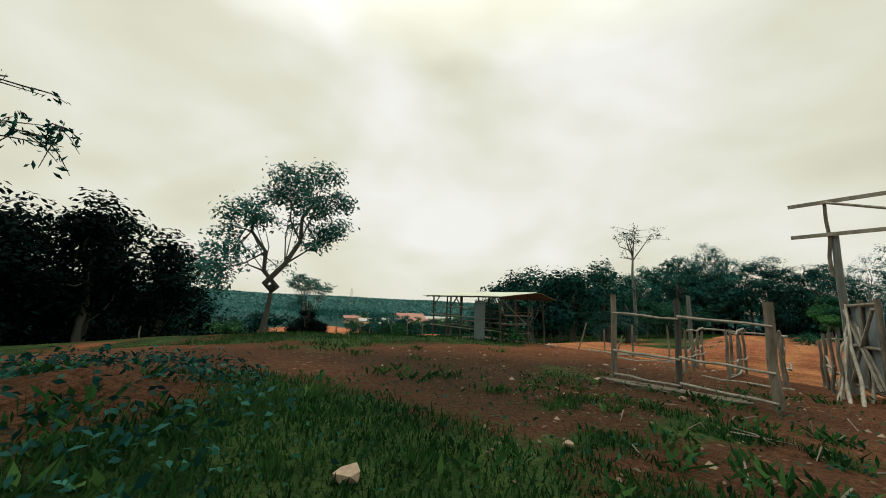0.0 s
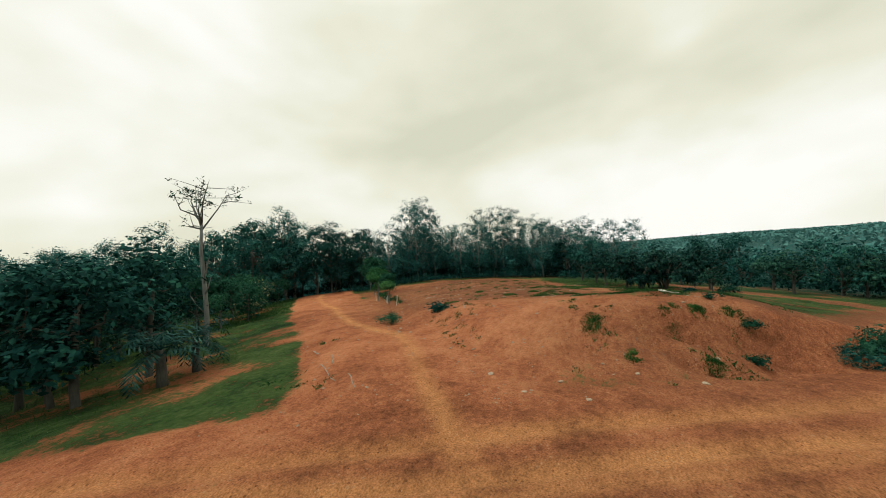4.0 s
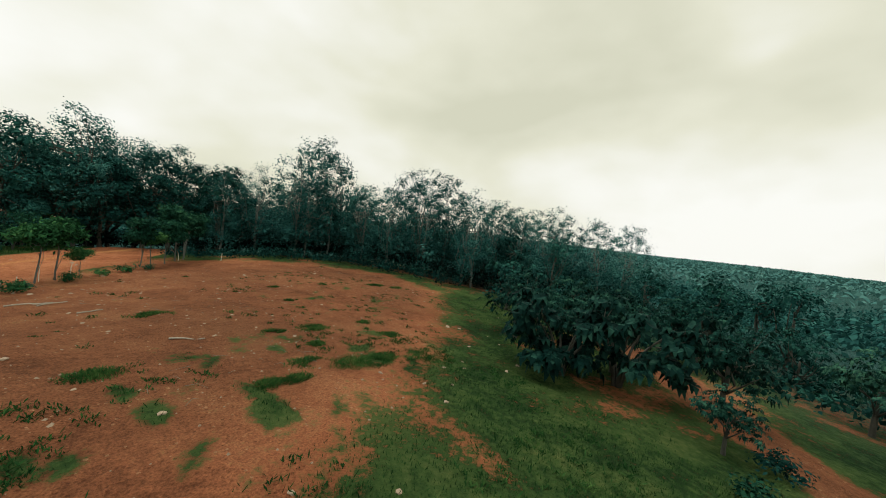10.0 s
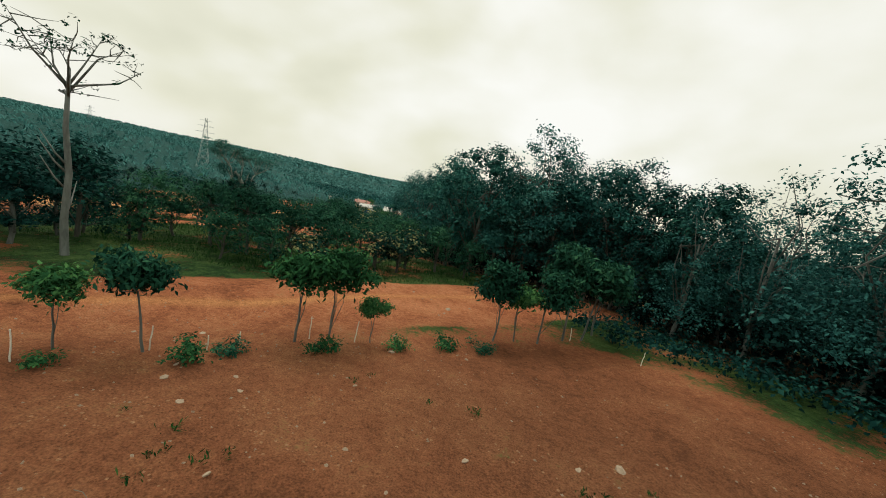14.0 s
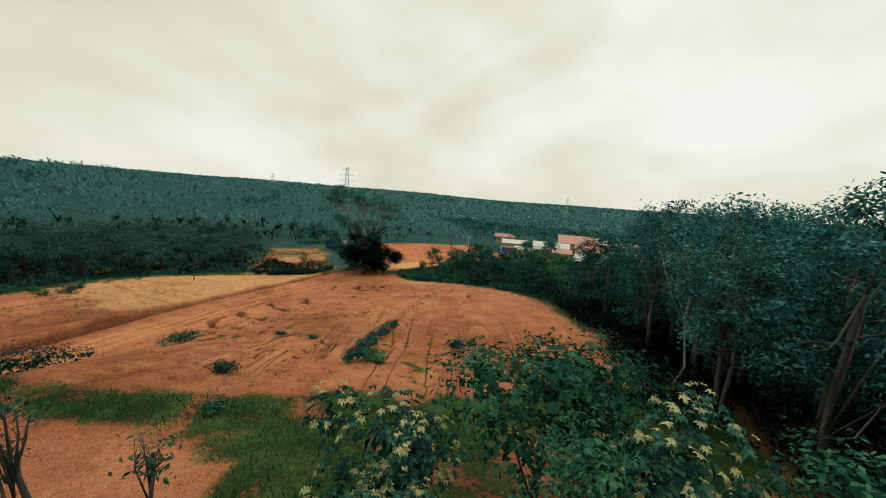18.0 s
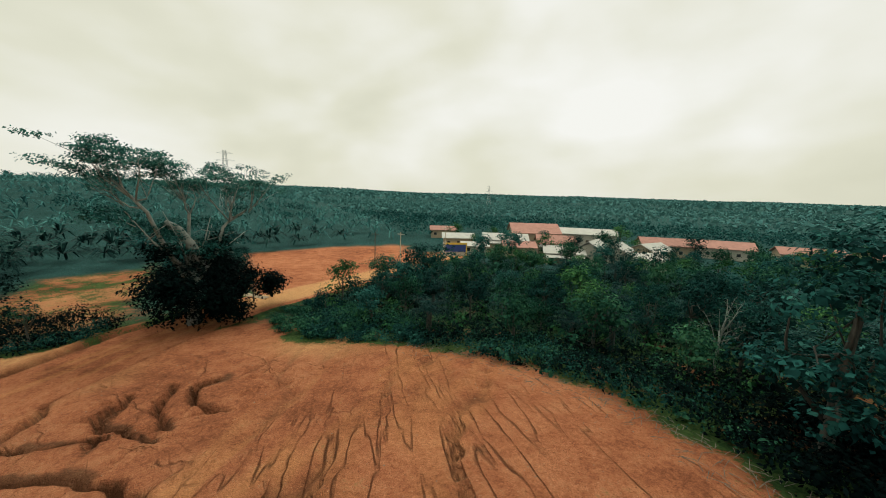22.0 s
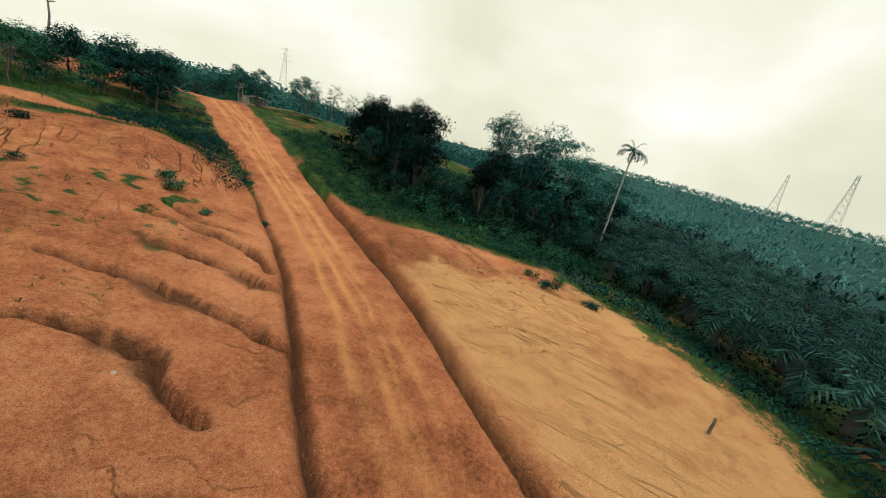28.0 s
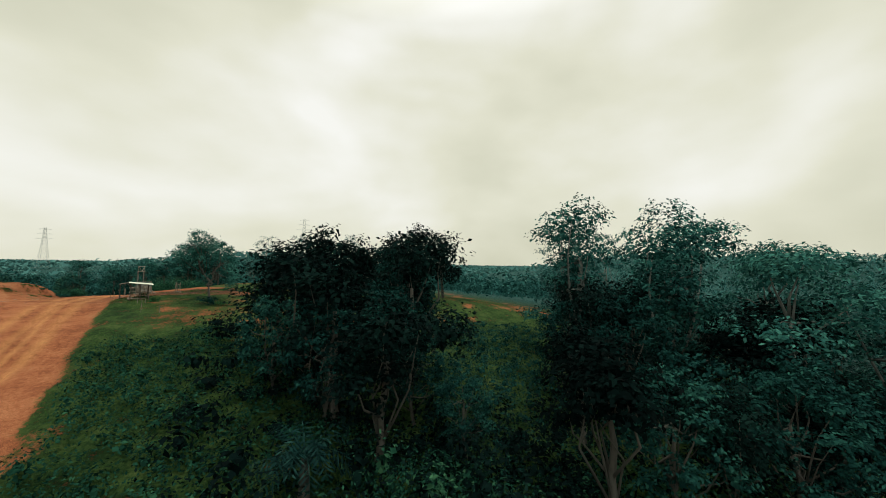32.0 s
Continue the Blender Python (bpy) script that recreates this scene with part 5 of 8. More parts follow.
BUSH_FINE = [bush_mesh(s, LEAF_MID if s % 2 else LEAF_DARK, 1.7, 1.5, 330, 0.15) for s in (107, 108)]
# near-black leaves carry the ravine's shade in their colour
RAVINE_TREE = [broad_tree(s, LEAF_DARK if s == 122 else LEAF_BLACK_SHADE, 8.0, 3.2, 230, 0.30, s % 2 > 0, BARK_DARK) for s in (121, 122, 123, 124)]
LAYERED_TALL = [broad_tree(s, LEAF_TEAL, 15.0, 5.6, 560, 0.33, True, BARK_GREY) for s in (131, 132)]
BANANA = [banana_mesh(s) for s in (111, 112)]

scatter("rubber_tree", RUBBER, fill(RNG, WOOD_RUBBER, 3.9) + fill(RNG, [(80, 8), (78, 16), (80, 28), (92, 28), (96, 16), (92, 6)], 4.4), "slender forked rubber tree with an airy dark crown", "tree", "rubber trees behind the bare plateau", RNG, (1.0, 1.22))
scatter("forest_tree", FOREST + BROAD_TALL[:1], fill(RNG, WOOD_EAST, 4.6), "dense dark forest tree beside the bare red slope", "tree", "trees of the eastern wood", RNG, (1.2, 1.55))
scatter("forest_tree", FOREST, [(28.2, 84.5, 1.5), (29.5, 88.5, 1.5), (27.6, 92.0, 1.42), (31.8, 82.0, 1.4), (25.5, 98.0, 1.35), (33.0, 88.5, 1.45), (30.5, 93.5, 1.45)], "tall slender forest tree at the edge of the bare slope", "tree", "trees of the eastern wood", np.random.default_rng(12))
scatter("slope_tree", HILL_TREE + MANGO, fill(RNG, WOOD_SOUTH, 6.2), "dark leafy tree on the slope below the plateau", "tree", "trees below the plateau", RNG, (0.8, 1.1))
scatter("ravine_tree", RAVINE_TREE, [p for p in fill(RNG, RAVINE, 6.2) if inside(np.array([p[0]]), np.array([p[1]]), CLEARING, 0.5)[0] < 0.3], "dark layered tree in the overgrown ravine", "tree", "trees of the ravine", RNG, (0.85, 1.45))
scatter("oil_palm", OIL_PALM, fill(RNG, PALMS, 7.6, 0.25), "oil palm with long arching dark fronds", "palm", "oil palms of the plantation", RNG, (1.15, 1.6))
scatter("thicket_tree", THICKET_TREE, fill(RNG, THICKET, 6.2), "low green tree in the thicket below the village", "tree", "trees of the thicket", RNG, (0.6, 1.35))
scatter("village_tree", THICKET_TREE, fill(RNG, [(-16, 171), (20, 172), (34, 152), (60, 170), (94, 203), (60, 206), (30, 181), (8, 178), (-18, 179)], 7.0) + [(-14, 193), (-3, 191), (5, 195), (-21, 205), (-4, 205), (21, 203), (27, 190), (36, 205), (40, 219), (55, 222), (72, 208), (-24, 194), (12, 203), (18, 214), (-34, 205), (3, 178), (13, 180)], "green tree among the village houses", "tree", "trees before the village", RNG, (0.95, 1.5))
scatter("young_palm", OIL_PALM, fill(RNG, THICKET, 8.2), "young palm with arching fronds in the thicket", "palm", "young palms of the thicket", RNG, (0.65, 1.0))
scatter("hill_tree", HILL_TREE, fill(RNG, HILL_FOOT, 6.0), "dark tree at the foot of the wooded hill", "tree", "trees of the hill", RNG, (0.8, 1.15))
scatter("mango_tree", MANGO, [(49.6, 11.6, 1.05), (50.6, -2.8, 1.2), (51.4, -6.6, 1.25), (53.0, -10.4, 1.2), (54.6, -14.2, 1.2), (56.0, -19.0, 1.25), (45.9, 4.6, 0.6), (52, 8.3), (55, 11.4), (50.3, 3.9), (43, -9), (37.5, -10.5), (41, -14), (32.2, -6.2, 0.9), (35, -8.5, 1.0), (30.6, -4.2, 0.7), (51, -8), (56, -3), (60, 5), (57, 15), (61, 17), (53, 13.8)],
        "round mango tree with drooping dark leaves", "tree", "mango trees beside the plateau", RNG, (0.95, 1.2))
scatter("large_leaved_tree", [large_leaved_tree(64)], [(48.6, 10.3, 1.0), (49.9, 7.9, 1.05)], "low tree with large drooping dark leaves beside the grass", "tree", "", RNG)
scatter("orchard_tree", BROAD_MID, [(18.7, 46.2, 1.1), (16.4, 47.2), (25.6, 48.7, 1.1), (29.3, 46.7, 0.8), (30.8, 51.1), (41.2, 56.5, 0.75), (24, 50, 0.9), (15, 52, 0.9), (12, 47), (33.5, 54.5), (38.5, 57, 0.95), (21.5, 49.5, 1.1), (27.5, 51.5, 1.15), (32.5, 50.0, 0.85), (36.0, 55.8, 1.0), (22.0, 54.5, 1.2), (17.5, 53.5, 1.1), (29.0, 56.5, 1.1), (26.0, 45.8, 0.7)], "young leafy tree in the meadow", "tree", "trees of the meadow", RNG, (0.9, 1.1))
scatter("pale_tree", PALE, [(36.1, 53.3), (31.0, 48.6, 0.8), (34.6, 52.2, 0.9), (18.3, 64.1, 1.2), (20.2, 62.4, 0.9), (25.8, 68.4, 1.35), (18.0, 60.2, 0.7)], "small tree with pale olive flowering leaves", "tree", "pale trees of the meadow", RNG, (0.9, 1.05))
scatter("orchard_tree", BROAD_MID, [(21.8, 67.5, 1.35), (23.6, 70.6, 1.2), (23.9, 65.2, 0.95), (30.2, 68.2, 1.1), (33.5, 63.5, 0.9)], "dark leafy tree at the lower edge of the meadow", "tree", "trees of the meadow", RNG)
scatter("grove_tree", BROAD_DARK + LAYERED, fill(RNG, [(7, 36), (13, 32), (18, 36), (20, 44), (6, 47)], 3.5), "dark tree of the grove below the track", "tree", "trees of the grove", RNG, (0.7, 1.0))
scatter("dark_tree", BLACK, [(-20, 31.5, 1.0), (-22.5, 28.5, 1.05), (-25.5, 26.5, 1.05), (-24, 22.5, 0.95), (-21, 26.5, 0.95), (-30, 22, 0.9), (-31, -0.5, 1.3), (-35, 2.5, 1.15), (-27, 3.5, 1.1)], "dense almost black leafy tree", "tree", "dark trees west of the shed", RNG)
scatter("ridge_tree", RUBBER, [(-4.4, -1.2, 1.0), (-9, -4, 1.05), (-14, -1, 0.9), (-18, -6, 1.1), (-58.5, 0.3, 1.75), (-55, 3, 1.65), (-62, 5, 1.5)], "tall thin leafy tree on the ridge", "tree", "trees of the ridge", RNG)
scatter("layered_tree", LAYERED_TALL, [(-61, 22, 1.36), (-66, 29, 1.12), (-53, 33, 1.12), (-58, 38, 1.02), (-70, 36, 1.0), (-48, 27, 1.15)], "tall tree with flat layered branches above the ravine", "tree", "layered trees of the ravine", RNG)
scatter("sapling", SAPLING, [(33.6, 32.4, 1.05), (35.2, 33.5, 1.25), (38.0, 36.8, 1.5), (39.0, 37.5, 1.55), (40.3, 38.4, 0.75), (45.0, 42.3, 1.5), (46.0, 43.0, 1.3), (48.4, 44.6, 1.9), (47.2, 43.4, 1.6), (49.6, 45.4, 1.9), (50.4, 47.0, 1.8)],
        "young sapling with drooping bright leaves", "sapling", "saplings along the track", RNG)
scatter("bush", BUSH + BUSH_BRIGHT, [(25.1, 23.3, 0.9), (36.5, 33.6, 0.7), (37.2, 34.9, 0.6), (39.5, 36.6, 0.7), (34.4, 31.7, 0.45), (41.5, 38.6, 0.6),
                                    (43.2, 40.0, 0.7), (44.5, 40.6, 0.6), (-7.6, 21.4, 1.1), (-9.4, 21.2, 0.9), (2.7, 16.4, 0.6), (-1.6, 20.5, 0.6), (45.6, 3.5, 0.8), (42.9, 4.2, 0.7), (-9.3, 69.2, 1.0), (-8.0, 68.2, 0.9), (7.5, 74.5, 1.2),
                                    (3.2, 66.5, 0.9), (8.2, 64.5, 0.8), (10.6, 82.0, 0.9), (-9.6, 55.6, 0.9), (-10.8, 58.3, 1.1), (-11.6, 61.2, 0.8), (-48, 71, 1.1), (-44, 69.4, 1.3), (-46, 66.4, 1.0), (-42.5, 66.5, 0.9), (-24.5, 57.5, 0.7)],
        "leafy green bush on the bare red ground", "bush", "bushes", RNG)
scatter("bush", BUSH_FINE, [(24.2, 26.2, 0.5), (24.3, 3.4, 0.85), (25.2, 2.2, 0.95), (23.6, 2.6, 0.7), (26.2, 1.0, 0.8), (23.8, 4.6, 0.55), (24.2, 1.6, 0.6), (27.0, 0.2, 0.8)], "dense leafy bush overgrown with bright creepers", "bush", "bushes", RNG)
scatter("low_bush", BUSH, [(21.8, 8.3, 0.55), (23.2, 8.0, 0.5), (27.6, 9.4, 0.4), (24.6, 8.9, 0.4)], "low weedy bush on the eroded bank", "bush", "bushes of the bank", RNG)
scatter("bush", BUSH, [(6.9, 74.0, 0.9), (6.3, 75.2, 1.0), (5.6, 76.4, 0.9), (5.0, 77.6, 1.0), (4.4, 78.9, 0.85), (3.8, 80.2, 0.9), (3.2, 81.4, 0.8), (2.7, 82.7, 0.7), (11.2, 83.5, 0.6), (10.2, 82.6, 0.5), (12.5, 83.0, 0.5),
                       (15.4, 81.7, 0.7), (16.4, 80.9, 0.8), (17.4, 80.1, 0.7), (18.4, 79.2, 0.6), (14.4, 82.4, 0.6), (13.2, 79.6, 0.8), (0.5, 75.0, 0.5), (-2.0, 74.0, 0.6), (-12.5, 71.5, 0.6), (-15.5, 66.8, 0.7)], "low dark bush in a row across the bare field", "bush", "bushes of the field", RNG)
scatter("edge_bush", BUSH, fill(RNG, [(-6, 117.5), (-14, 117), (-20, 115.6), (-29, 121), (-34, 127), (-24, 129), (-8, 122)], 2.0), "dark leafy bush at the edge of the bare field", "bush", "bushes at the field's edge", RNG, (0.8, 1.7))
scatter("banana_plant", BANANA, [(-24, 146), (-22, 151), (-18, 148), (-14, 156), (-19, 160), (-10, 162), (-6, 168), (-15, 165), (0, 168), (-8, 151), (5, 166), (10, 170), (14, 168), (-3, 161)], "banana plant with broad torn leaves", "plant", "banana plants below the village", RNG, (1.5, 2.1))
scatter("oil_palm", OIL_PALM, [(13.8, 31.0, 0.62), (15.6, 31.6, 0.55), (-46.5, 101, 0.45), (-44.5, 102.5, 0.4), (-62, 61, 1.1), (-27, 46, 0.7)], "young oil palm with arching fronds", "palm", "young palms at the wood's edge", RNG)


scatter("forest_tree", DOME, [(41.0, 61.5, 1.15), (45.0, 62.5, 1.12), (48.5, 61.0, 1.05), (52.0, 59.5, 1.05), (55.0, 58.0, 1.1), (38.0, 64.5, 1.05), (50.5, 65.0, 1.08), (57.5, 54.0, 1.0)], "broad forest tree with a billowing dark teal crown", "tree", "trees of the eastern wood", np.random.default_rng(13))
scatter("rubber_tree", RUBBER, [(64.5, 47.5, 1.55), (66.5, 45.5, 1.6), (68.0, 49.0, 1.6), (69.5, 45.0, 1.5), (71.0, 33.0, 1.35), (72.5, 30.0, 1.4), (72.0, 37.0, 1.35)], "slender forked rubber tree with an airy dark crown", "tree", "rubber trees behind the bare plateau", np.random.default_rng(14))
scatter("forest_tree", FOREST, [(25.8, 100.0, 1.6), (23.8, 95.2, 1.48), (28.0, 105.0, 1.65)], "tall slender forest tree at the edge of the bare slope", "tree", "trees of the eastern wood", np.random.default_rng(15))
scatter("hill_tree", DOME, [(19.4, -17.6, 0.92), (23.4, -27.5, 1.0), (15.5, -22.0, 1.0), (29.0, -32.0, 0.9), (36.0, -28.0, 0.75)], "broad dark tree at the foot of the wooded hill", "tree", "trees of the hill", np.random.default_rng(18))
scatter("ravine_dome_tree", DOME_DARK, [(-26.7, 16.0, 1.0), (-29.5, 36.0, 0.75), (-22.4, 38.5, 0.62), (-26.5, 41.0, 0.72), (-31.5, 40.0, 0.62), (-34.5, 42.5, 0.45), (-44.0, 46.0, 0.78), (-50.5, 45.5, 0.85), (-30.0, 30.0, 0.9), (-44.5, 33.0, 0.9), (-54.0, 43.0, 0.9), (-47.0, 37.0, 1.0)], "rounded dark tree in the overgrown ravine", "tree", "trees of the ravine", np.random.default_rng(16))
scatter("thicket_tree", DOME_DARK, [(2.0, 128.0, 0.62), (-8.0, 134.0, 0.66), (11.0, 124.0, 0.6), (-15.0, 141.0, 0.62), (18.0, 133.0, 0.68), (4.0, 141.0, 0.6), (-19.5, 131.0, 0.5)], "rounded dark tree rising from the thicket", "tree", "trees of the thicket", np.random.default_rng(19))
scatter("oil_palm", OIL_PALM, [(-62.0, 52.0, 1.35), (-70.0, 53.0, 1.6), (-66.0, 59.0, 1.5), (-58.5, 58.0, 1.2), (-73.0, 62.0, 1.6), (-64.5, 66.5, 1.4), (-61.0, 73.0, 1.3), (-68.0, 75.0, 1.5), (-62.5, 84.0, 1.35), (-61.0, 93.0, 1.3)], "large oil palm with long arching dark fronds", "palm", "oil palms of the plantation", np.random.default_rng(17))


# ---------------------------------------------------------------- trees with a shape of their own
def set_tree(name, label, category, at, trunk, bark, crowns):
    e = tagged(new(name), label, category)
    e.location = at
    part("trunk", mesh_of(name + "_trunk", *trunk, bark, False), e)
    for c in crowns:
        part("crown", c, e)
    return e


def lone_tree():
    rng = np.random.default_rng(201)
    x, y = -7.6, 20.3
    # pads of leaves: across the crown, height, size
    pads = [(1.5, 8.1, 0.85), (0.7, 7.7, 0.75), (2.4, 7.6, 0.8), (3.2, 6.7, 0.85), (3.7, 5.8, 0.7), (3.0, 5.2, 0.7), (2.2, 6.3, 0.85), (1.2, 6.9, 0.8), (0.2, 6.9, 0.6), (1.5, 5.5, 0.6), (2.4, 4.5, 0.55), (-0.7, 6.3, 0.8), (-1.3, 5.6, 0.75), (-0.3, 5.4, 0.65),
            (-1.7, 4.6, 0.55), (-2.1, 3.8, 0.6), (-2.5, 3.0, 0.6), (-1.6, 3.0, 0.6), (-1.0, 3.7, 0.5), (-1.9, 2.3, 0.5), (0.9, 3.2, 0.4)]
    blobs = []
    for u, z, size in pads:
        w = rng.normal() * 0.9
        blobs.append((0.92 * (0.88 * u - 0.3) - 0.39 * w, 0.39 * (0.88 * u - 0.3) + 0.92 * w, z * 0.93, size, size, size * 0.62))
    tips = [b[:3] for b in blobs]
    t1 = limbs(rng, (0, 0, -0.4), (0.15, 0.1, 2.2), 0.14, [], 0.1)
    t2 = limbs(rng, (0.15, 0.1, 2.0), (1.7, 0.6, 6.6), 0.12, tips[:11], 0.3)
    t3 = limbs(rng, (0.1, 0.1, 1.9), (-0.8, -0.3, 5.4), 0.10, tips[11:], 0.3)
    p, n = clumps(rng, blobs, 800, 0.24, 10, 0.7)
    set_tree("lone_tree", "tall forked tree with an open lopsided crown on the grass slope", "tree", (x, y, gz1(x, y)), join([t1, t2, t3]), BARK_DARK,
             [quads_mesh("lone_tree_crown", leaves(rng, p, n, 0.20, 0.085, 0.3), LEAF_TEAL)])


def overhanging_tree():
    """A tree beside the yard whose outer sprays hang with small narrow leaves."""
    rng = np.random.default_rng(206)
    at = np.array([-6.1, 6.5, gz1(-6.1, 6.5)])
    t = [limbs(rng, (0, 0, -0.3), (0.1, 0.1, 2.6), 0.09, [], 0.2)]
    quads = []
    for tip in ((-3.95, 6.75, 1.35), (-3.9, 6.95, 0.95), (-4.2, 6.3, 1.7), (-4.3, 7.3, 1.3), (-4.2, 6.2, 0.75), (-4.6, 6.0, 2.0), (-5.2, 5.6, 1.9), (-6.6, 5.5, 1.9), (-7.2, 6.9, 2.1), (-6.2, 7.6, 2.0)):
        e = np.array(tip) - at
        s0 = np.array([0.05, 0.05, rng.uniform(1.6, 2.6)])
        m = (s0 + e) / 2 + np.array([0, 0, 0.35])
        t.append(tube([s0, m, e], [0.03, 0.014, 0.003], 5))
        for k in range(16):
            u = rng.uniform(0.25, 1.0)
            b = (1 - u) ** 2 * s0 + 2 * u * (1 - u) * (m * 2 - (s0 + e) / 2) + u * u * e
            f = b + rng.normal(size=3) * np.array([0.20, 0.20, 0.16]) - np.array([0, 0, 0.12])
            t.append(tube([b, (b + f) / 2 + np.array([0, 0, 0.03]), f], [0.008, 0.006, 0.003], 4))
            c = b + (f - b) * rng.uniform(0.1, 1.0, (9, 1)) + rng.normal(size=(9, 3)) * 0.03
            quads.append(leaves(rng, c, unit(rng.normal(size=(9, 3)) + np.array([0, 0, 0.5])), 0.085, 0.03, 0.7))
    set_tree("overhanging_tree", "tree with thin drooping sprays of small leaves beside the grass", "tree", at, join(t), BARK_DARK, [quads_mesh("overhanging_crown", np.concatenate(quads), LEAF_DARK)])


def bare_tree():
    rng = np.random.default_rng(211)
    x, y = 21.3, 40.2
    limb_to = [(-0.6, -2.1, 11.8), (-0.3, -0.7, 11.5), (0.7, 2.0, 11.6), (1.0, 2.8, 10.8), (0.2, 0.7, 8.8), (-0.5, -1.4, 10.9), (0.4, 1.2, 12.0), (-1.6, 0.4, 11.0), (1.5, -0.8, 11.2)]
    t = [limbs(rng, (0, 0, -0.4), (0.0, -0.05, 9.4), 0.17, [], 0.05, 6)]
    blobs = []
    for tg in limb_to:
        s = np.array([0, -0.05, rng.uniform(8.4, 9.4)])
        tg = np.array(tg)
        mid = (s + tg) / 2 + rng.normal(size=3) * 0.35
        t.append(tube([s, mid, tg], [0.065, 0.042, 0.012], 5))
        for k in range(6):
            b = mid + (tg - mid) * rng.uniform(0.2, 1) + 0
            e = b + rng.normal(size=3) * np.array([0.75, 0.75, 0.4]) + np.array([0, 0, 0.1])
            t.append(tube([b, (b + e) / 2 + rng.normal(size=3) * 0.08, e], [0.03, 0.02, 0.008], 5))
            blobs.append((*e, 0.34, 0.34, 0.15))
    for k in range(4):
        z = rng.uniform(1.8, 5.5)
        a = rng.uniform(0, 6.28)
        t.append(tube([(0, 0, z), (0.5 * math.cos(a), 0.5 * math.sin(a), z + 0.6), (1.1 * math.cos(a), 1.1 * math.sin(a), z + 1.7)], [0.06, 0.045, 0.015], 5))
    p, n = clumps(rng, blobs, 95, 0.11, 5, 0.6)
    set_tree("bare_tree", "tall pale tree with a long bare trunk and thin sparse branches", "tree", (x, y, gz1(x, y)), join(t), BARK_GREY,
             [quads_mesh("bare_tree_crown", leaves(rng, p, n, 0.2, 0.08, 0.3), LEAF_MID)])


def great_tree():
    rng = np.random.default_rng(221)
    x, y = -36.4, 117.0
    z0 = gz1(x, y)
    blobs = [(0, 0, 4.2, 5.1, 6.0, 3.8)]
    for i in range(13):
        a = rng.uniform(0, 6.28)
        blobs.append((4.5 * math.cos(a), 5.8 * math.sin(a), rng.uniform(2.0, 6.4), 1.9, 2.1, 1.5))
    blobs += [(2.5, 8.8, 3.0, 1.6, 1.8, 1.6), (1.6, 10.6, 3.4, 1.2, 1.3, 1.2), (3.0, 8.0, 4.2, 1.5, 1.6, 1.1), (2.2, 6.0, 5.4, 1.3, 1.3, 1.0), (0.5, 2.0, 8.4, 1.8, 2.2, 1.4), (0, -3.0, 9.0, 1.3, 1.6, 1.0), (0.4, 3.0, 9.4, 1.2, 1.4, 1.0)]
    p, n = clumps(rng, blobs, 2300, 0.40, 8, 0.8)
    low = quads_mesh("lower_crown", np.concatenate([leaves(rng, p, n, 0.42, 0.21, 0.2), inner_leaves(rng, blobs, 160, 0.30)]), LEAF_BLACK_SHADE)
    forks = [((-0.6, -5.0, 15.0), [(-0.8, -9.0, 21.2), (-0.9, -8.6, 19.0), (-0.4, -7.4, 21.2), (-1.0, -5.2, 20.8), (1.2, -3.2, 20.0), (-2.6, -7.0, 19.6), (2.4, -6.0, 20.2)]),
             ((1.4, 4.6, 12.6), [(0.6, 0.2, 19.2), (1.4, 3.4, 19.3), (3.2, 7.0, 18.9), (4.2, 9.4, 18.6), (2.8, 4.8, 17.4), (0.2, 5.8, 18.8)]),
             ((-0.4, 0.6, 13.0), [(-1.6, -1.6, 18.2), (-2.0, 2.0, 17.6), (0.6, -2.0, 18.8)])]
    t, top = [limbs(rng, (0, 0, -0.5), (0, 0.3, 6.5), 0.75, [], 0.15)], []
    for fork, tips in forks:
        f = np.array(fork)
        t.append(tube([(0, 0, 4.5), f * 0.45 + np.array([0, 0, 3.4]) + rng.normal(size=3) * 0.3, f * 0.8 + np.array([0, 0, 1.4]) + rng.normal(size=3) * 0.2, f], [0.30, 0.23, 0.17, 0.13], 8))
        crotch = f * 0.8 + np.array([0, 0, 1.4])
        for tg in tips:
            tg = np.array(tg) * np.array([1.0, 0.95, 0.80]) + np.array([0, 0, 2.7])
            s = crotch + (f - crotch) * rng.uniform(0.0, 1.0)
            mid = s + (tg - s) * rng.uniform(0.4, 0.6) + rng.normal(size=3) * np.array([0.7, 0.7, 0.45]) - np.array([0, 0, 0.35])
            t.append(tube([s, s * 0.55 + mid * 0.45 + rng.normal(size=3) * 0.2, mid, tg], [0.10, 0.085, 0.06, 0.02], 5))
            for k in range(9):
                c = mid + (tg - mid) * rng.uniform(0.35, 1.1) + rng.normal(size=3) * np.array([1.0, 1.15, 0.3])
                b = mid + (tg - mid) * rng.uniform(-0.3, 0.8)
                t.append(tube([b, b * 0.5 + c * 0.5 + rng.normal(size=3) * 0.22, c], [0.035, 0.022, 0.008], 4))
                top.append((*c, 1.0, 1.05, 0.26))
    # a broken dead limb and bare pale boughs above the dark ball
    t.append(tube([(0.3, 1.2, 6.5), (0.2, 0.3, 9.2), (-0.2, -0.9, 11.3), (-0.5, -2.0, 12.2)], [0.62, 0.55, 0.46, 0.30], 8))
    for tg in ((0.4, -4.6, 11.2), (-0.6, 3.4, 11.8), (0.8, 6.8, 10.6), (0.2, -2.6, 13.4), (1.0, 2.0, 12.6), (0.5, -5.8, 13.0)):
        tg = np.array(tg)
        t.append(tube([(0.1, 0.12 * tg[1], 7.0), tg * 0.6 + np.array([0, 0, 2.6]) + rng.normal(size=3) * 0.3, tg], [0.15, 0.09, 0.03], 5))
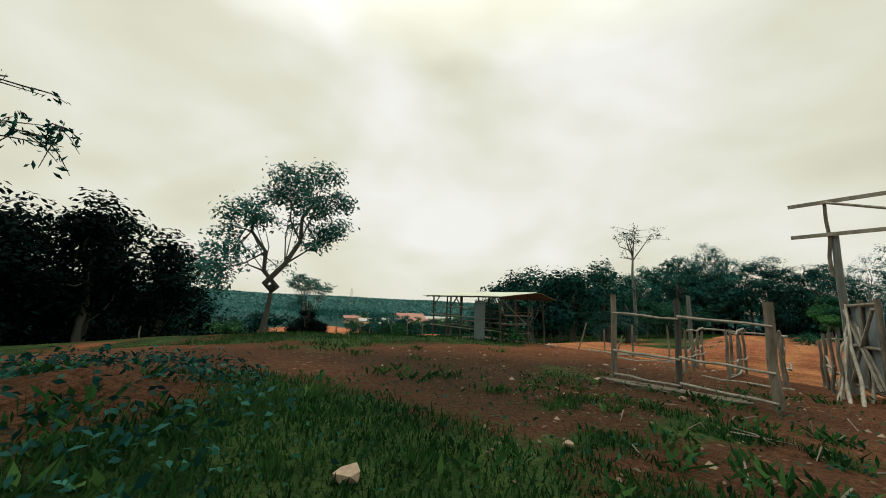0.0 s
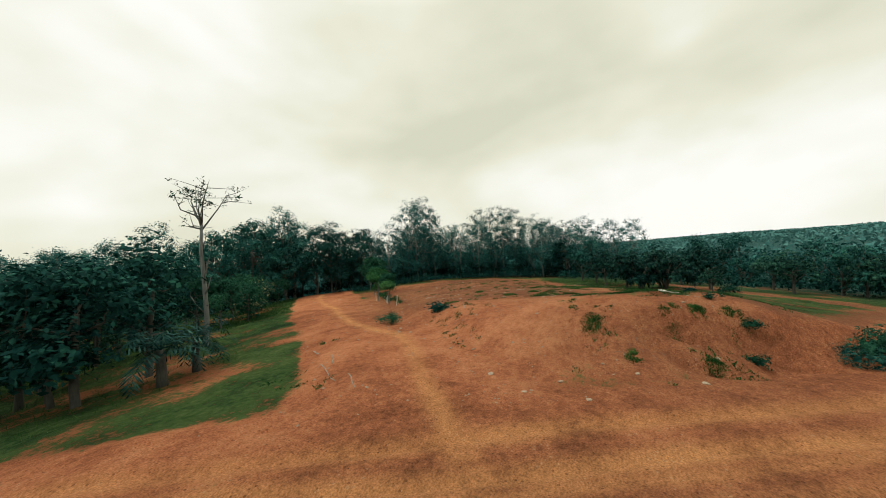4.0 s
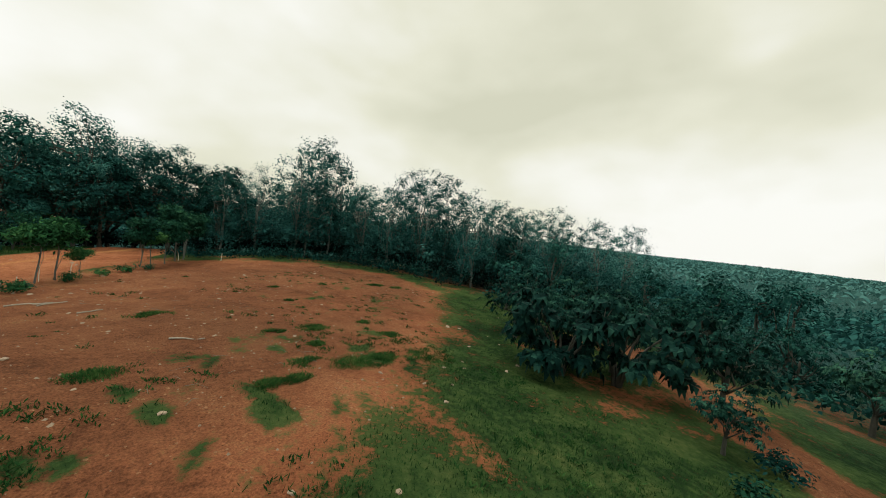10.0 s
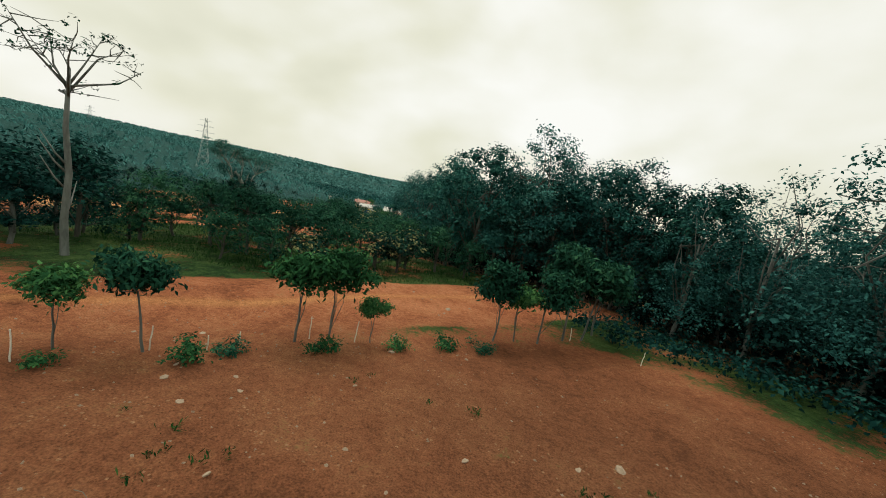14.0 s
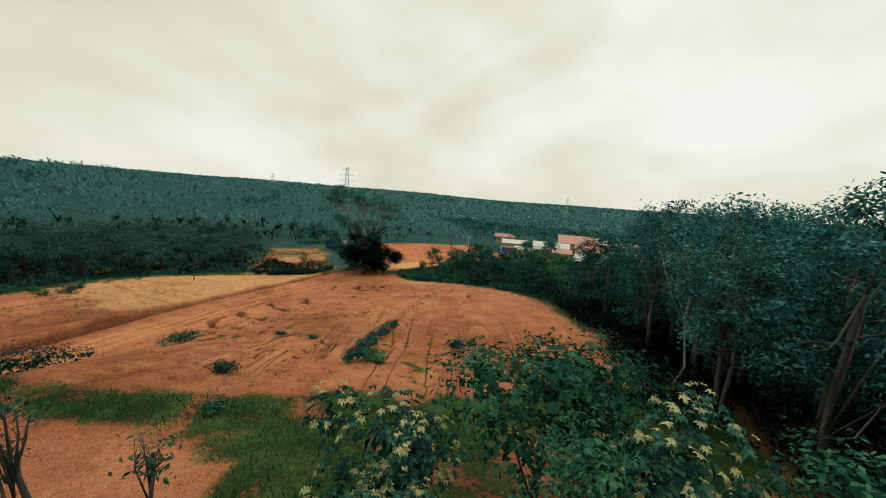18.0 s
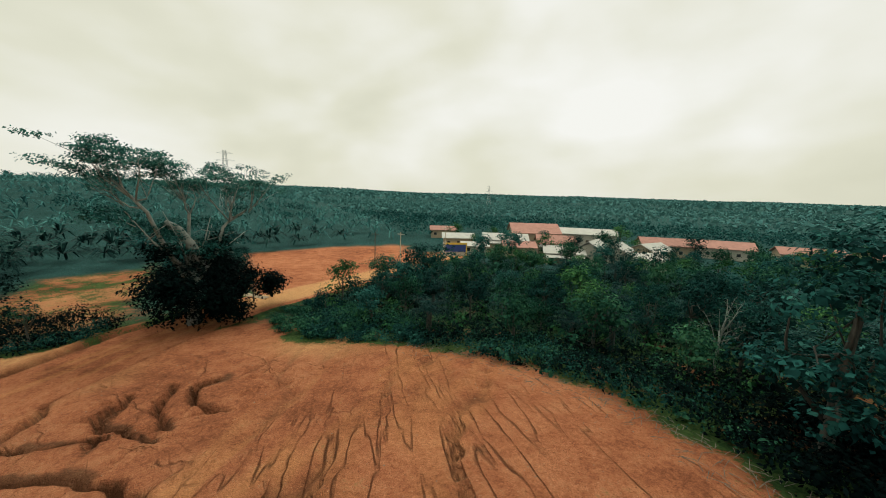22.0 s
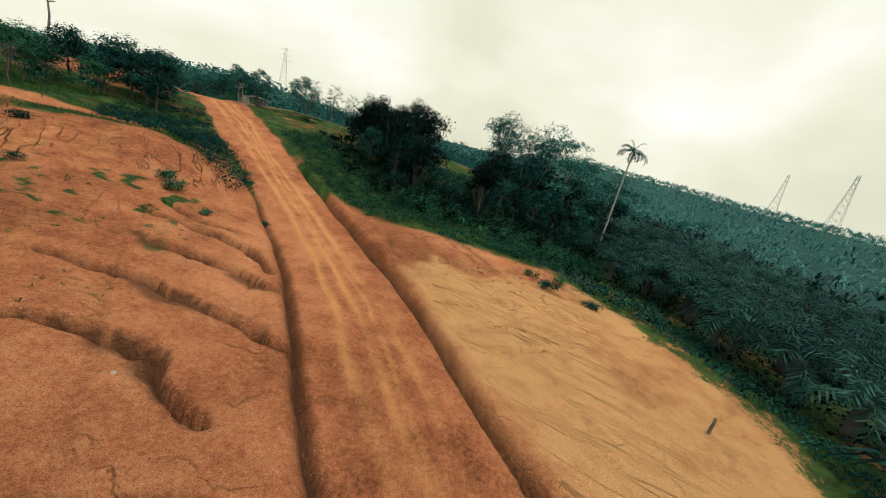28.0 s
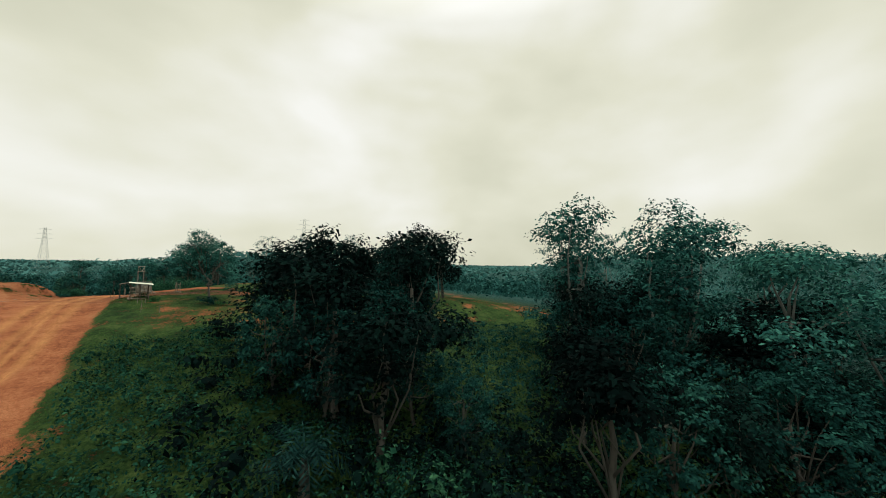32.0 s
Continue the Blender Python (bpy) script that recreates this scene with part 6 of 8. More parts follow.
        for k in range(3):
            b = tg * rng.uniform(0.75, 0.98)
            e = b + rng.normal(size=3) * np.array([0.5, 1.1, 0.7]) + np.array([0, 0, 0.5])
            t.append(tube([b, (b + e) / 2 + rng.normal(size=3) * 0.12, e], [0.05, 0.035, 0.012], 4))
    p, n = clumps(rng, top, 2000, 0.24, 8, 0.5)
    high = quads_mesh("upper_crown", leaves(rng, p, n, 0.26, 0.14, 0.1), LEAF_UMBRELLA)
    inner = [(rng.normal() * 1.8, rng.normal() * 3.6, rng.uniform(8.5, 13.5), 1.3, 1.5, 0.8) for _ in range(20)]
    p, n = clumps(rng, inner, 620, 0.34, 8, 0.7)
    middle = quads_mesh("middle_crown", leaves(rng, p, n, 0.32, 0.15, 0.2), LEAF_TEAL)
    e = tagged(new("great_tree"), "great tree with dense black lower crown and airy umbrella top", "tree")
    e.location = (x, y, z0)
    part("trunk", mesh_of("great_trunk", *join(t), BARK_PALE, False), e)
    part("middle_crown", middle, e, "loose dark sprays between the forking boughs")
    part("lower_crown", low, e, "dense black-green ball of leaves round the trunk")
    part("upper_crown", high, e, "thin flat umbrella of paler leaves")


def snag(name, label, x, y, h, seed, spread=1.6, bark=None, leafy=0, boughs=9, thick=0.022):
    rng = np.random.default_rng(seed)
    e = tagged(new(name), label, "tree")
    e.location = (x, y, gz1(x, y))
    trunk = limbs(rng, (0, 0, -0.4), (rng.normal() * 0.2, rng.normal() * 0.2, h * 0.6), thick * h, [], 0.2)
    part("trunk", mesh_of(name + "_trunk", *trunk, bark or BARK_PALE, False), e)
    blobs = []
    for i in range(boughs):
        s = np.array([0, 0, rng.uniform(0.3, 0.6) * h])
        a = rng.uniform(0, 6.28)
        q = np.array([spread * math.cos(a), spread * math.sin(a), h * rng.uniform(0.65, 1.0)]) * np.array([*[rng.uniform(0.4, 1.0)] * 2, 1])
        m = (s + q) / 2 + rng.normal(size=3) * 0.03 * h
        t = [tube([s, m, q], [0.42 * thick * h, 0.28 * thick * h, 0.08 * thick * h], 5)]
        for k in range(6):
            b = m + (q - m) * rng.uniform(-0.2, 0.9)
            w = b + rng.normal(size=3) * 0.045 * h + np.array([0, 0, 0.04 * h])
            t.append(tube([b, (b + w) / 2 + rng.normal(size=3) * 0.01 * h, w], [0.16 * thick * h, 0.1 * thick * h, 0.05 * thick * h], 4))
            blobs.append((*w, 0.3, 0.3, 0.15))
        part("bough", mesh_of(name + "_bough", *join(t), bark or BARK_PALE, False), e)
    if leafy:
        p, n = clumps(rng, blobs, leafy, 0.14, 5, 0.6)
        part("crown", quads_mesh(name + "_crown", leaves(rng, p, n, 0.2, 0.09, 0.3), LEAF_MID), e)


lone_tree()
overhanging_tree()
bare_tree()
great_tree()
palm_meshes = tall_palm(231, 19.3)
palm = tree_thing("tall_palm", "tall slender palm with pale trunk above the dark wood", "palm", "", palm_meshes[0], palm_meshes[1:])
palm.location = (-64.3, 44.6, gz1(-64.3, 44.6))
snag("bare_branched_tree", "grey tree with pale forking branches and thin leaves in the wood", 23.8, 96.0, 10.0, 241, 3.2, BARK_PALE, 160, 14, 0.008)
snag("bare_branched_tree", "grey tree with pale forking branches and thin leaves in the wood", 26.4, 88.5, 12.0, 242, 3.6, BARK_PALE, 260, 16, 0.008)
snag("bare_branched_tree", "grey tree with pale forking branches and thin leaves in the wood", 14.0, 117.0, 6.0, 243, 2.0, BARK_PALE, 50, 12, 0.012)
snag("thin_bare_tree", "thin dark bare tree beside the dirt strip", 11.2, 57.9, 4.2, 244, 0.5, BARK_DARK, 20)
snag("thin_bare_tree", "thin dark bare tree beside the dirt strip", 13.6, 60.0, 3.2, 245, 0.4, BARK_DARK, 20)
snag("thin_bare_tree", "thin dark bare tree beside the dirt strip", 8.6, 58.0, 2.2, 246, 0.3, BARK_DARK, 10)
snag("small_field_tree", "small lopsided tree at the edge of the field", -43.8, 106.3, 5.2, 247, 1.1, BARK_DARK, 90)


# ---------------------------------------------------------------- undergrowth, grass, brush
def undergrowth(name, label, polys, gap, low, high, leaf, mat, seed, per=14, keep=0.0, inner=2, verge=4.6, hole=None):
    """Shrubs grown together: rounded lumps of leaves of uneven height, closed inside."""
    rng = np.random.default_rng(seed)
    pts = np.array([q for poly in polys for q in fill(rng, poly, gap)])
    x, y = pts[:, 0], pts[:, 1]
    ok = (fbm(x, y, 6, seed) > keep - 0.5) & (polyline(x, y, ROAD)[0] > verge + 0.3 * gap)
    if hole:
        ok &= inside(x, y, hole, 1.0) < 0.5
    x, y = x[ok], y[ok]
    h = low + (high - low) * np.clip(0.42 + 2.2 * fbm(x, y, 7, seed + 3, 3), 0, 1) ** 1.3 * rng.uniform(0.55, 1.0, len(x))
    r = gap * rng.uniform(0.55, 0.95, len(x))
    blobs = np.stack([x, y, ground_z(x, y) + h * 0.45, r, r, h * 0.55], -1)
    b = np.repeat(blobs, per, 0)
    d = unit(rng.normal(size=(len(b), 3)) + np.array([0, 0, 0.5]))
    c = b[:, :3] + d * b[:, 3:] * rng.uniform(0.75, 1.1, (len(b), 1)) + rng.normal(size=d.shape) * 0.12 * gap
    n = unit(d * 0.8 + np.array([0, 0, 0.6]) + rng.normal(size=d.shape) * 0.4)
    card = leaves(rng, c, n, leaf, leaf * 0.5, 0.1)
    if inner:
        card = np.concatenate([card, inner_leaves(rng, blobs, inner * 2, 0.30)])
    return tagged(new(name, quads_mesh(name, card, mat)), label, "undergrowth", "", "stuff")


# near-black leaves here stand in for the shade low in the woods
undergrowth("wood_undergrowth", "tangled undergrowth beneath the trees of the wood, coloured as in deep shade", [WOOD_EAST], 1.9, 1.5, 4.6, 0.27, LEAF_BLACK_SHADE, 301, 80, 0.0, 12)
undergrowth("rubber_undergrowth", "leafy undergrowth beneath the rubber trees, coloured as in deep shade", [WOOD_RUBBER, [(80, 8), (78, 16), (80, 28), (92, 28), (96, 16), (92, 6)]], 1.9, 2.4, 5.6, 0.27, LEAF_BLACK_SHADE, 304, 80, 0.0, 12)
undergrowth("wood_backdrop", "dark teal wood behind the rubber trees", [[(66, 66), (72, 60), (79, 44), (79, 19), (87, 20), (88, 46), (78, 66)]], 2.6, 6.5, 11.0, 0.34, LEAF_DARK, 326, 70, 0.0, 14)
undergrowth("rubber_thicket", "teal saplings and climbers between the rubber trees", [WOOD_RUBBER, [(80, 8), (78, 16), (80, 28), (92, 28), (96, 16), (92, 6)]], 3.0, 5.0, 9.0, 0.26, LEAF_RUBBER, 324, 90, 0.1, 14)
undergrowth("hillside_undergrowth", "dark tangled undergrowth on the slopes below the plateau", [WOOD_SOUTH, HILL_FOOT, [(45, -13), (56, -6), (68, -16), (76, -34), (58, -28)]], 2.3, 0.8, 4.6, 0.34, LEAF_DARK, 302, 50, 0.0, 8)
undergrowth("ravine_undergrowth", "creepers and shrubs filling the ravine, coloured as in deep shade", [RAVINE], 1.6, 1.0, 6.4, 0.30, LEAF_BLACK_SHADE, 303, 56, 0.0, 8, 4.6, CLEARING)
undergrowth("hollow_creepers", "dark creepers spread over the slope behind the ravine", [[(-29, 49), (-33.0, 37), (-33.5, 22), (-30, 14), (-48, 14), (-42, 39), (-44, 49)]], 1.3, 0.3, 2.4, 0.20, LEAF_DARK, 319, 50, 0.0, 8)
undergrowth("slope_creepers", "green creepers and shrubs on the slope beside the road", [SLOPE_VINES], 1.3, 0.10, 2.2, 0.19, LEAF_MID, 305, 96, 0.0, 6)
undergrowth("ravine_edge_shrubs", "tall shrubs hung with creepers at the ravine's edge, coloured as in deep shade", [[(-11, 28), (-16, 38), (-23, 49), (-31, 55), (-44, 57), (-57, 56), (-60, 50), (-42, 44), (-27, 38), (-19, 26)]], 2.6, 0.6, 5.2, 0.24, LEAF_BLACK_SHADE, 306, 110, 0.25, 16, 4.6, CLEARING)
undergrowth("plantation_undergrowth", "dense undergrowth between the oil palms, coloured as in deep shade", [[(-42, 60), (-48, 64), (-56, 73), (-59, 84), (-56, 95), (-50, 104), (-54, 108), (-66, 113), (-92, 122), (-118, 118), (-118, 20), (-84, 14), (-68, 40), (-58, 57)]], 3.1, 0.5, 2.8, 0.5, LEAF_BLACK_SHADE, 308, 30, 0.0, 4)
undergrowth("dark_thicket", "black-green thicket beneath the dark trees", [[(-18, 35), (-22, 37), (-29, 30), (-33, 21), (-29, 19), (-23, 23), (-19, 30)]], 1.7, 6.0, 9.6, 0.34, LEAF_BLACK_SHADE, 310, 110, 0.0, 20)
undergrowth("thicket_undergrowth", "thicket of shrubs and young palms, coloured as in deep shade", [THICKET], 1.8, 0.4, 2.4, 0.26, LEAF_BLACK_SHADE, 307, 36, 0.0, 9)
undergrowth("terrace_shrubs", "rows of low green shrubs on the terraces", [TERRACES, [(-12, 57), (-14.5, 63.5), (-11, 64.5), (-6, 60), (-2, 56)]], 1.0, 0.3, 1.9, 0.20, LEAF_DARK, 309, 44, 0.12, 5)
undergrowth("wood_edge_shrubs", "shrubs along the foot of the eastern wood, coloured as in deep shade", [[(24.8, 80), (23.6, 86), (21.4, 91), (18.8, 96.5), (15.0, 102.4), (10.4, 109.4), (17, 114), (26, 104), (30, 92), (29, 82)]], 1.15, 0.8, 3.6, 0.26, LEAF_BLACK_SHADE, 315, 60, 0.0, 9)
undergrowth("roadside_thicket", "dark shrubs beside the great tree", [[(-40.5, 108), (-43, 102), (-48, 98), (-56, 101), (-63, 111), (-52, 114), (-42, 113)]], 1.25, 0.4, 2.8, 0.26, LEAF_BLACK_SHADE, 316, 46, 0.22, 8, 3.8)
undergrowth("creeper_shrubs", "bright green shrubs smothered in creepers above the ravine", [[(-25, 49), (-30, 54), (-40, 57), (-52, 56.5), (-58, 51), (-52, 43), (-40, 43), (-29, 44)]], 2.3, 0.8, 4.0, 0.20, LEAF_MID, 318, 110, 0.34, 14)
undergrowth("bank_shrubs", "green shrubs and creepers on the bank beside the road", [[(14.4, 3.0), (18.8, -0.6), (22.4, -5.0), (26, -10), (30, -16), (28, -26), (16, -20), (9, -3)]], 1.2, 0.4, 3.4, 0.20, LEAF_MID, 317, 60, 0.02, 8, 2.9)
undergrowth("field_edge_shrubs", "low green shrubs along the edge of the bare field", [[(10, 110.5), (6, 112), (-6, 117), (-18, 116), (-26, 121), (-20, 124), (0, 121), (14, 114)],
            [(-38, 60), (-47, 63), (-54, 72), (-57, 84), (-54, 94), (-47, 104), (-50, 106), (-59, 94), (-61, 76), (-52, 60)], [(-39, 109), (-46, 101), (-52, 105), (-44, 114)]], 0.95, 0.25, 2.1, 0.22, LEAF_DARK, 311, 40, 0.05, 5)
undergrowth("yard_weeds", "low dark weeds over the earth beside the yard", [[(-8, 4.5), (-8, 9.6), (-3.5, 9.2), (-1.4, 6.6), (-1.6, 4.6)]], 0.42, 0.03, 0.26, 0.075, LEAF_DARK, 320, 26, 0.25, 0)
undergrowth("lane_shrubs", "dark shrubs and young trees beside the sandy lane", [[(-66, 132.5), (-80, 141), (-98, 160), (-84, 152.5), (-60, 137)], [(-50, 134.5), (-62, 147.5), (-74, 157.5), (-78, 162), (-84, 158), (-70, 147.5), (-52, 136)]], 1.7, 0.6, 3.6, 0.28, LEAF_DARK, 327, 50, 0.0, 6)
EDGE_THICKET = [(12, 108.6), (2, 114), (-8, 117), (-4, 122), (8, 121), (18, 116), (25, 106), (22, 101)]
undergrowth("edge_thicket", "shrubs between the bare field and the thicket, coloured as in deep shade", [EDGE_THICKET], 1.2, 0.4, 2.6, 0.22, LEAF_BLACK_SHADE, 322, 44, 0.0, 8)
undergrowth("edge_creepers", "bright creepers over the shrubs at the field's edge", [EDGE_THICKET, [(-8, 117), (-22, 116.5), (-28, 122), (-18, 126), (-4, 122)]], 1.7, 0.5, 2.9, 0.16, LEAF_MID, 323, 70, 0.40, 6)
undergrowth("thicket_creepers", "bright leafy shrubs standing out of the thicket", [THICKET], 3.4, 1.2, 3.6, 0.20, LEAF_BRIGHT, 325, 90, 0.42, 10)
undergrowth("plateau_edge_shrubs", "dark shrubs along the wood's edge behind the plateau", [[(49, 48), (55, 43.5), (60, 39.5), (64, 31), (63.5, 24), (68, 24), (69, 34), (62, 44), (54, 56), (50, 57)]], 1.1, 0.35, 3.0, 0.25, LEAF_DARK, 313, 34, 0.0, 5)


def grass(name, label, zones, seed, tall=0.28, mat=None):
    rng = np.random.default_rng(seed)
    out = []
    for x0, y0, x1, y1, count in zones:
        x, y = rng.uniform(x0, x1, count), rng.uniform(y0, y1, count)
        cv = cover(x, y)[:, 0]
        ok = cv > rng.uniform(0.35, 0.8, count)
        x, y = x[ok], y[ok]
        n = len(x)
        a = rng.uniform(0, 6.28, n)
        h = tall * rng.uniform(0.5, 1.4, n) * (0.7 + 0.8 * np.clip(0.5 + fbm(x, y, 2.5, seed), 0, 1))
        lean = rng.normal(size=(n, 2)) * 0.35
        b = np.stack([x, y, ground_z(x, y) - 0.02], -1)
        w = np.stack([np.cos(a), np.sin(a), 0 * a], -1) * (0.006 + 0.05 * h[:, None])
        tip = b + np.stack([lean[:, 0] * h, lean[:, 1] * h, h], -1)
        m = b * 0.5 + tip * 0.5 + np.stack([-lean[:, 0] * h * 0.15, -lean[:, 1] * h * 0.15, 0.08 * h], -1)
        out.append(np.stack([b - w, b + w, m * 0.35 + tip * 0.65 + w * 0.5, tip], 1))
    tagged(new(name, quads_mesh(name, np.concatenate(out), mat or GRASS)), label, "grass", "", "stuff")


grass("yard_grass", "short green grass round the yard and the shed", [(-9, 3, 4, 10, 44000), (-5, 2.5, 3, 7, 26000), (-9, 8, 4, 24, 20000)], 321, 0.070)
grass("plateau_grass", "green grass and weeds along the plateau", [(24, 4, 44, 18, 32000), (44, 6, 62, 22, 12000), (17, 5, 26, 16, 5000), (44, 22, 62, 40, 10000)], 323, 0.085)
grass("meadow_grass", "tall green grass of the meadow", [(10, 44, 48, 62, 22000), (-6, 54, 18, 70, 14000)], 325, 0.2)
grass("field_grass", "weeds on the bare red field", [(-14, 64, 26, 90, 18000), (-52, 58, -28, 74, 5000), (-16, 30, -2, 56, 8000), (-2, 30, 20, 62, 9000)], 327, 0.14)


def weeds(name, label, zones, seed):
    """Ragged tufts of weed blades on bare ground, thickest where noise gathers them."""
    rng = np.random.default_rng(seed)
    pts = []
    for x0, y0, x1, y1, n in zones:
        x, y = rng.uniform(x0, x1, n * 4), rng.uniform(y0, y1, n * 4)
        ok = (fbm(x, y, 3.0, seed) > 0.06) & (polyline(x, y, ROAD)[0] > 3.6) & (polyline(x, y, TRACK)[0] > 2.5)
        pts.append(np.stack([x, y], -1)[ok][:n])
    c = np.concatenate(pts)
    size = rng.uniform(0.08, 0.21, len(c))
    k = 18
    b, s = np.repeat(c, k, 0), np.repeat(size, k)
    b = b + rng.normal(size=b.shape) * s[:, None] * 0.6
    foot = np.stack([b[:, 0], b[:, 1], ground_z(b[:, 0], b[:, 1]) - 0.01], -1)
    lean = rng.normal(size=(len(b), 2)) * 0.7
    h = s * rng.uniform(0.25, 0.8, len(b))
    tip = foot + np.stack([lean[:, 0] * h, lean[:, 1] * h, h], -1)
    a = rng.uniform(0, 6.28, len(b))
    w = np.stack([np.cos(a), np.sin(a), 0 * a], -1) * (0.01 + 0.06 * s[:, None])
    mid = foot * 0.45 + tip * 0.55
    tagged(new(name, quads_mesh(name, np.stack([foot, mid + w, tip, mid - w], 1), GRASS)), label, "weeds", "", "stuff")


weeds("weed_tufts", "ragged green weed tufts on the bare red ground", [(24, 7, 46, 18, 420), (18, 6, 27, 15, 120), (40, 16, 60, 36, 200), (26, 16, 44, 32, 70), (-6, 4, 4, 9, 120), (-6, 5, 8, 14, 60), (-14, 66, 24, 92, 260), (-48, 60, -28, 72, 90), (14, 18, 26, 28, 50)], 329)


def tufts(name, label, spots, seed):
    """Thick low cushions of grass blades at given places (x, y, radius)."""
    rng = np.random.default_rng(seed)
    out = []
    for x, y, r in spots:
        n = int(1500 * r + 300)
        a, q = rng.uniform(0, 6.28, n), r * np.sqrt(rng.uniform(0, 1, n)) * rng.uniform(0.5, 1.1, n)
        px, py = x + q * np.cos(a) * 1.5, y + q * np.sin(a)
        ok = fbm(px, py, 0.5, seed, 2) > -0.12
        px, py, q = px[ok], py[ok], q[ok]
        foot = np.stack([px, py, ground_z(px, py) - 0.01], -1)
        h = rng.uniform(0.05, 0.17, len(px)) * (1.15 - 0.7 * q / (1.1 * r))
        lean = rng.normal(size=(len(px), 2)) * 0.6
        tip = foot + np.stack([lean[:, 0] * h, lean[:, 1] * h, h], -1)
        w = unit(np.stack([rng.normal(size=len(px)), rng.normal(size=len(px)), 0 * h], -1)) * 0.012
        mid = foot * 0.45 + tip * 0.55
        out.append(np.stack([foot, mid + w, tip, mid - w], 1))
    tagged(new(name, quads_mesh(name, np.concatenate(out), GRASS)), label, "grass", "", "stuff")


tufts("grass_cushions", "thick green grass cushions on the bare red plateau", [(40.7, 16.0, 0.7), (41.4, 15.6, 0.6), (39.5, 16.8, 0.6), (42.2, 15.7, 0.5), (42.5, 19.9, 0.6), (40.7, 20.1, 0.4), (38.3, 15.8, 0.4), (37.5, 16.0, 0.35), (45.7, 19.7, 0.4), (45.1, 17.6, 0.45), (41.0, 18.1, 0.3), (44.1, 14.9, 0.8),
       (52.0, 29.0, 0.6), (55.8, 27.3, 0.7), (57.0, 25.9, 0.5), (38.5, 24.9, 0.6), (45.8, 25.5, 0.35), (47.7, 29.7, 0.3), (21.5, 13.9, 0.5), (22.5, 10.9, 0.45), (22.9, 9.9, 0.35), (23.2, 8.6, 0.55), (20.4, 9.9, 0.45), (19.8, 12.5, 0.35), (31.3, 20.1, 0.6), (34.9, 19.0, 0.5), (27.7, 23.5, 0.7), (29.8, 17.8, 0.4)], 337)


def brush(name, label, lines, count, seed, mat, size=1.0):
    """Cut sticks and dead twigs lying along lines."""
    rng = np.random.default_rng(seed)
    out = []
    for i in range(count):
        ln = lines[int(rng.integers(len(lines)))]
        k = int(rng.integers(len(ln) - 1))
        u = rng.uniform()
        x, y = (ln[k][j] + (ln[k + 1][j] - ln[k][j]) * u + rng.normal() * 0.9 for j in (0, 1))
        a, L = rng.uniform(0, 6.28), rng.uniform(0.4, 1.9) * size
        z = gz1(x, y) + 0.04
        e = (x + L * math.cos(a), y + L * math.sin(a))
        z2 = gz1(*e) + rng.uniform(0.03, 0.5) * size * size
        out.append(tube([(x, y, z), ((x + e[0]) / 2, (y + e[1]) / 2, (z + z2) / 2 + rng.uniform(-0.02, 0.1)), (*e, z2)], [0.03 * size, 0.022 * size, 0.008 * size], 4))
    tagged(new(name, mesh_of(name, *join(out), mat)), label, "brush", "", "stuff")


brush("dead_brush", "grey dead sticks and cut branches along the field's edge", [[(24, 86), (21, 95), (15, 103), (8, 109.5), (0, 114.5), (-10, 117)]], 620, 331, WOOD_GREY, 0.55)
undergrowth("yard_herbs", "tiny broad-leaved herbs between the yard grass", [[(-2, 4.6), (-3, 9), (3, 11), (6, 9), (5, 5)]], 0.6, 0.02, 0.10, 0.05, LEAF_MID, 321, 14, 0.45, 0)
brush("yard_twigs", "dry twigs lying on the yard", [[(2, 6), (4, 8), (5, 14)], [(20, 11), (24, 17), (20, 22)], [(34, 16), (44, 20), (38, 30)]], 130, 333, WOOD_GREY, 0.28)


# ---------------------------------------------------------------- stones
def stone_mesh(seed):
    rng = np.random.default_rng(seed)
    bm = bmesh.new()
    bmesh.ops.create_icosphere(bm, subdivisions=1, radius=0.5)
    for v in bm.verts:
        v.co *= rng.uniform(0.75, 1.2)
        v.co.z *= 0.55
    me = bpy.data.meshes.new("stone")
    bm.to_mesh(me)
    bm.free()
    me.materials.append(STONE)
    return me


STONES = [stone_mesh(s) for s in (341, 342, 343, 344)]


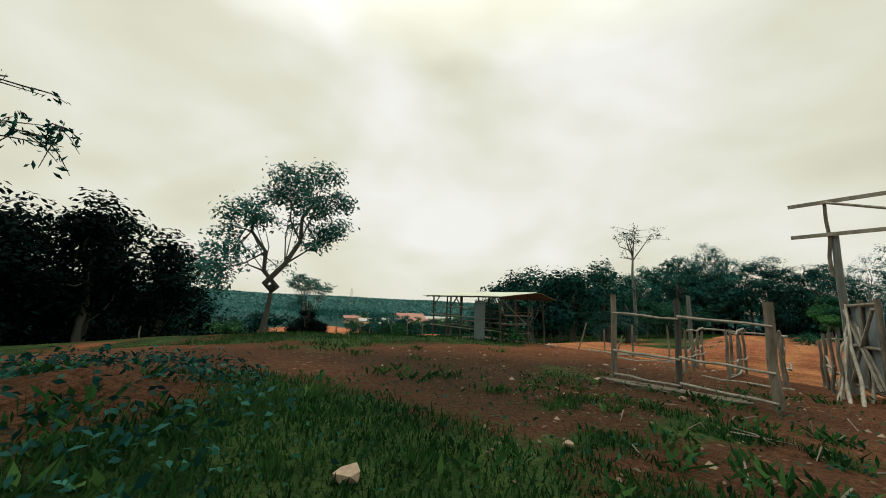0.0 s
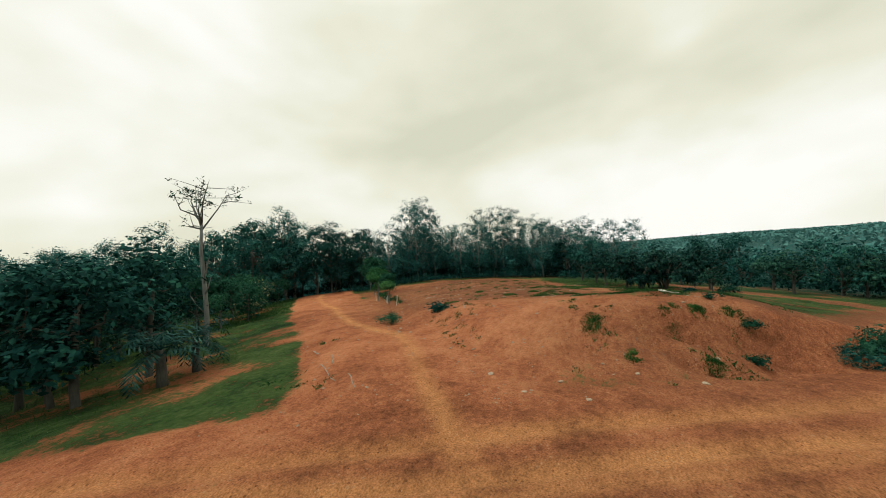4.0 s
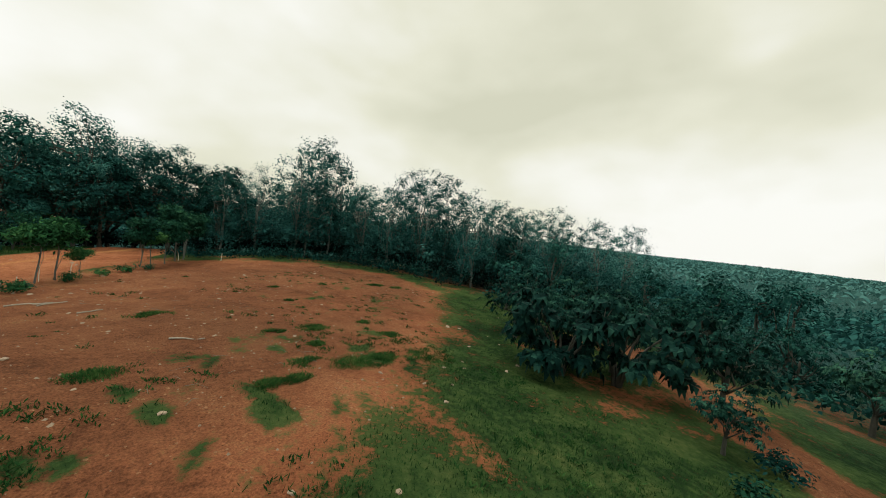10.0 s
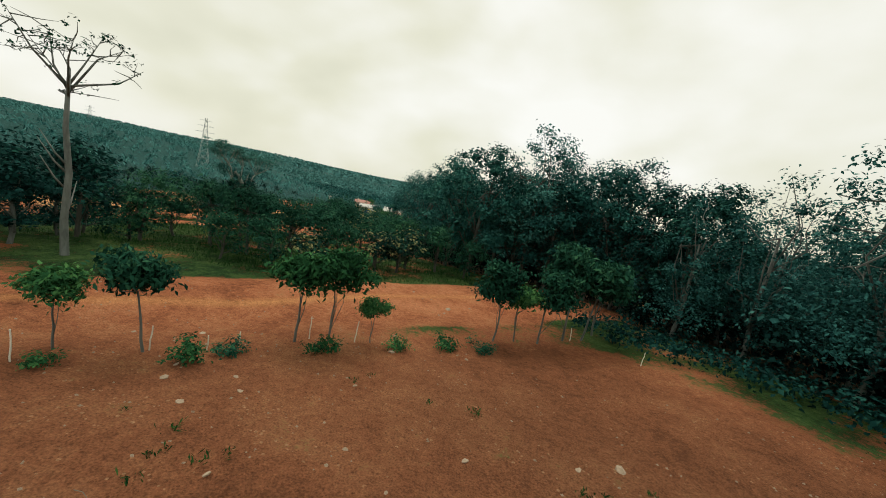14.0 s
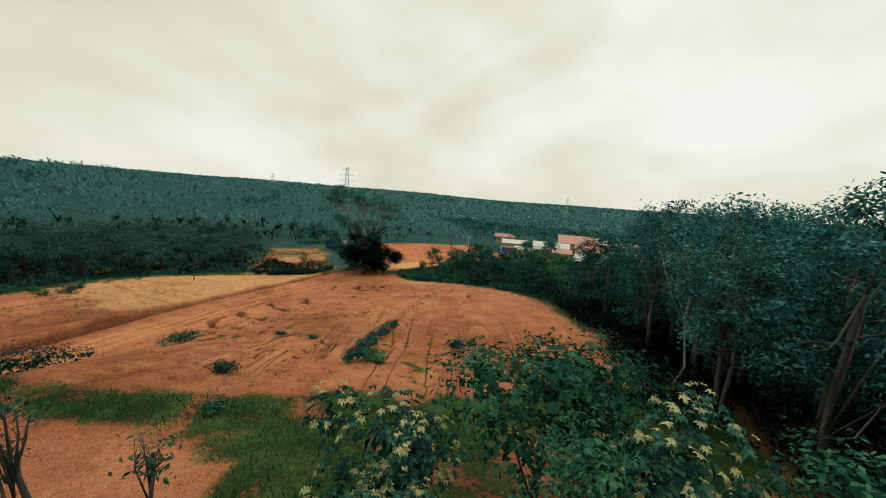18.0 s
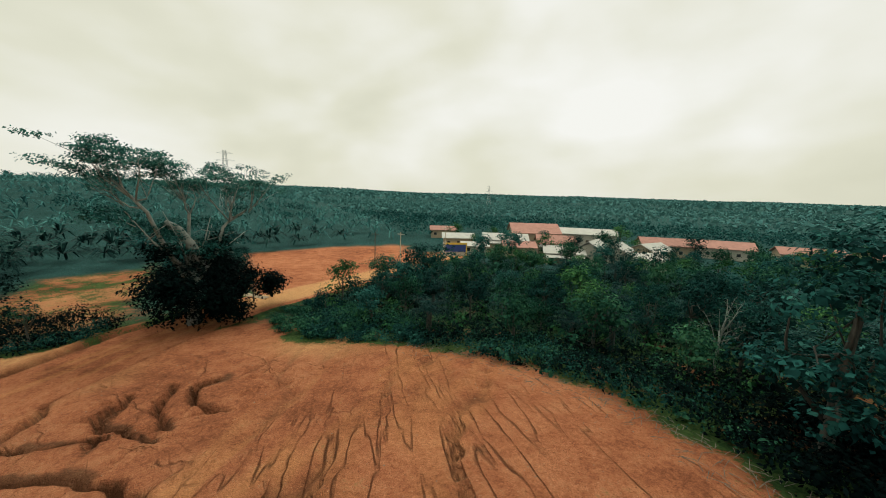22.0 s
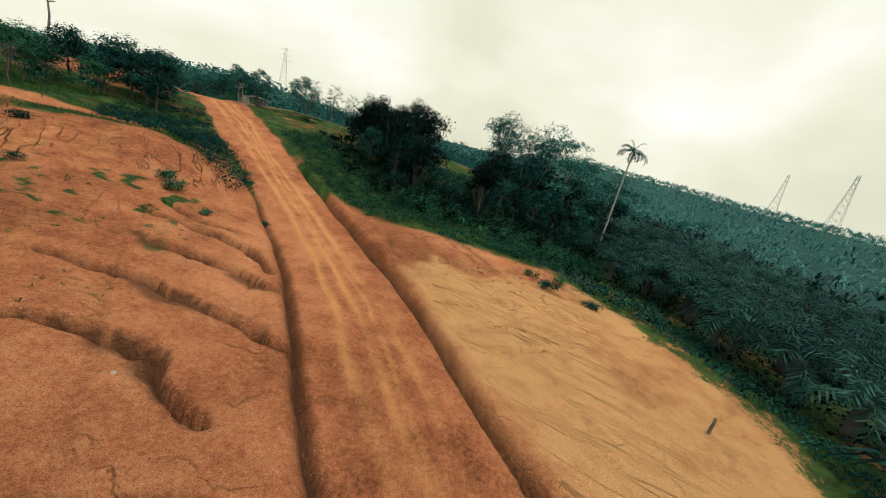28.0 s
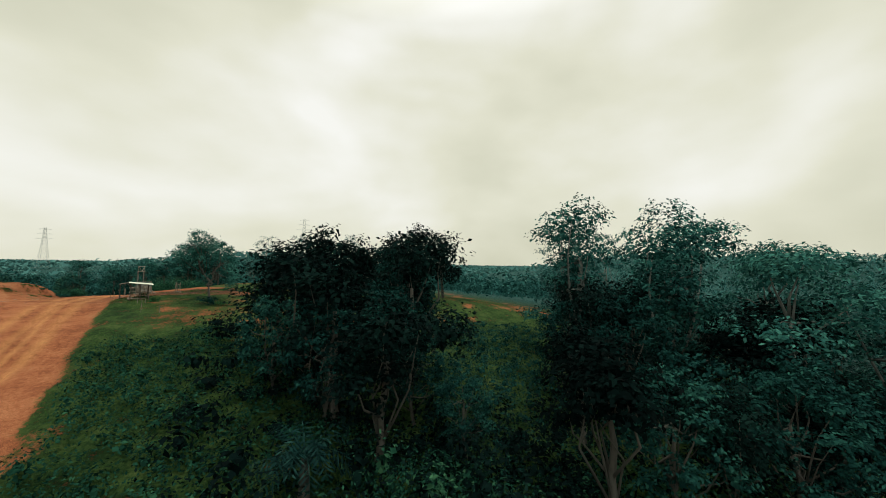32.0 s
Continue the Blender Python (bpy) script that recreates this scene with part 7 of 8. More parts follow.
def stones():
    rng = np.random.default_rng(345)
    zones = [(2, 6, 12, 16, 12), (14, 8, 26, 26, 46), (26, 10, 58, 36, 130), (30, 38, 46, 48, 14), (-24, 56, -8, 90, 26)]
    for x0, y0, x1, y1, n in zones:
        for i in range(n):
            x, y = rng.uniform(x0, x1), rng.uniform(y0, y1)
            ob = tagged(new("stone", STONES[i % 4]), "pale weathered stone lying on red soil", "stone", "stones on the bare ground")
            s = rng.uniform(0.07, 0.2) * (1.6 if rng.uniform() < 0.1 else 1)
            ob.location, ob.rotation_euler, ob.scale = (x, y, gz1(x, y) + 0.05 * s), (rng.normal() * 0.2, rng.normal() * 0.2, rng.uniform(0, 6.28)), (s * 1.3, s, s * rng.uniform(0.6, 1))
    for x, y, s in ((-0.75, 5.6, 0.17), (0.65, 6.2, 0.09), (3.0, 8.3, 0.11), (3.9, 16.0, 0.32)):
        ob = tagged(new("stone", STONES[0]), "pale angular stone lying in the grass", "stone", "stones on the bare ground")
        ob.location, ob.scale = (x, y, gz1(x, y) + 0.03), (s, s, s)
    out_v, out_f = [], []
    n = 3800
    x = np.concatenate([rng.uniform(14, 60, n // 2), rng.uniform(-2, 16, n // 14), rng.uniform(-50, 22, n // 3)])
    y = np.concatenate([rng.uniform(8, 40, n // 2), rng.uniform(4, 24, n // 14), rng.uniform(58, 114, n // 3)])
    ok = cover(x, y)[:, 0] < 0.5
    x, y = x[ok], y[ok]
    z = ground_z(x, y)
    for a, b, c in zip(x, y, z):
        s = rng.uniform(0.018, 0.055)
        r = rng.uniform(0, 6.28)
        o = len(out_v)
        out_v += [(a + s * math.cos(r + q * 1.571) * (1.4 if q % 2 else 0.9), b + s * math.sin(r + q * 1.571), c - 0.01) for q in range(4)] + [(a + rng.normal() * s * 0.2, b + rng.normal() * s * 0.2, c + s * 0.8)]
        out_f += [(o, o + 1, o + 4), (o + 1, o + 2, o + 4), (o + 2, o + 3, o + 4), (o + 3, o, o + 4)]
    tagged(new("gravel", mesh_of("gravel", out_v, out_f, STONE)), "scattered pale gravel on the red soil", "gravel", "", "stuff")


stones()


def litter(name, label, zones, seed, mat):
    """Fallen leaves lying flat on the soil."""
    rng = np.random.default_rng(seed)
    pts = np.concatenate([np.stack([rng.uniform(x0, x1, n), rng.uniform(y0, y1, n)], -1) for x0, y0, x1, y1, n in zones])
    c = np.stack([pts[:, 0], pts[:, 1], ground_z(pts[:, 0], pts[:, 1]) + 0.012], -1)
    nor = unit(rng.normal(size=c.shape) * 0.3 + np.array([0, 0, 1.0]))
    tagged(new(name, quads_mesh(name, leaves(rng, c, nor, 0.045, 0.025, 0.0), mat)), label, "litter", "", "stuff")


DRY_LEAF = plain_material("dry_leaf", (0.09, 0.062, 0.036), 0.8, 0, 0.6, 4.0, 0.0)
litter("leaf_litter", "dry fallen leaves scattered over the yard", [(0, 4, 8, 12, 800), (-1, 8, 6, 18, 350), (18, 8, 30, 22, 500)], 351, DRY_LEAF)


# ---------------------------------------------------------------- yard: fences, gate, shed
FR = np.random.default_rng(401)


def thing(name, label, category, group="", at=(0, 0, 0)):
    e = tagged(new(name), label, category, group)
    e.location = at
    return e


def rail_fence():
    e = thing("rail_fence", "weathered wooden rail fence with three posts on the yard", "fence")
    ends = [(2.82, 9.64), (3.53, 9.07), (4.27, 8.30)]
    for i, (x, y) in enumerate(ends):
        z = gz1(x, y)
        part("post", mesh_of("post", *pole(FR, (x, y, z - 0.2), (x, y, (-0.07, -0.13, -0.14)[i] + 0.03), 0.048 + 0.016 * (i == 2), 0.043 + 0.016 * (i == 2), 8, 0.012), BARK_DARK if i == 1 else WOOD_GREY), e)
    for k, h in enumerate((0.14, 0.52, 1.13)):
        for (x0, y0), (x1, y1) in zip(ends, ends[1:]):
            part("rail", mesh_of("rail", *pole(FR, (x0 - 0.05, y0 - 0.06, gz1(x0, y0) + h), (x1 - 0.03, y1 - 0.06, gz1(x1, y1) + h - 0.04), 0.023, 0.019, 6, 0.012), WOOD_PALE), e)
    for k in range(2):
        part("rail", mesh_of("rail", *pole(FR, (2.6, 9.5 + 0.1 * k, gz1(2.6, 9.5) + 0.06), (3.95, 8.3 + 0.1 * k, gz1(3.95, 8.3) + 0.07), 0.022, 0.02, 6, 0.008), WOOD_GREY), e)


def corral_row(a, b, posts, top, label):
    e = thing("corral_rails", label, "fence", "rows of the cattle corral")
    a, b = np.array(a), np.array(b)
    for i in range(posts):
        p = a + (b - a) * i / (posts - 1)
        z = gz1(*p)
        part("post", mesh_of("post", *pole(FR, (*p, z - 0.2), (p[0] + FR.normal() * 0.03, p[1] + FR.normal() * 0.03, z + top * FR.uniform(0.95, 1.08)), 0.034, 0.028, 7, 0.02), WOOD_GREY), e)
    for h in (0.35, 0.95):
        z0, z1 = gz1(*a) + top * h, gz1(*b) + top * h
        part("rail", mesh_of("rail", *pole(FR, (a[0] + 0.05, a[1] - 0.04, z0 + 0.05), (b[0] + 0.05, b[1] - 0.04, z1), 0.021, 0.016, 6, 0.03), WOOD_PALE), e)
    for k in range(2):
        p, q = a + (b - a) * FR.uniform(0.0, 0.4), a + (b - a) * FR.uniform(0.6, 1.0)
        part("brace", mesh_of("brace", *pole(FR, (*p, gz1(*p) + top * FR.uniform(0.1, 0.9)), (*q, gz1(*q) + top * FR.uniform(0.0, 0.6)), 0.018, 0.014, 6, 0.03), WOOD_PALE), e)


def gate():
    e = thing("gate_arch", "tall rough timber gate arch over the dirt road", "gate")
    a, b = np.array((8.05, 10.5)), np.array((10.2, 6.65))
    u = (b - a) / np.linalg.norm(b - a)
    for p in (a, b):
        part("post", mesh_of("post", *pole(FR, (*p, gz1(*p) - 0.3), (*p, 1.5), 0.075, 0.06, 9, 0.02), BARK_GREY), e)
        part("upper_pole", mesh_of("upper_pole", *pole(FR, (p[0] - 0.09, p[1] + 0.05, 0.6), (p[0] - 0.09, p[1] + 0.05, 2.17), 0.035, 0.03, 7, 0.008), WOOD_GREY), e)
    for z in (1.44, 2.14):
        q0, q1 = a - u * 0.62, b + u * 0.5
        v, f = box(np.linalg.norm(q1 - q0), 0.05, 0.075)
        ob = part("beam", mesh_of("beam", v, f, WOOD_PALE), e)
        ob.location, ob.rotation_euler = (*((q0 + q1) / 2 + np.array([-0.1, -0.02])), z), (0, 0, math.atan2(u[1], u[0]))
    L = np.linalg.norm(b - a)
    for s0, z0, s1, z1 in ((0.0, 2.16, 0.42, 1.50), (0.52, 1.50, 0.95, 2.16)):
        p, q = a + u * L * s0, a + u * L * s1
        part("brace", mesh_of("brace", *pole(FR, (p[0] - 0.13, p[1], z0), (q[0] - 0.13, q[1], z1), 0.03, 0.028, 6, 0.0), WOOD_PALE), e)
    d = thing("gate_door", "open gate door of grey tin on a timber frame", "gate door")
    h0, h1 = np.array((7.95, 10.38)), np.array((7.10, 9.22))
    w = (h1 - h0) / np.linalg.norm(h1 - h0)
    L, zb = np.linalg.norm(h1 - h0), gz1(7.4, 9.7) + 0.12
    for s in (0.02, 0.5, 0.98):
        p = h0 + w * L * s
        part("stile", mesh_of("stile", *box(0.07, 0.05, 1.62, (*p, zb), 0.008), WOOD_GREY), d)
    for z in (0.02, 0.75, 1.5):
        part("rail", mesh_of("rail", *pole(FR, (*h0, zb + z + 0.03), (*h1, zb + z + 0.03), 0.035, 0.035, 6, 0.0), WOOD_GREY), d)
    nrm = np.array((-w[1], w[0]))
    for k in range(5):
        s = (k + 0.5) / 5
        p = h0 + w * L * s + nrm * 0.04
        v, f = box(L / 5 - 0.012, 0.012, 1.5)
        ob = part("sheet", mesh_of("sheet", v, f, TIN_BLUE), d)
        ob.location, ob.rotation_euler = (*p, zb + 0.03), (0, 0, math.atan2(w[1], w[0]))
    for s0, z0, s1, z1 in ((0.05, 0.1, 0.5, 0.8), (0.5, 0.8, 0.95, 1.45), (0.05, 1.45, 0.9, 0.1)):
        p, q = h0 + w * L * s0 - nrm * 0.05, h0 + w * L * s1 - nrm * 0.05
        part("brace", mesh_of("brace", *pole(FR, (*p, zb + z0), (*q, zb + z1), 0.028, 0.026, 6, 0.0), WOOD_PALE), d)
    g = thing("leaning_poles", "bundle of rough poles leaning against the gate post", "poles")
    for k in range(7):
        p = np.array((6.7, 9.35)) + FR.normal(size=2) * 0.22
        q = np.array((7.95, 10.35)) - w * 0.0 + FR.normal(size=2) * 0.05
        t = FR.uniform(0.45, 1.0)
        tip = p + (q - p) * t
        part("pole", mesh_of("pole", *pole(FR, (*p, gz1(*p) - 0.02), (*tip, gz1(*p) + 2.0 * t * FR.uniform(0.75, 1.0)), 0.028, 0.020, 6, 0.03), WOOD_PALE), g)


rail_fence()
corral_row((7.0, 13.0), (5.35, 11.45), 4, 0.95, "weathered pole rails of the corral beside the tall post")
corral_row((7.5, 12.3), (5.85, 10.9), 5, 1.0, "weathered pole rails of the corral")
corral_row((8.0, 11.8), (6.45, 10.3), 4, 1.0, "weathered pole rails of the corral")
corral_row((8.35, 11.3), (6.8, 9.65), 4, 1.05, "weathered pole rails of the corral beside the gate door")
cross = thing("corral_cross_rail", "thin pole lying across the corral posts", "pole")
part("rail", mesh_of("rail", *pole(FR, (6.95, 13.05, gz1(7, 13) + 0.98), (8.05, 11.8, gz1(8, 11.8) + 1.02), 0.026, 0.022, 6, 0.01), WOOD_PALE), cross)
gate()
tall = thing("tall_post", "tall rough dark corner post of the corral", "post")
part("shaft", mesh_of("shaft", *pole(FR, (6.5, 12.7, gz1(6.5, 12.7) - 0.2), (6.42, 12.66, 0.17), 0.06, 0.045, 8, 0.02), BARK_GREY), tall)
for x, y, h, lx in ((6.1, 16.5, 0.95, 0.0), (6.15, 14.8, 1.0, 0.0), (6.85, 14.1, 1.05, -0.05), (5.15, 16.6, 0.95, 0.35), (6.4, 16.4, 0.8, 0.3), (-1.2, 21.2, 0.7, 0), (-0.5, 21.4, 0.65, 0), (-2.1, 22.9, 0.75, 0), (-3.5, 24.8, 0.7, 0), (-5.4, 24.9, 0.7, 0), (-11.5, 18.5, 0.6, 0)):
    s = thing("fence_stake", "thin weathered wooden stake beside the road", "stake", "roadside stakes")
    part("shaft", mesh_of("shaft", *pole(FR, (x, y, gz1(x, y) - 0.15), (x + lx, y, gz1(x, y) + h), 0.03, 0.024, 6, 0.012), WOOD_GREY), s)
for (x0, y0), (x1, y1) in (((5.9, 14.6), (4.9, 15.6)), ((6.0, 15.0), (7.2, 13.2)), ((5.4, 16.2), (6.6, 14.3)), ((6.3, 15.6), (7.3, 14.4)), ((3.9, 15.3), (4.2, 16.6)), ((4.6, 17.0), (5.0, 17.9)), ((5.0, 13.6), (6.4, 12.8)), ((6.2, 9.9), (5.2, 10.8)), ((16.2, 24.2), (14.6, 22.0)), ((15.2, 21.9), (14.2, 20.8)), ((24.4, 20.9), (25.4, 21.4))):
    s = thing("fallen_pole", "pale fallen pole lying on the red ground", "pole", "fallen poles")
    part("shaft", mesh_of("shaft", *pole(FR, (x0, y0, gz1(x0, y0) + 0.05), (x1, y1, gz1(x1, y1) + 0.06), 0.021, 0.014, 6, 0.03), WOOD_PALE), s)
for x, y, h in ((33.75, 31.5, 0.85), (35.25, 33.7, 0.8), (33.0, 31.2, 0.9), (37.0, 35.2, 0.6), (39.8, 38.1, 0.9), (38.3, 37.3, 0.9), (36.4, 34.6, 0.5), (48.9, 44.9, 0.7), (52.0, 43.5, 0.7)):
    s = thing("white_stake", "pale stake beside a young sapling", "stake", "stakes along the track")
    part("shaft", mesh_of("shaft", *pole(FR, (x, y, gz1(x, y) - 0.1), (x + FR.normal() * 0.04, y, gz1(x, y) + h), 0.022, 0.018, 6, 0.01), STAKE_WHITE), s)


def shed():
    o, a, n = np.array((0.80, 17.5)), np.array((0.623, -0.782)), np.array((0.782, 0.623))
    zf = gz1(1.4, 18.4) + 0.02
    ang = math.atan2(a[1], a[0])
    e = thing("goat_shed", "small open timber shed with a pale tin roof", "shed")

    def at(u, v, z):
        p = o + a * u + n * v
        return (p[0], p[1], z)

    # roof of overlapping corrugated sheets, each a bent strip
    cols, W, D = 7, 4.25, 2.2
    for c in range(cols):
        verts, faces = [], []
        m = 12
        for i in range(m + 1):
            u = -W / 2 + W * (c + i / m * 1.04) / cols
            dz = 0.016 * math.sin(i * math.pi) + 0.016 * (i % 2)
            for v, z in ((-0.02, 0.03), (D, 0.29)):
                verts.append(at(u, v, z + dz + 0.004 * (c % 2)))
        for i in range(m):
            faces.append((2 * i, 2 * i + 2, 2 * i + 3, 2 * i + 1))
        k = len(verts)
        verts += [(x, y, z - 0.012) for x, y, z in verts]
        faces += [(q[3] + k, q[2] + k, q[1] + k, q[0] + k) for q in list(faces)]
        part("roof_sheet", mesh_of("roof_sheet", verts, faces, ROOF_TIN), e)
    v, f = join([box(W * 0.55, 1.1, 0.03)])
    ob = part("rear_roof", mesh_of("rear_roof", v, f, WOOD_DARK), e, "dark lower roof at the back")
    ob.location, ob.rotation_euler = at(1.25, D + 0.35, 0.13), (radians(-12), 0, ang)
    for v in (0.42, 1.2, 2.05):
        for u in (-1.85, -0.75, -0.15, 0.75, 1.85):
            if v == 1.2 and abs(u) < 1:
                continue
            part("post", mesh_of("post", *pole(FR, at(u, v, gz1(*at(u, v, 0)[:2]) - 0.15), at(u + FR.normal() * 0.02, v, 0.02 + 0.112 * v), 0.038, 0.032, 7, 0.01), WOOD_DARK), e)
    for u in (1.95, 0.6):
        part("post", mesh_of("post", *pole(FR, at(u, D + 0.8, gz1(*at(u, D + 0.8, 0)[:2]) - 0.15), at(u - 0.05, D + 0.75, 0.06), 0.04, 0.035, 7, 0.01), WOOD_DARK), e)
    for v, z in ((0.42, 0.045), (2.05, 0.235)):
        part("beam", mesh_of("beam", *pole(FR, at(-2.0, v, z), at(2.0, v, z), 0.045, 0.045, 7, 0.0), WOOD_DARK), e)
    for u in (-1.9, -0.6, 0.7, 1.9):
        part("rafter", mesh_of("rafter", *pole(FR, at(u, 0.05, 0.005), at(u, D - 0.05, 0.265), 0.03, 0.03, 6, 0.0), WOOD_DARK), e)
    for u, s in ((-1.85, 1), (-0.75, 1), (-0.15, -1), (1.85, -1)):
        part("brace", mesh_of("brace", *pole(FR, at(u, 0.42, -0.38), at(u + 0.38 * s, 0.42, 0.04), 0.025, 0.025, 6, 0.0), WOOD_DARK), e)
    part("brace", mesh_of("brace", *pole(FR, at(1.9, 0.45, -0.1), at(1.9, 1.8, -0.9), 0.028, 0.028, 6, 0.0), WOOD_GREY), e)
    for h in (0.42, 0.85, 1.22):
        part("front_rail", mesh_of("front_rail", *pole(FR, at(-1.95, 0.36, zf + h), at(0.68, 0.36, zf + h - 0.02), 0.020, 0.017, 6, 0.006), WOOD_PALE), e)
        part("side_rail", mesh_of("side_rail", *pole(FR, at(-1.92, 0.36, zf + h), at(-1.92, 2.1, zf + h), 0.026, 0.022, 6, 0.006), WOOD_GREY), e)
        part("back_rail", mesh_of("back_rail", *pole(FR, at(-1.95, 2.1, zf + h * 0.9), at(1.95, 2.1, zf + h * 0.9), 0.026, 0.022, 6, 0.006), WOOD_GREY), e)
        part("side_rail", mesh_of("side_rail", *pole(FR, at(1.92, 0.5, zf + h * 0.8), at(1.92, 2.1, zf + h * 0.8), 0.024, 0.02, 6, 0.006), WOOD_GREY), e)
    part("front_rail", mesh_of("front_rail", *pole(FR, at(1.2, 0.36, zf + 0.42), at(1.9, 0.36, zf + 0.4), 0.024, 0.02, 6, 0.006), WOOD_PALE), e)
    v, f = box(0.52, 0.02, 1.42, (0, 0, 0), 0.004)
    ob = part("door_panel", mesh_of("door_panel", v, f, TIN_BLUE), e, "blue-grey tin door panel")
    ob.location, ob.rotation_euler = at(0.93, 0.33, zf + 0.04), (0, 0, ang)
    for u0, u1, v, z, w, m in ((-1.0, 0.3, 1.3, 0.62, 0.5, WOOD_GREY), (0.7, 1.8, 1.3, 0.62, 0.5, WOOD_GREY), (-0.4, 1.7, 1.9, 0.95, 0.32, WOOD_DARK)):
        vv, f = box(u1 - u0, w, 0.045, (0, 0, 0), 0.006)
        ob = part("bench", mesh_of("bench", vv, f, m), e)
        ob.location, ob.rotation_euler = at((u0 + u1) / 2, v, zf + z), (0, 0, ang)
    vv, f = box(3.0, 1.7, 0.10, (0, 0, 0), 0.03)
    ob = tagged(new("shed_floor", mesh_of("shed_floor", vv, f, FLOOR_WORN)), "worn earth-stained concrete slab under the shed", "floor slab")
    ob.location, ob.rotation_euler = at(0.75, 1.45, zf - 0.11), (0, 0, ang)


shed()


# ---------------------------------------------------------------- rubbish on the ground
def debris():
    rng = np.random.default_rng(451)
    for x, y, w, d, turn in ((26.2, 10.75, 0.34, 0.26, 0.4), (23.0, 2.5, 0.62, 0.34, 1.0), (28.0, 12.6, 0.16, 0.12, 0.2), (-20.5, 68.7, 0.34, 0.22, 0.8), (22.6, 3.4, 0.3, 0.1, 0.3)):
        s = tagged(new("white_board", mesh_of("white_board", *box(w, d, 0.035, (0, 0, 0), 0.02), STAKE_WHITE)), "broken white board lying on the ground", "board", "scraps on the ground")
        s.location, s.rotation_euler = (x, y, gz1(x, y) + 0.03), (rng.normal() * 0.08, rng.normal() * 0.08, turn)
    e = thing("cut_stick_pile", "pale cut sticks lying on the grass", "sticks")
    for k in range(7):
        x, y, a = 26.1 + rng.normal() * 0.3, 10.2 + rng.normal() * 0.3, 0.9 + rng.normal() * 0.35
        L = rng.uniform(0.7, 1.5)
        q = (x + L * math.cos(a), y + L * math.sin(a))
        part("stick", mesh_of("stick", *pole(rng, (x, y, gz1(x, y) + 0.05), (*q, gz1(*q) + 0.07), 0.016, 0.010, 5, 0.02), WOOD_PALE), e)
    e = thing("plank_heap", "heap of old dark planks and rubble beside the bush", "planks")
    for k in range(12):
        x, y, a = 25.9 + rng.normal() * 0.9, 0.6 + rng.normal() * 0.9, rng.uniform(0, 3.1)
        ob = part("plank", mesh_of("plank", *box(rng.uniform(0.7, 1.7), rng.uniform(0.1, 0.2), 0.03), WOOD_GREY if k % 3 else WOOD_DARK), e)
        ob.location, ob.rotation_euler = (x, y, gz1(x, y) + 0.06 + 0.02 * k), (rng.normal() * 0.12, rng.normal() * 0.12, a)
    for x, y, L, a in ((37.4, 21.0, 1.0, -0.6), (16.2, 23.6, 1.3, 0.7), (17.6, 25.7, 1.1, 1.0), (36.8, 26.6, 0.9, 0.3), (35.5, 29.4, 1.4, 0.1), (36.3, 29.0, 1.1, 0.4)):
        s = thing("fallen_pole", "pale fallen pole lying on the red ground", "pole", "fallen poles")
        q = (x + L * math.cos(a), y + L * math.sin(a))
        part("shaft", mesh_of("shaft", *pole(rng, (x, y, gz1(x, y) + 0.04), (*q, gz1(*q) + 0.05), 0.03, 0.02, 6, 0.02), WOOD_PALE), s)


debris()


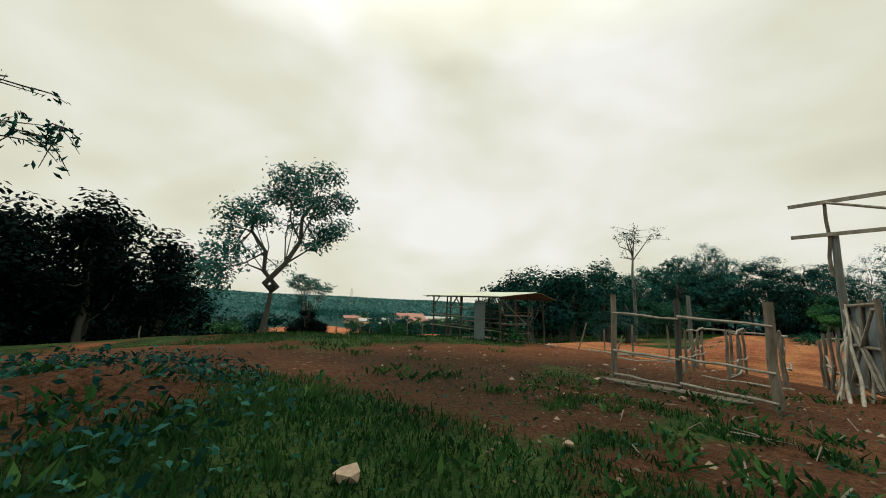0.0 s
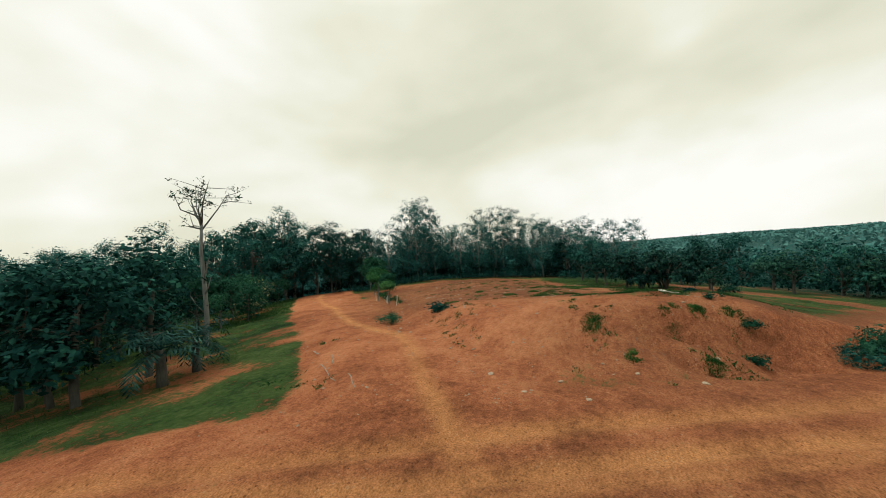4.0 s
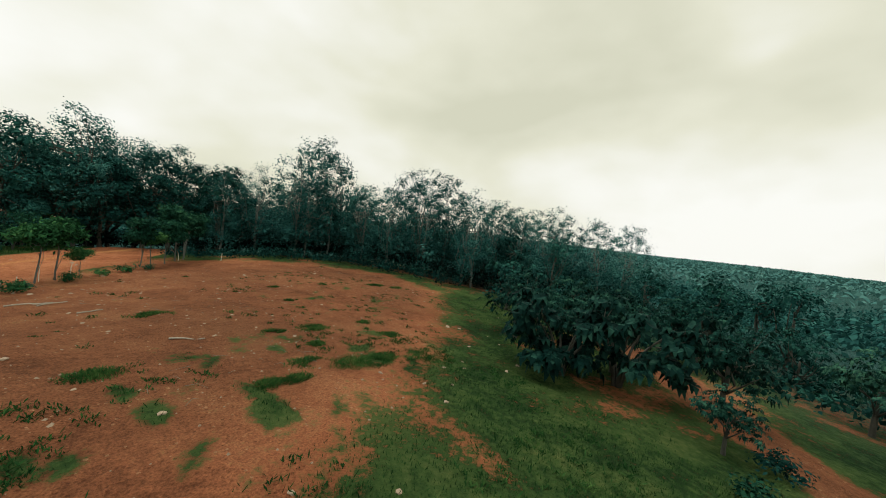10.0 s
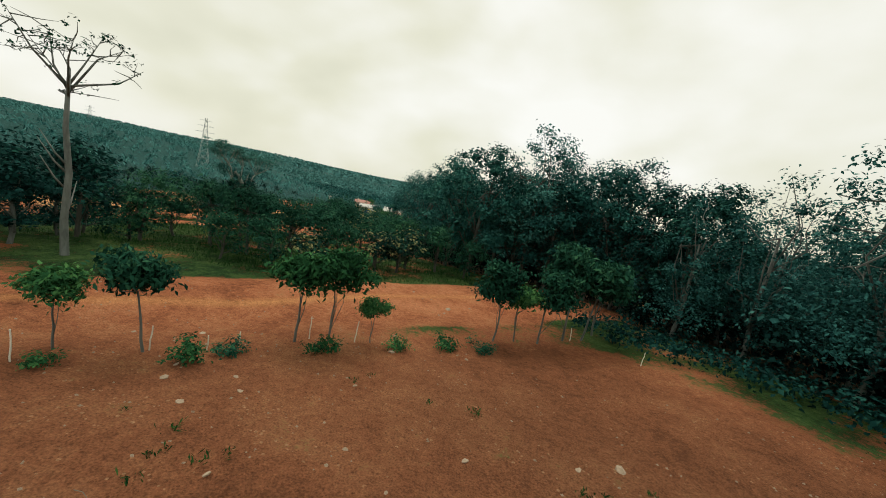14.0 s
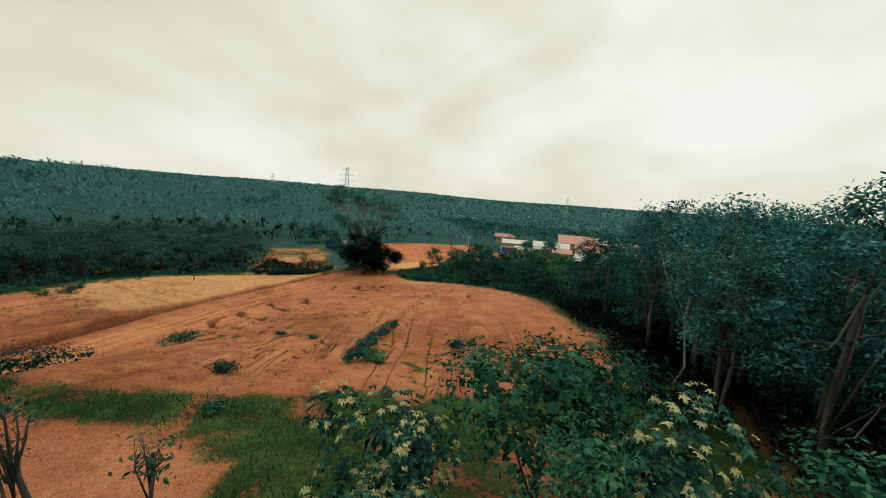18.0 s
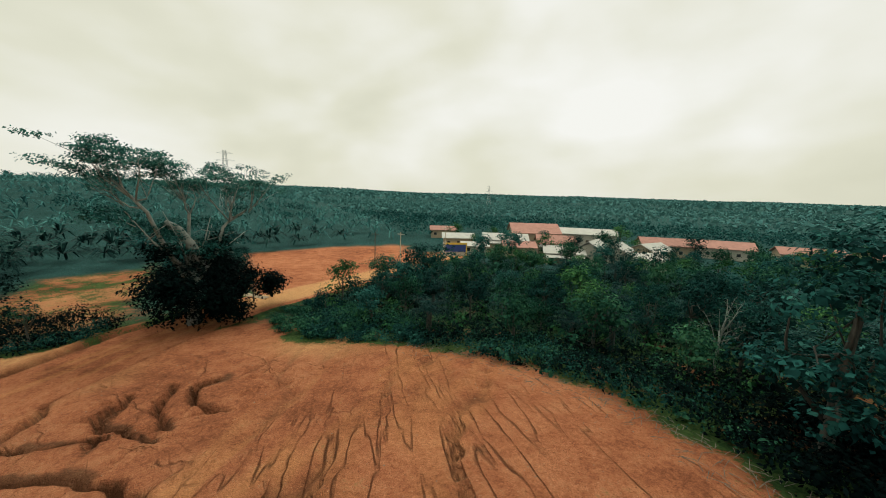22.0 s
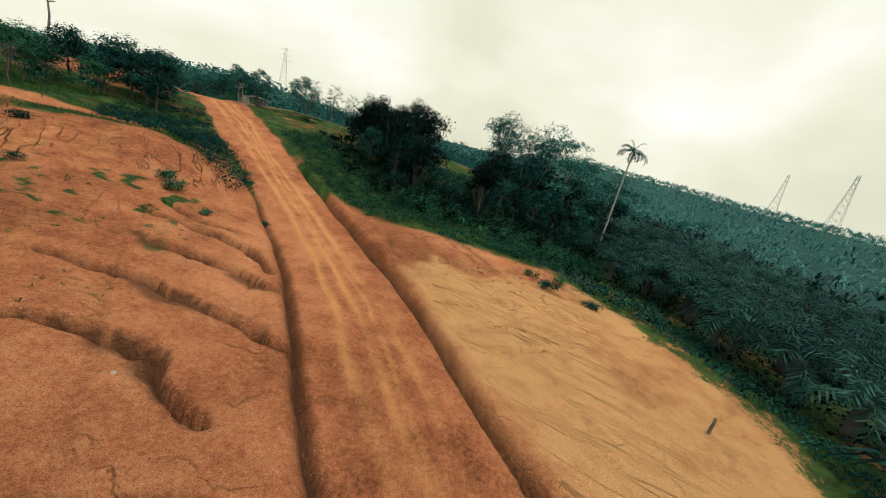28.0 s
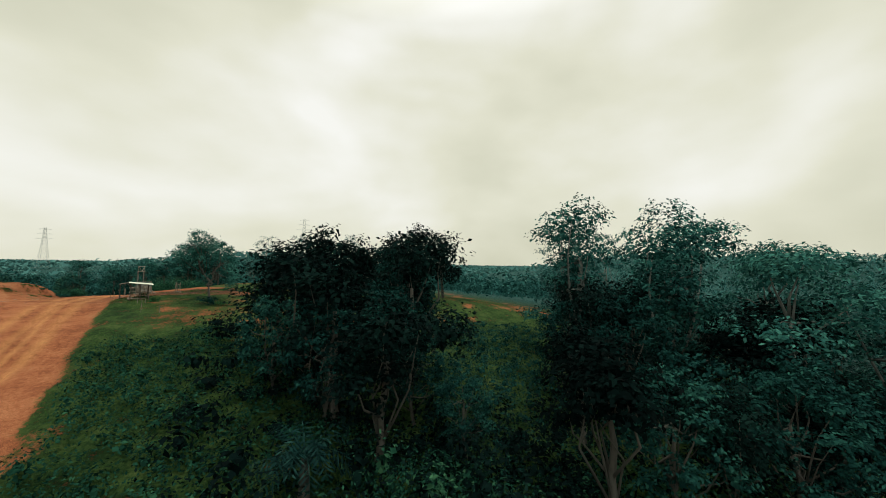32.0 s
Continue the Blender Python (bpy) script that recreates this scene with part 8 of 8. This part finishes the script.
# ---------------------------------------------------------------- village, sign wall, poles, pylons
def house(x, y, w, d, h, turn, roof, wall, pitch=0.5, verandah=False):
    e = thing("house", "small village house with plain walls under a pitched roof", "house", "houses of the village", (x, y, gz1(x, y) - 0.3))
    e.rotation_euler = (0, 0, turn)
    part("wall", mesh_of("wall", *box(w, d, h, (0, 0, 0)), wall), e)
    rw, rd, rh = w / 2 + 0.6, d / 2 + 0.6, d * pitch * 0.5
    t = 0.14
    vs = [(-rw, -rd, h - 0.15), (rw, -rd, h - 0.15), (rw, 0, h + rh), (-rw, 0, h + rh), (rw, rd, h - 0.15), (-rw, rd, h - 0.15)]
    v = vs + [(a, b, c + t) for a, b, c in vs]
    f = [(6, 7, 8, 9), (9, 8, 10, 11), (0, 3, 2, 1), (3, 5, 4, 2), (0, 1, 7, 6), (4, 5, 11, 10), (1, 2, 8, 7), (2, 4, 10, 8), (5, 3, 9, 11), (3, 0, 6, 9)]
    part("roof", mesh_of("roof", v, f, roof), e)
    gv = [(sx * (w / 2 - 0.02), sy, z) for sx in (-1, 1) for sy, z in ((-d / 2, h), (d / 2, h), (0, h + rh * (d / 2) / rd))]
    part("gable", mesh_of("gable", gv[:3], [(0, 2, 1)], wall), e)
    part("gable", mesh_of("gable", gv[3:], [(0, 1, 2)], wall), e)
    n = max(2, int(w / 2.4))
    for sy in (-1, 1):
        for i in range(n):
            u = -w / 2 + (i + 0.5) * w / n
            if i == n // 2:
                part("door", mesh_of("door", *box(0.9, 0.06, 2.0, (u, sy * (d / 2 + 0.02), 0.3)), WOOD_DARK), e)
            else:
                win = part("window", mesh_of("window", *box(1.15, 0.08, 1.05, (u, sy * (d / 2 + 0.01), 1.25)), WALL_WHITE), e)
                part("pane", mesh_of("pane", *box(0.95, 0.06, 0.85, (u, sy * (d / 2 + 0.05), 1.35)), DARK_PANE), win)
    for sx in (-1, 1):
        win = part("window", mesh_of("window", *box(0.08, 1.15, 1.05, (sx * (w / 2 + 0.01), 0, 1.25)), WALL_WHITE), e)
        part("pane", mesh_of("pane", *box(0.06, 0.95, 0.85, (sx * (w / 2 + 0.05), 0, 1.35)), DARK_PANE), win)
    if verandah:
        pv = [(-w / 2, -d / 2 - 0.1, h - 0.2), (w / 2, -d / 2 - 0.1, h - 0.2), (w / 2, -d / 2 - 2.2, h - 0.8), (-w / 2, -d / 2 - 2.2, h - 0.8)]
        pv += [(a, b, c - 0.08) for a, b, c in pv]
        part("verandah_roof", mesh_of("verandah_roof", pv, [(0, 3, 2, 1), (4, 5, 6, 7), (0, 1, 5, 4), (1, 2, 6, 5), (2, 3, 7, 6), (3, 0, 4, 7)], ROOF_GREY), e)
        for i in range(3):
            part("verandah_post", mesh_of("verandah_post", *box(0.14, 0.14, h - 0.8, (-w / 2 + 0.2 + i * (w - 0.4) / 2, -d / 2 - 2.0, 0)), WALL_WHITE), e)


for args in ((-9, 213, 15, 11, 4.6, 0.35, ROOF_RED, WALL_CREAM, 0.5, False), (-16, 200, 13, 8, 3.6, 0.25, ROOF_GREY, WALL_WHITE, 0.4, True), (-1, 199, 10, 8, 3.6, 0.2, ROOF_RED, WALL_CREAM, 0.5, True), (9, 188, 9, 7, 3.6, 1.3, ROOF_GREY, WALL_WHITE, 0.7, False),
             (15, 193, 7, 6, 3.4, 1.2, ROOF_GREY, WALL_WHITE, 0.6, False), (-10, 189, 8, 6, 3.0, 0.3, ROOF_RED, WALL_CREAM, 0.4, False), (2, 184, 9, 6, 3.0, 0.15, ROOF_GREY, WALL_CREAM, 0.35, True), (8, 222, 18, 8, 4.2, 0.1, ROOF_GREY, WALL_WHITE, 0.4, False),
             (30, 212, 14, 8, 3.6, 0.1, ROOF_RED, WALL_CREAM, 0.45, False), (46, 216, 12, 8, 3.4, -0.1, ROOF_RED, WALL_WHITE, 0.45, False), (64, 214, 13, 7, 3.4, -0.1, ROOF_RED, WALL_CREAM, 0.45, False), (82, 218, 9, 7, 3.4, 0.1, ROOF_RED, WALL_CREAM, 0.45, False),
             (-22, 187, 7, 5, 2.8, 0.3, ROOF_GREY, WALL_WHITE, 0.3, False), (-30, 196, 9, 6, 3.2, 0.4, ROOF_GREY, WALL_CREAM, 0.4, False), (24, 200, 9, 7, 3.2, 0.9, ROOF_GREY, WALL_CREAM, 0.5, False), (20, 184, 8, 6, 3.0, 0.5, ROOF_GREY, WALL_WHITE, 0.4, False),
             (-190, 60, 7, 5, 2.8, 0.3, ROOF_GREY, WALL_WHITE, 0.4, False), (-42, 215, 9, 6, 3.2, 0.4, ROOF_RED, WALL_CREAM, 0.4, False)):
    house(*args)

SIGN_YELLOW = plain_material("yellow_sign_paint", (0.62, 0.42, 0.06), 0.5, 0, 0.1, 1.0, 0.0)
SIGN_BLUE = plain_material("blue_sign_paint", (0.03, 0.06, 0.22), 0.5, 0, 0.15, 1.0, 0.0)
kiosk = thing("painted_kiosk", "roadside kiosk painted blue with a yellow frame", "kiosk", "", (-26, 181, gz1(-26, 181)))
kiosk.rotation_euler = (0, 0, 0.5)
part("body", mesh_of("body", *box(6, 3, 3.2), WALL_WHITE), kiosk)
part("front_panel", mesh_of("front_panel", *box(5.6, 0.1, 1.9, (0, -1.57, 1.2)), SIGN_BLUE), kiosk, "blue painted front")
part("top_band", mesh_of("top_band", *box(6.2, 0.16, 0.5, (0, -1.58, 3.1)), SIGN_YELLOW), kiosk, "yellow band along the top")
part("side_band", mesh_of("side_band", *box(0.3, 0.16, 3.1, (2.95, -1.58, 0)), SIGN_YELLOW), kiosk)

for x, y, h, m in ((-38.4, 127.0, 4.2, WOOD_DARK), (-37.0, 158.0, 7.5, WOOD_DARK), (-30.2, 157.0, 8.0, CONCRETE), (-27, 176, 8.0, CONCRETE), (-47.5, 86, 1.2, WOOD_GREY)):
    s = thing("utility_pole", "slim roadside utility pole", "pole", "roadside poles")
    part("shaft", mesh_of("shaft", *pole(FR, (x, y, gz1(x, y) - 0.3), (x + 0.1, y, gz1(x, y) + h), 0.12, 0.08, 8, 0.01), m), s)
    if h > 5:
        part("crossarm", mesh_of("crossarm", *box(1.6, 0.1, 0.1, (x + 0.1, y, gz1(x, y) + h - 0.5)), m), s)


def pylon(x, y, h, seed):
    rng = np.random.default_rng(seed)
    e = thing("pylon", "tall grey steel lattice pylon on the far hill", "pylon", "power line pylons", (x, y, gz1(x, y) - 0.5))
    e.rotation_euler = (0, 0, rng.uniform(0.3, 0.9))

    def half(z):
        return h * (0.085 * (1 - z / h) ** 1.3 + 0.018)

    r = h * 0.0022
    levels = [h * q for q in (0, 0.16, 0.30, 0.42, 0.53, 0.63, 0.72, 0.80, 0.88, 1.0)]
    for cx, cy in ((-1, -1), (1, -1), (1, 1), (-1, 1)):
        part("leg", mesh_of("leg", *tube([(cx * half(z), cy * half(z), z) for z in levels], [r] * len(levels), 4), STEEL), e)
    for a, b in zip(levels, levels[1:]):
        k = []
        for i in range(4):
            p, q = ((-1, -1), (1, -1), (1, 1), (-1, 1))[i], ((1, -1), (1, 1), (-1, 1), (-1, -1))[i]
            k.append(tube([(p[0] * half(a), p[1] * half(a), a), (q[0] * half(b), q[1] * half(b), b)], [r * 0.7] * 2, 4))
            k.append(tube([(q[0] * half(a), q[1] * half(a), a), (p[0] * half(b), p[1] * half(b), b)], [r * 0.7] * 2, 4))
        part("bracing", mesh_of("bracing", *join(k), STEEL), e)
    for z, L in ((0.72, 0.17), (0.84, 0.14), (0.95, 0.11)):
        k = []
        for s in (-1, 1):
            for dz in (0, 0.03):
                k.append(tube([(0, 0, h * (z + dz)), (s * h * L, 0, h * z)], [r * 0.9, r * 0.6], 4))
        part("arm", mesh_of("arm", *join(k), STEEL), e)


for i, (x, y, h) in enumerate(((-150, 213, 30), (-306, 0, 36), (-306, -85, 38), (-358, -166, 38), (70, -240, 34), (253, -163, 32), (285, -249, 34), (-154, 761, 40), (-420, 330, 34))):
    pylon(x, y, h, 500 + i)


# ---------------------------------------------------------------- far forest
def far_forest():
    rng = np.random.default_rng(5)
    out = []
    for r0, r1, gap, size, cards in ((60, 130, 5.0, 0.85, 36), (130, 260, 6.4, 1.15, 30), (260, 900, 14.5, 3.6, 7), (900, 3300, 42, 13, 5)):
        gx, gy = np.meshgrid(np.arange(-r1, r1, gap), np.arange(-r1, r1, gap))
        x, y = gx.ravel() + rng.uniform(-0.5, 0.5, gx.size) * gap, gy.ravel() + 50 + rng.uniform(-0.5, 0.5, gx.size) * gap
        r = np.hypot(x, y - 50)
        ok = (r > r0) & (r < r1)
        x, y = x[ok], y[ok]
        ok = np.ones(len(x), bool)
        if r0 < 200:
            for poly in (PLAIN, PLATEAU, STRIP, FAR_RED, FAR_SAND, WOOD_EAST, WOOD_RUBBER, PALMS, RAVINE, THICKET, WOOD_SOUTH, HILL_FOOT, CLEAR_NEAR, CLEAR_VILLAGE):
                ok &= inside(x, y, poly, 3.5) < 0.02
            ok &= (polyline(x, y, ROAD)[0] > 7) & (polyline(x, y, LANE)[0] > 5)
        if r0 < 400:
            ok &= (inside(x, y, PLANTATION, 3.5) < 0.02) | (np.hypot(x, y - 50) > 425) | (fbm(x, y, 50, 92) > 0.2)
        x, y = x[ok], y[ok]
        n = len(x)
        h = (4.0 + 4.0 * rng.uniform(size=n) + 5 * np.clip(fbm(x, y, 60, 91), -0.3, 0.5)) if r0 < 900 else 7 + 6 * rng.uniform(size=n)
        z = ground_z(x, y)
        base = np.repeat(np.stack([x, y, z], -1), cards, 0)
        d = unit(rng.normal(size=(n * cards, 3)))
        d[:, 2] = np.abs(d[:, 2])
        wid = np.repeat(gap * rng.uniform(0.42, 0.62, n), cards)[:, None]
        hh = np.repeat(h, cards)[:, None]
        c = base + d * np.concatenate([wid, wid, hh * 0.52], 1) * rng.uniform(0.7, 1.05, (n * cards, 1)) + np.concatenate([wid * 0, wid * 0, hh * 0.28], 1)
        nor = unit(d + np.array([0, 0, 0.4]) + rng.normal(size=d.shape) * 0.75)
        out.append(leaves(rng, c, nor, size, size * 0.56, 0.0, 0.35))
    tagged(new("near_forest", quads_mesh("near_forest", np.concatenate(out[:2]), LEAF_FAR_HAZE)), "dark teal woods and plantations round the fields", "forest", "", "stuff")
    tagged(new("far_forest", quads_mesh("far_forest", np.concatenate(out[2:]), LEAF_HILL_HAZE)), "far wooded hills with distance haze in their leaf colour", "forest", "", "stuff")


def palm_plantation():
    """Oil palms in rows over the western hillside, each a rosette of arching fronds."""
    rng = np.random.default_rng(6)
    for name, label, mat, r0, r1, gap, count in (("palm_plantation", "rows of oil palms covering the western hillside", LEAF_PALM, 0, 150, 7.8, 22), ("far_palm_plantation", "far oil palms over the western hills", LEAF_GROVE_HAZE, 150, 430, 8.6, 11)):
        out = []
        u, v = np.meshgrid(np.arange(-520, 520, gap), np.arange(-520, 520, gap * 0.87))
        u = u + (np.arange(u.shape[0]) % 2)[:, None] * gap / 2
        x = (u * 0.94 - v * 0.34).ravel() - 200 + rng.normal(size=u.size) * 1.7
        y = (u * 0.34 + v * 0.94).ravel() + 50 + rng.normal(size=u.size) * 1.7
        r = np.hypot(x, y - 50)
        ok = (r > r0) & (r < r1) & (x < -50)
        x, y = x[ok], y[ok]
        ok = (inside(x, y, PLANTATION, 2.0) > 0.5) & (fbm(x, y, 50, 92) < 0.26)
        for poly in (PLAIN, FAR_RED, FAR_SAND, RAVINE, PALMS):
            ok &= inside(x, y, poly, 1.0) < 0.3
        ok &= (polyline(x, y, ROAD)[0] > 9) & (polyline(x, y, LANE)[0] > 3.2)
        x, y = x[ok], y[ok]
        n = len(x)
        foot = np.repeat(np.stack([x, y, ground_z(x, y) + rng.uniform(1.6, 3.6, n)], -1), count, 0)
        a = rng.uniform(0, 6.28, n * count)
        el = rng.uniform(-0.05, 1.25, n * count)
        L = (np.repeat(rng.uniform(0.75, 1.25, n), count) * rng.uniform(3.2, 5.0, n * count))[:, None]
        flat, side = np.stack([np.cos(a), np.sin(a), 0 * a], -1), np.stack([-np.sin(a), np.cos(a), 0 * a], -1)
        rise = np.stack([0 * a, 0 * a, np.sin(el)], -1)
        mid = foot + (flat * np.cos(el)[:, None] + rise) * L * 0.55
        tip = mid + (flat * np.cos(el - 0.9)[:, None] + np.stack([0 * a, 0 * a, np.sin(el - 0.9)], -1)) * L * 0.5
        w = rng.uniform(0.20, 0.34, n * count)[:, None]
        out.append(np.stack([foot - side * 0.08, foot + side * 0.08, mid + side * w, mid - side * w], 1))
        out.append(np.stack([mid - side * w, mid + side * w, tip + side * 0.12, tip - side * 0.12], 1))
        tagged(new(name, quads_mesh(name, np.concatenate(out), mat)), label, "plantation", "", "stuff")


PLANTATION = [(-58, 52), (-60, 10), (-64, -40), (-120, -150), (-260, -280), (-470, -300), (-500, 60), (-470, 300), (-300, 360), (-90, 245), (-46, 192), (-63, 178), (-76, 157), (-66, 147), (-66, 132), (-81, 140), (-84, 122), (-59, 103), (-56, 92), (-58, 76)]
CLEAR_NEAR = [(-24, -12), (-24, 36), (-14, 58), (14, 66), (34, 70), (56, 62), (66, 26), (62, -10), (20, -20)]
CLEAR_VILLAGE = [(-36, 160), (-46, 205), (-20, 245), (90, 240), (96, 205), (30, 180), (-8, 172)]
far_forest()
palm_plantation()
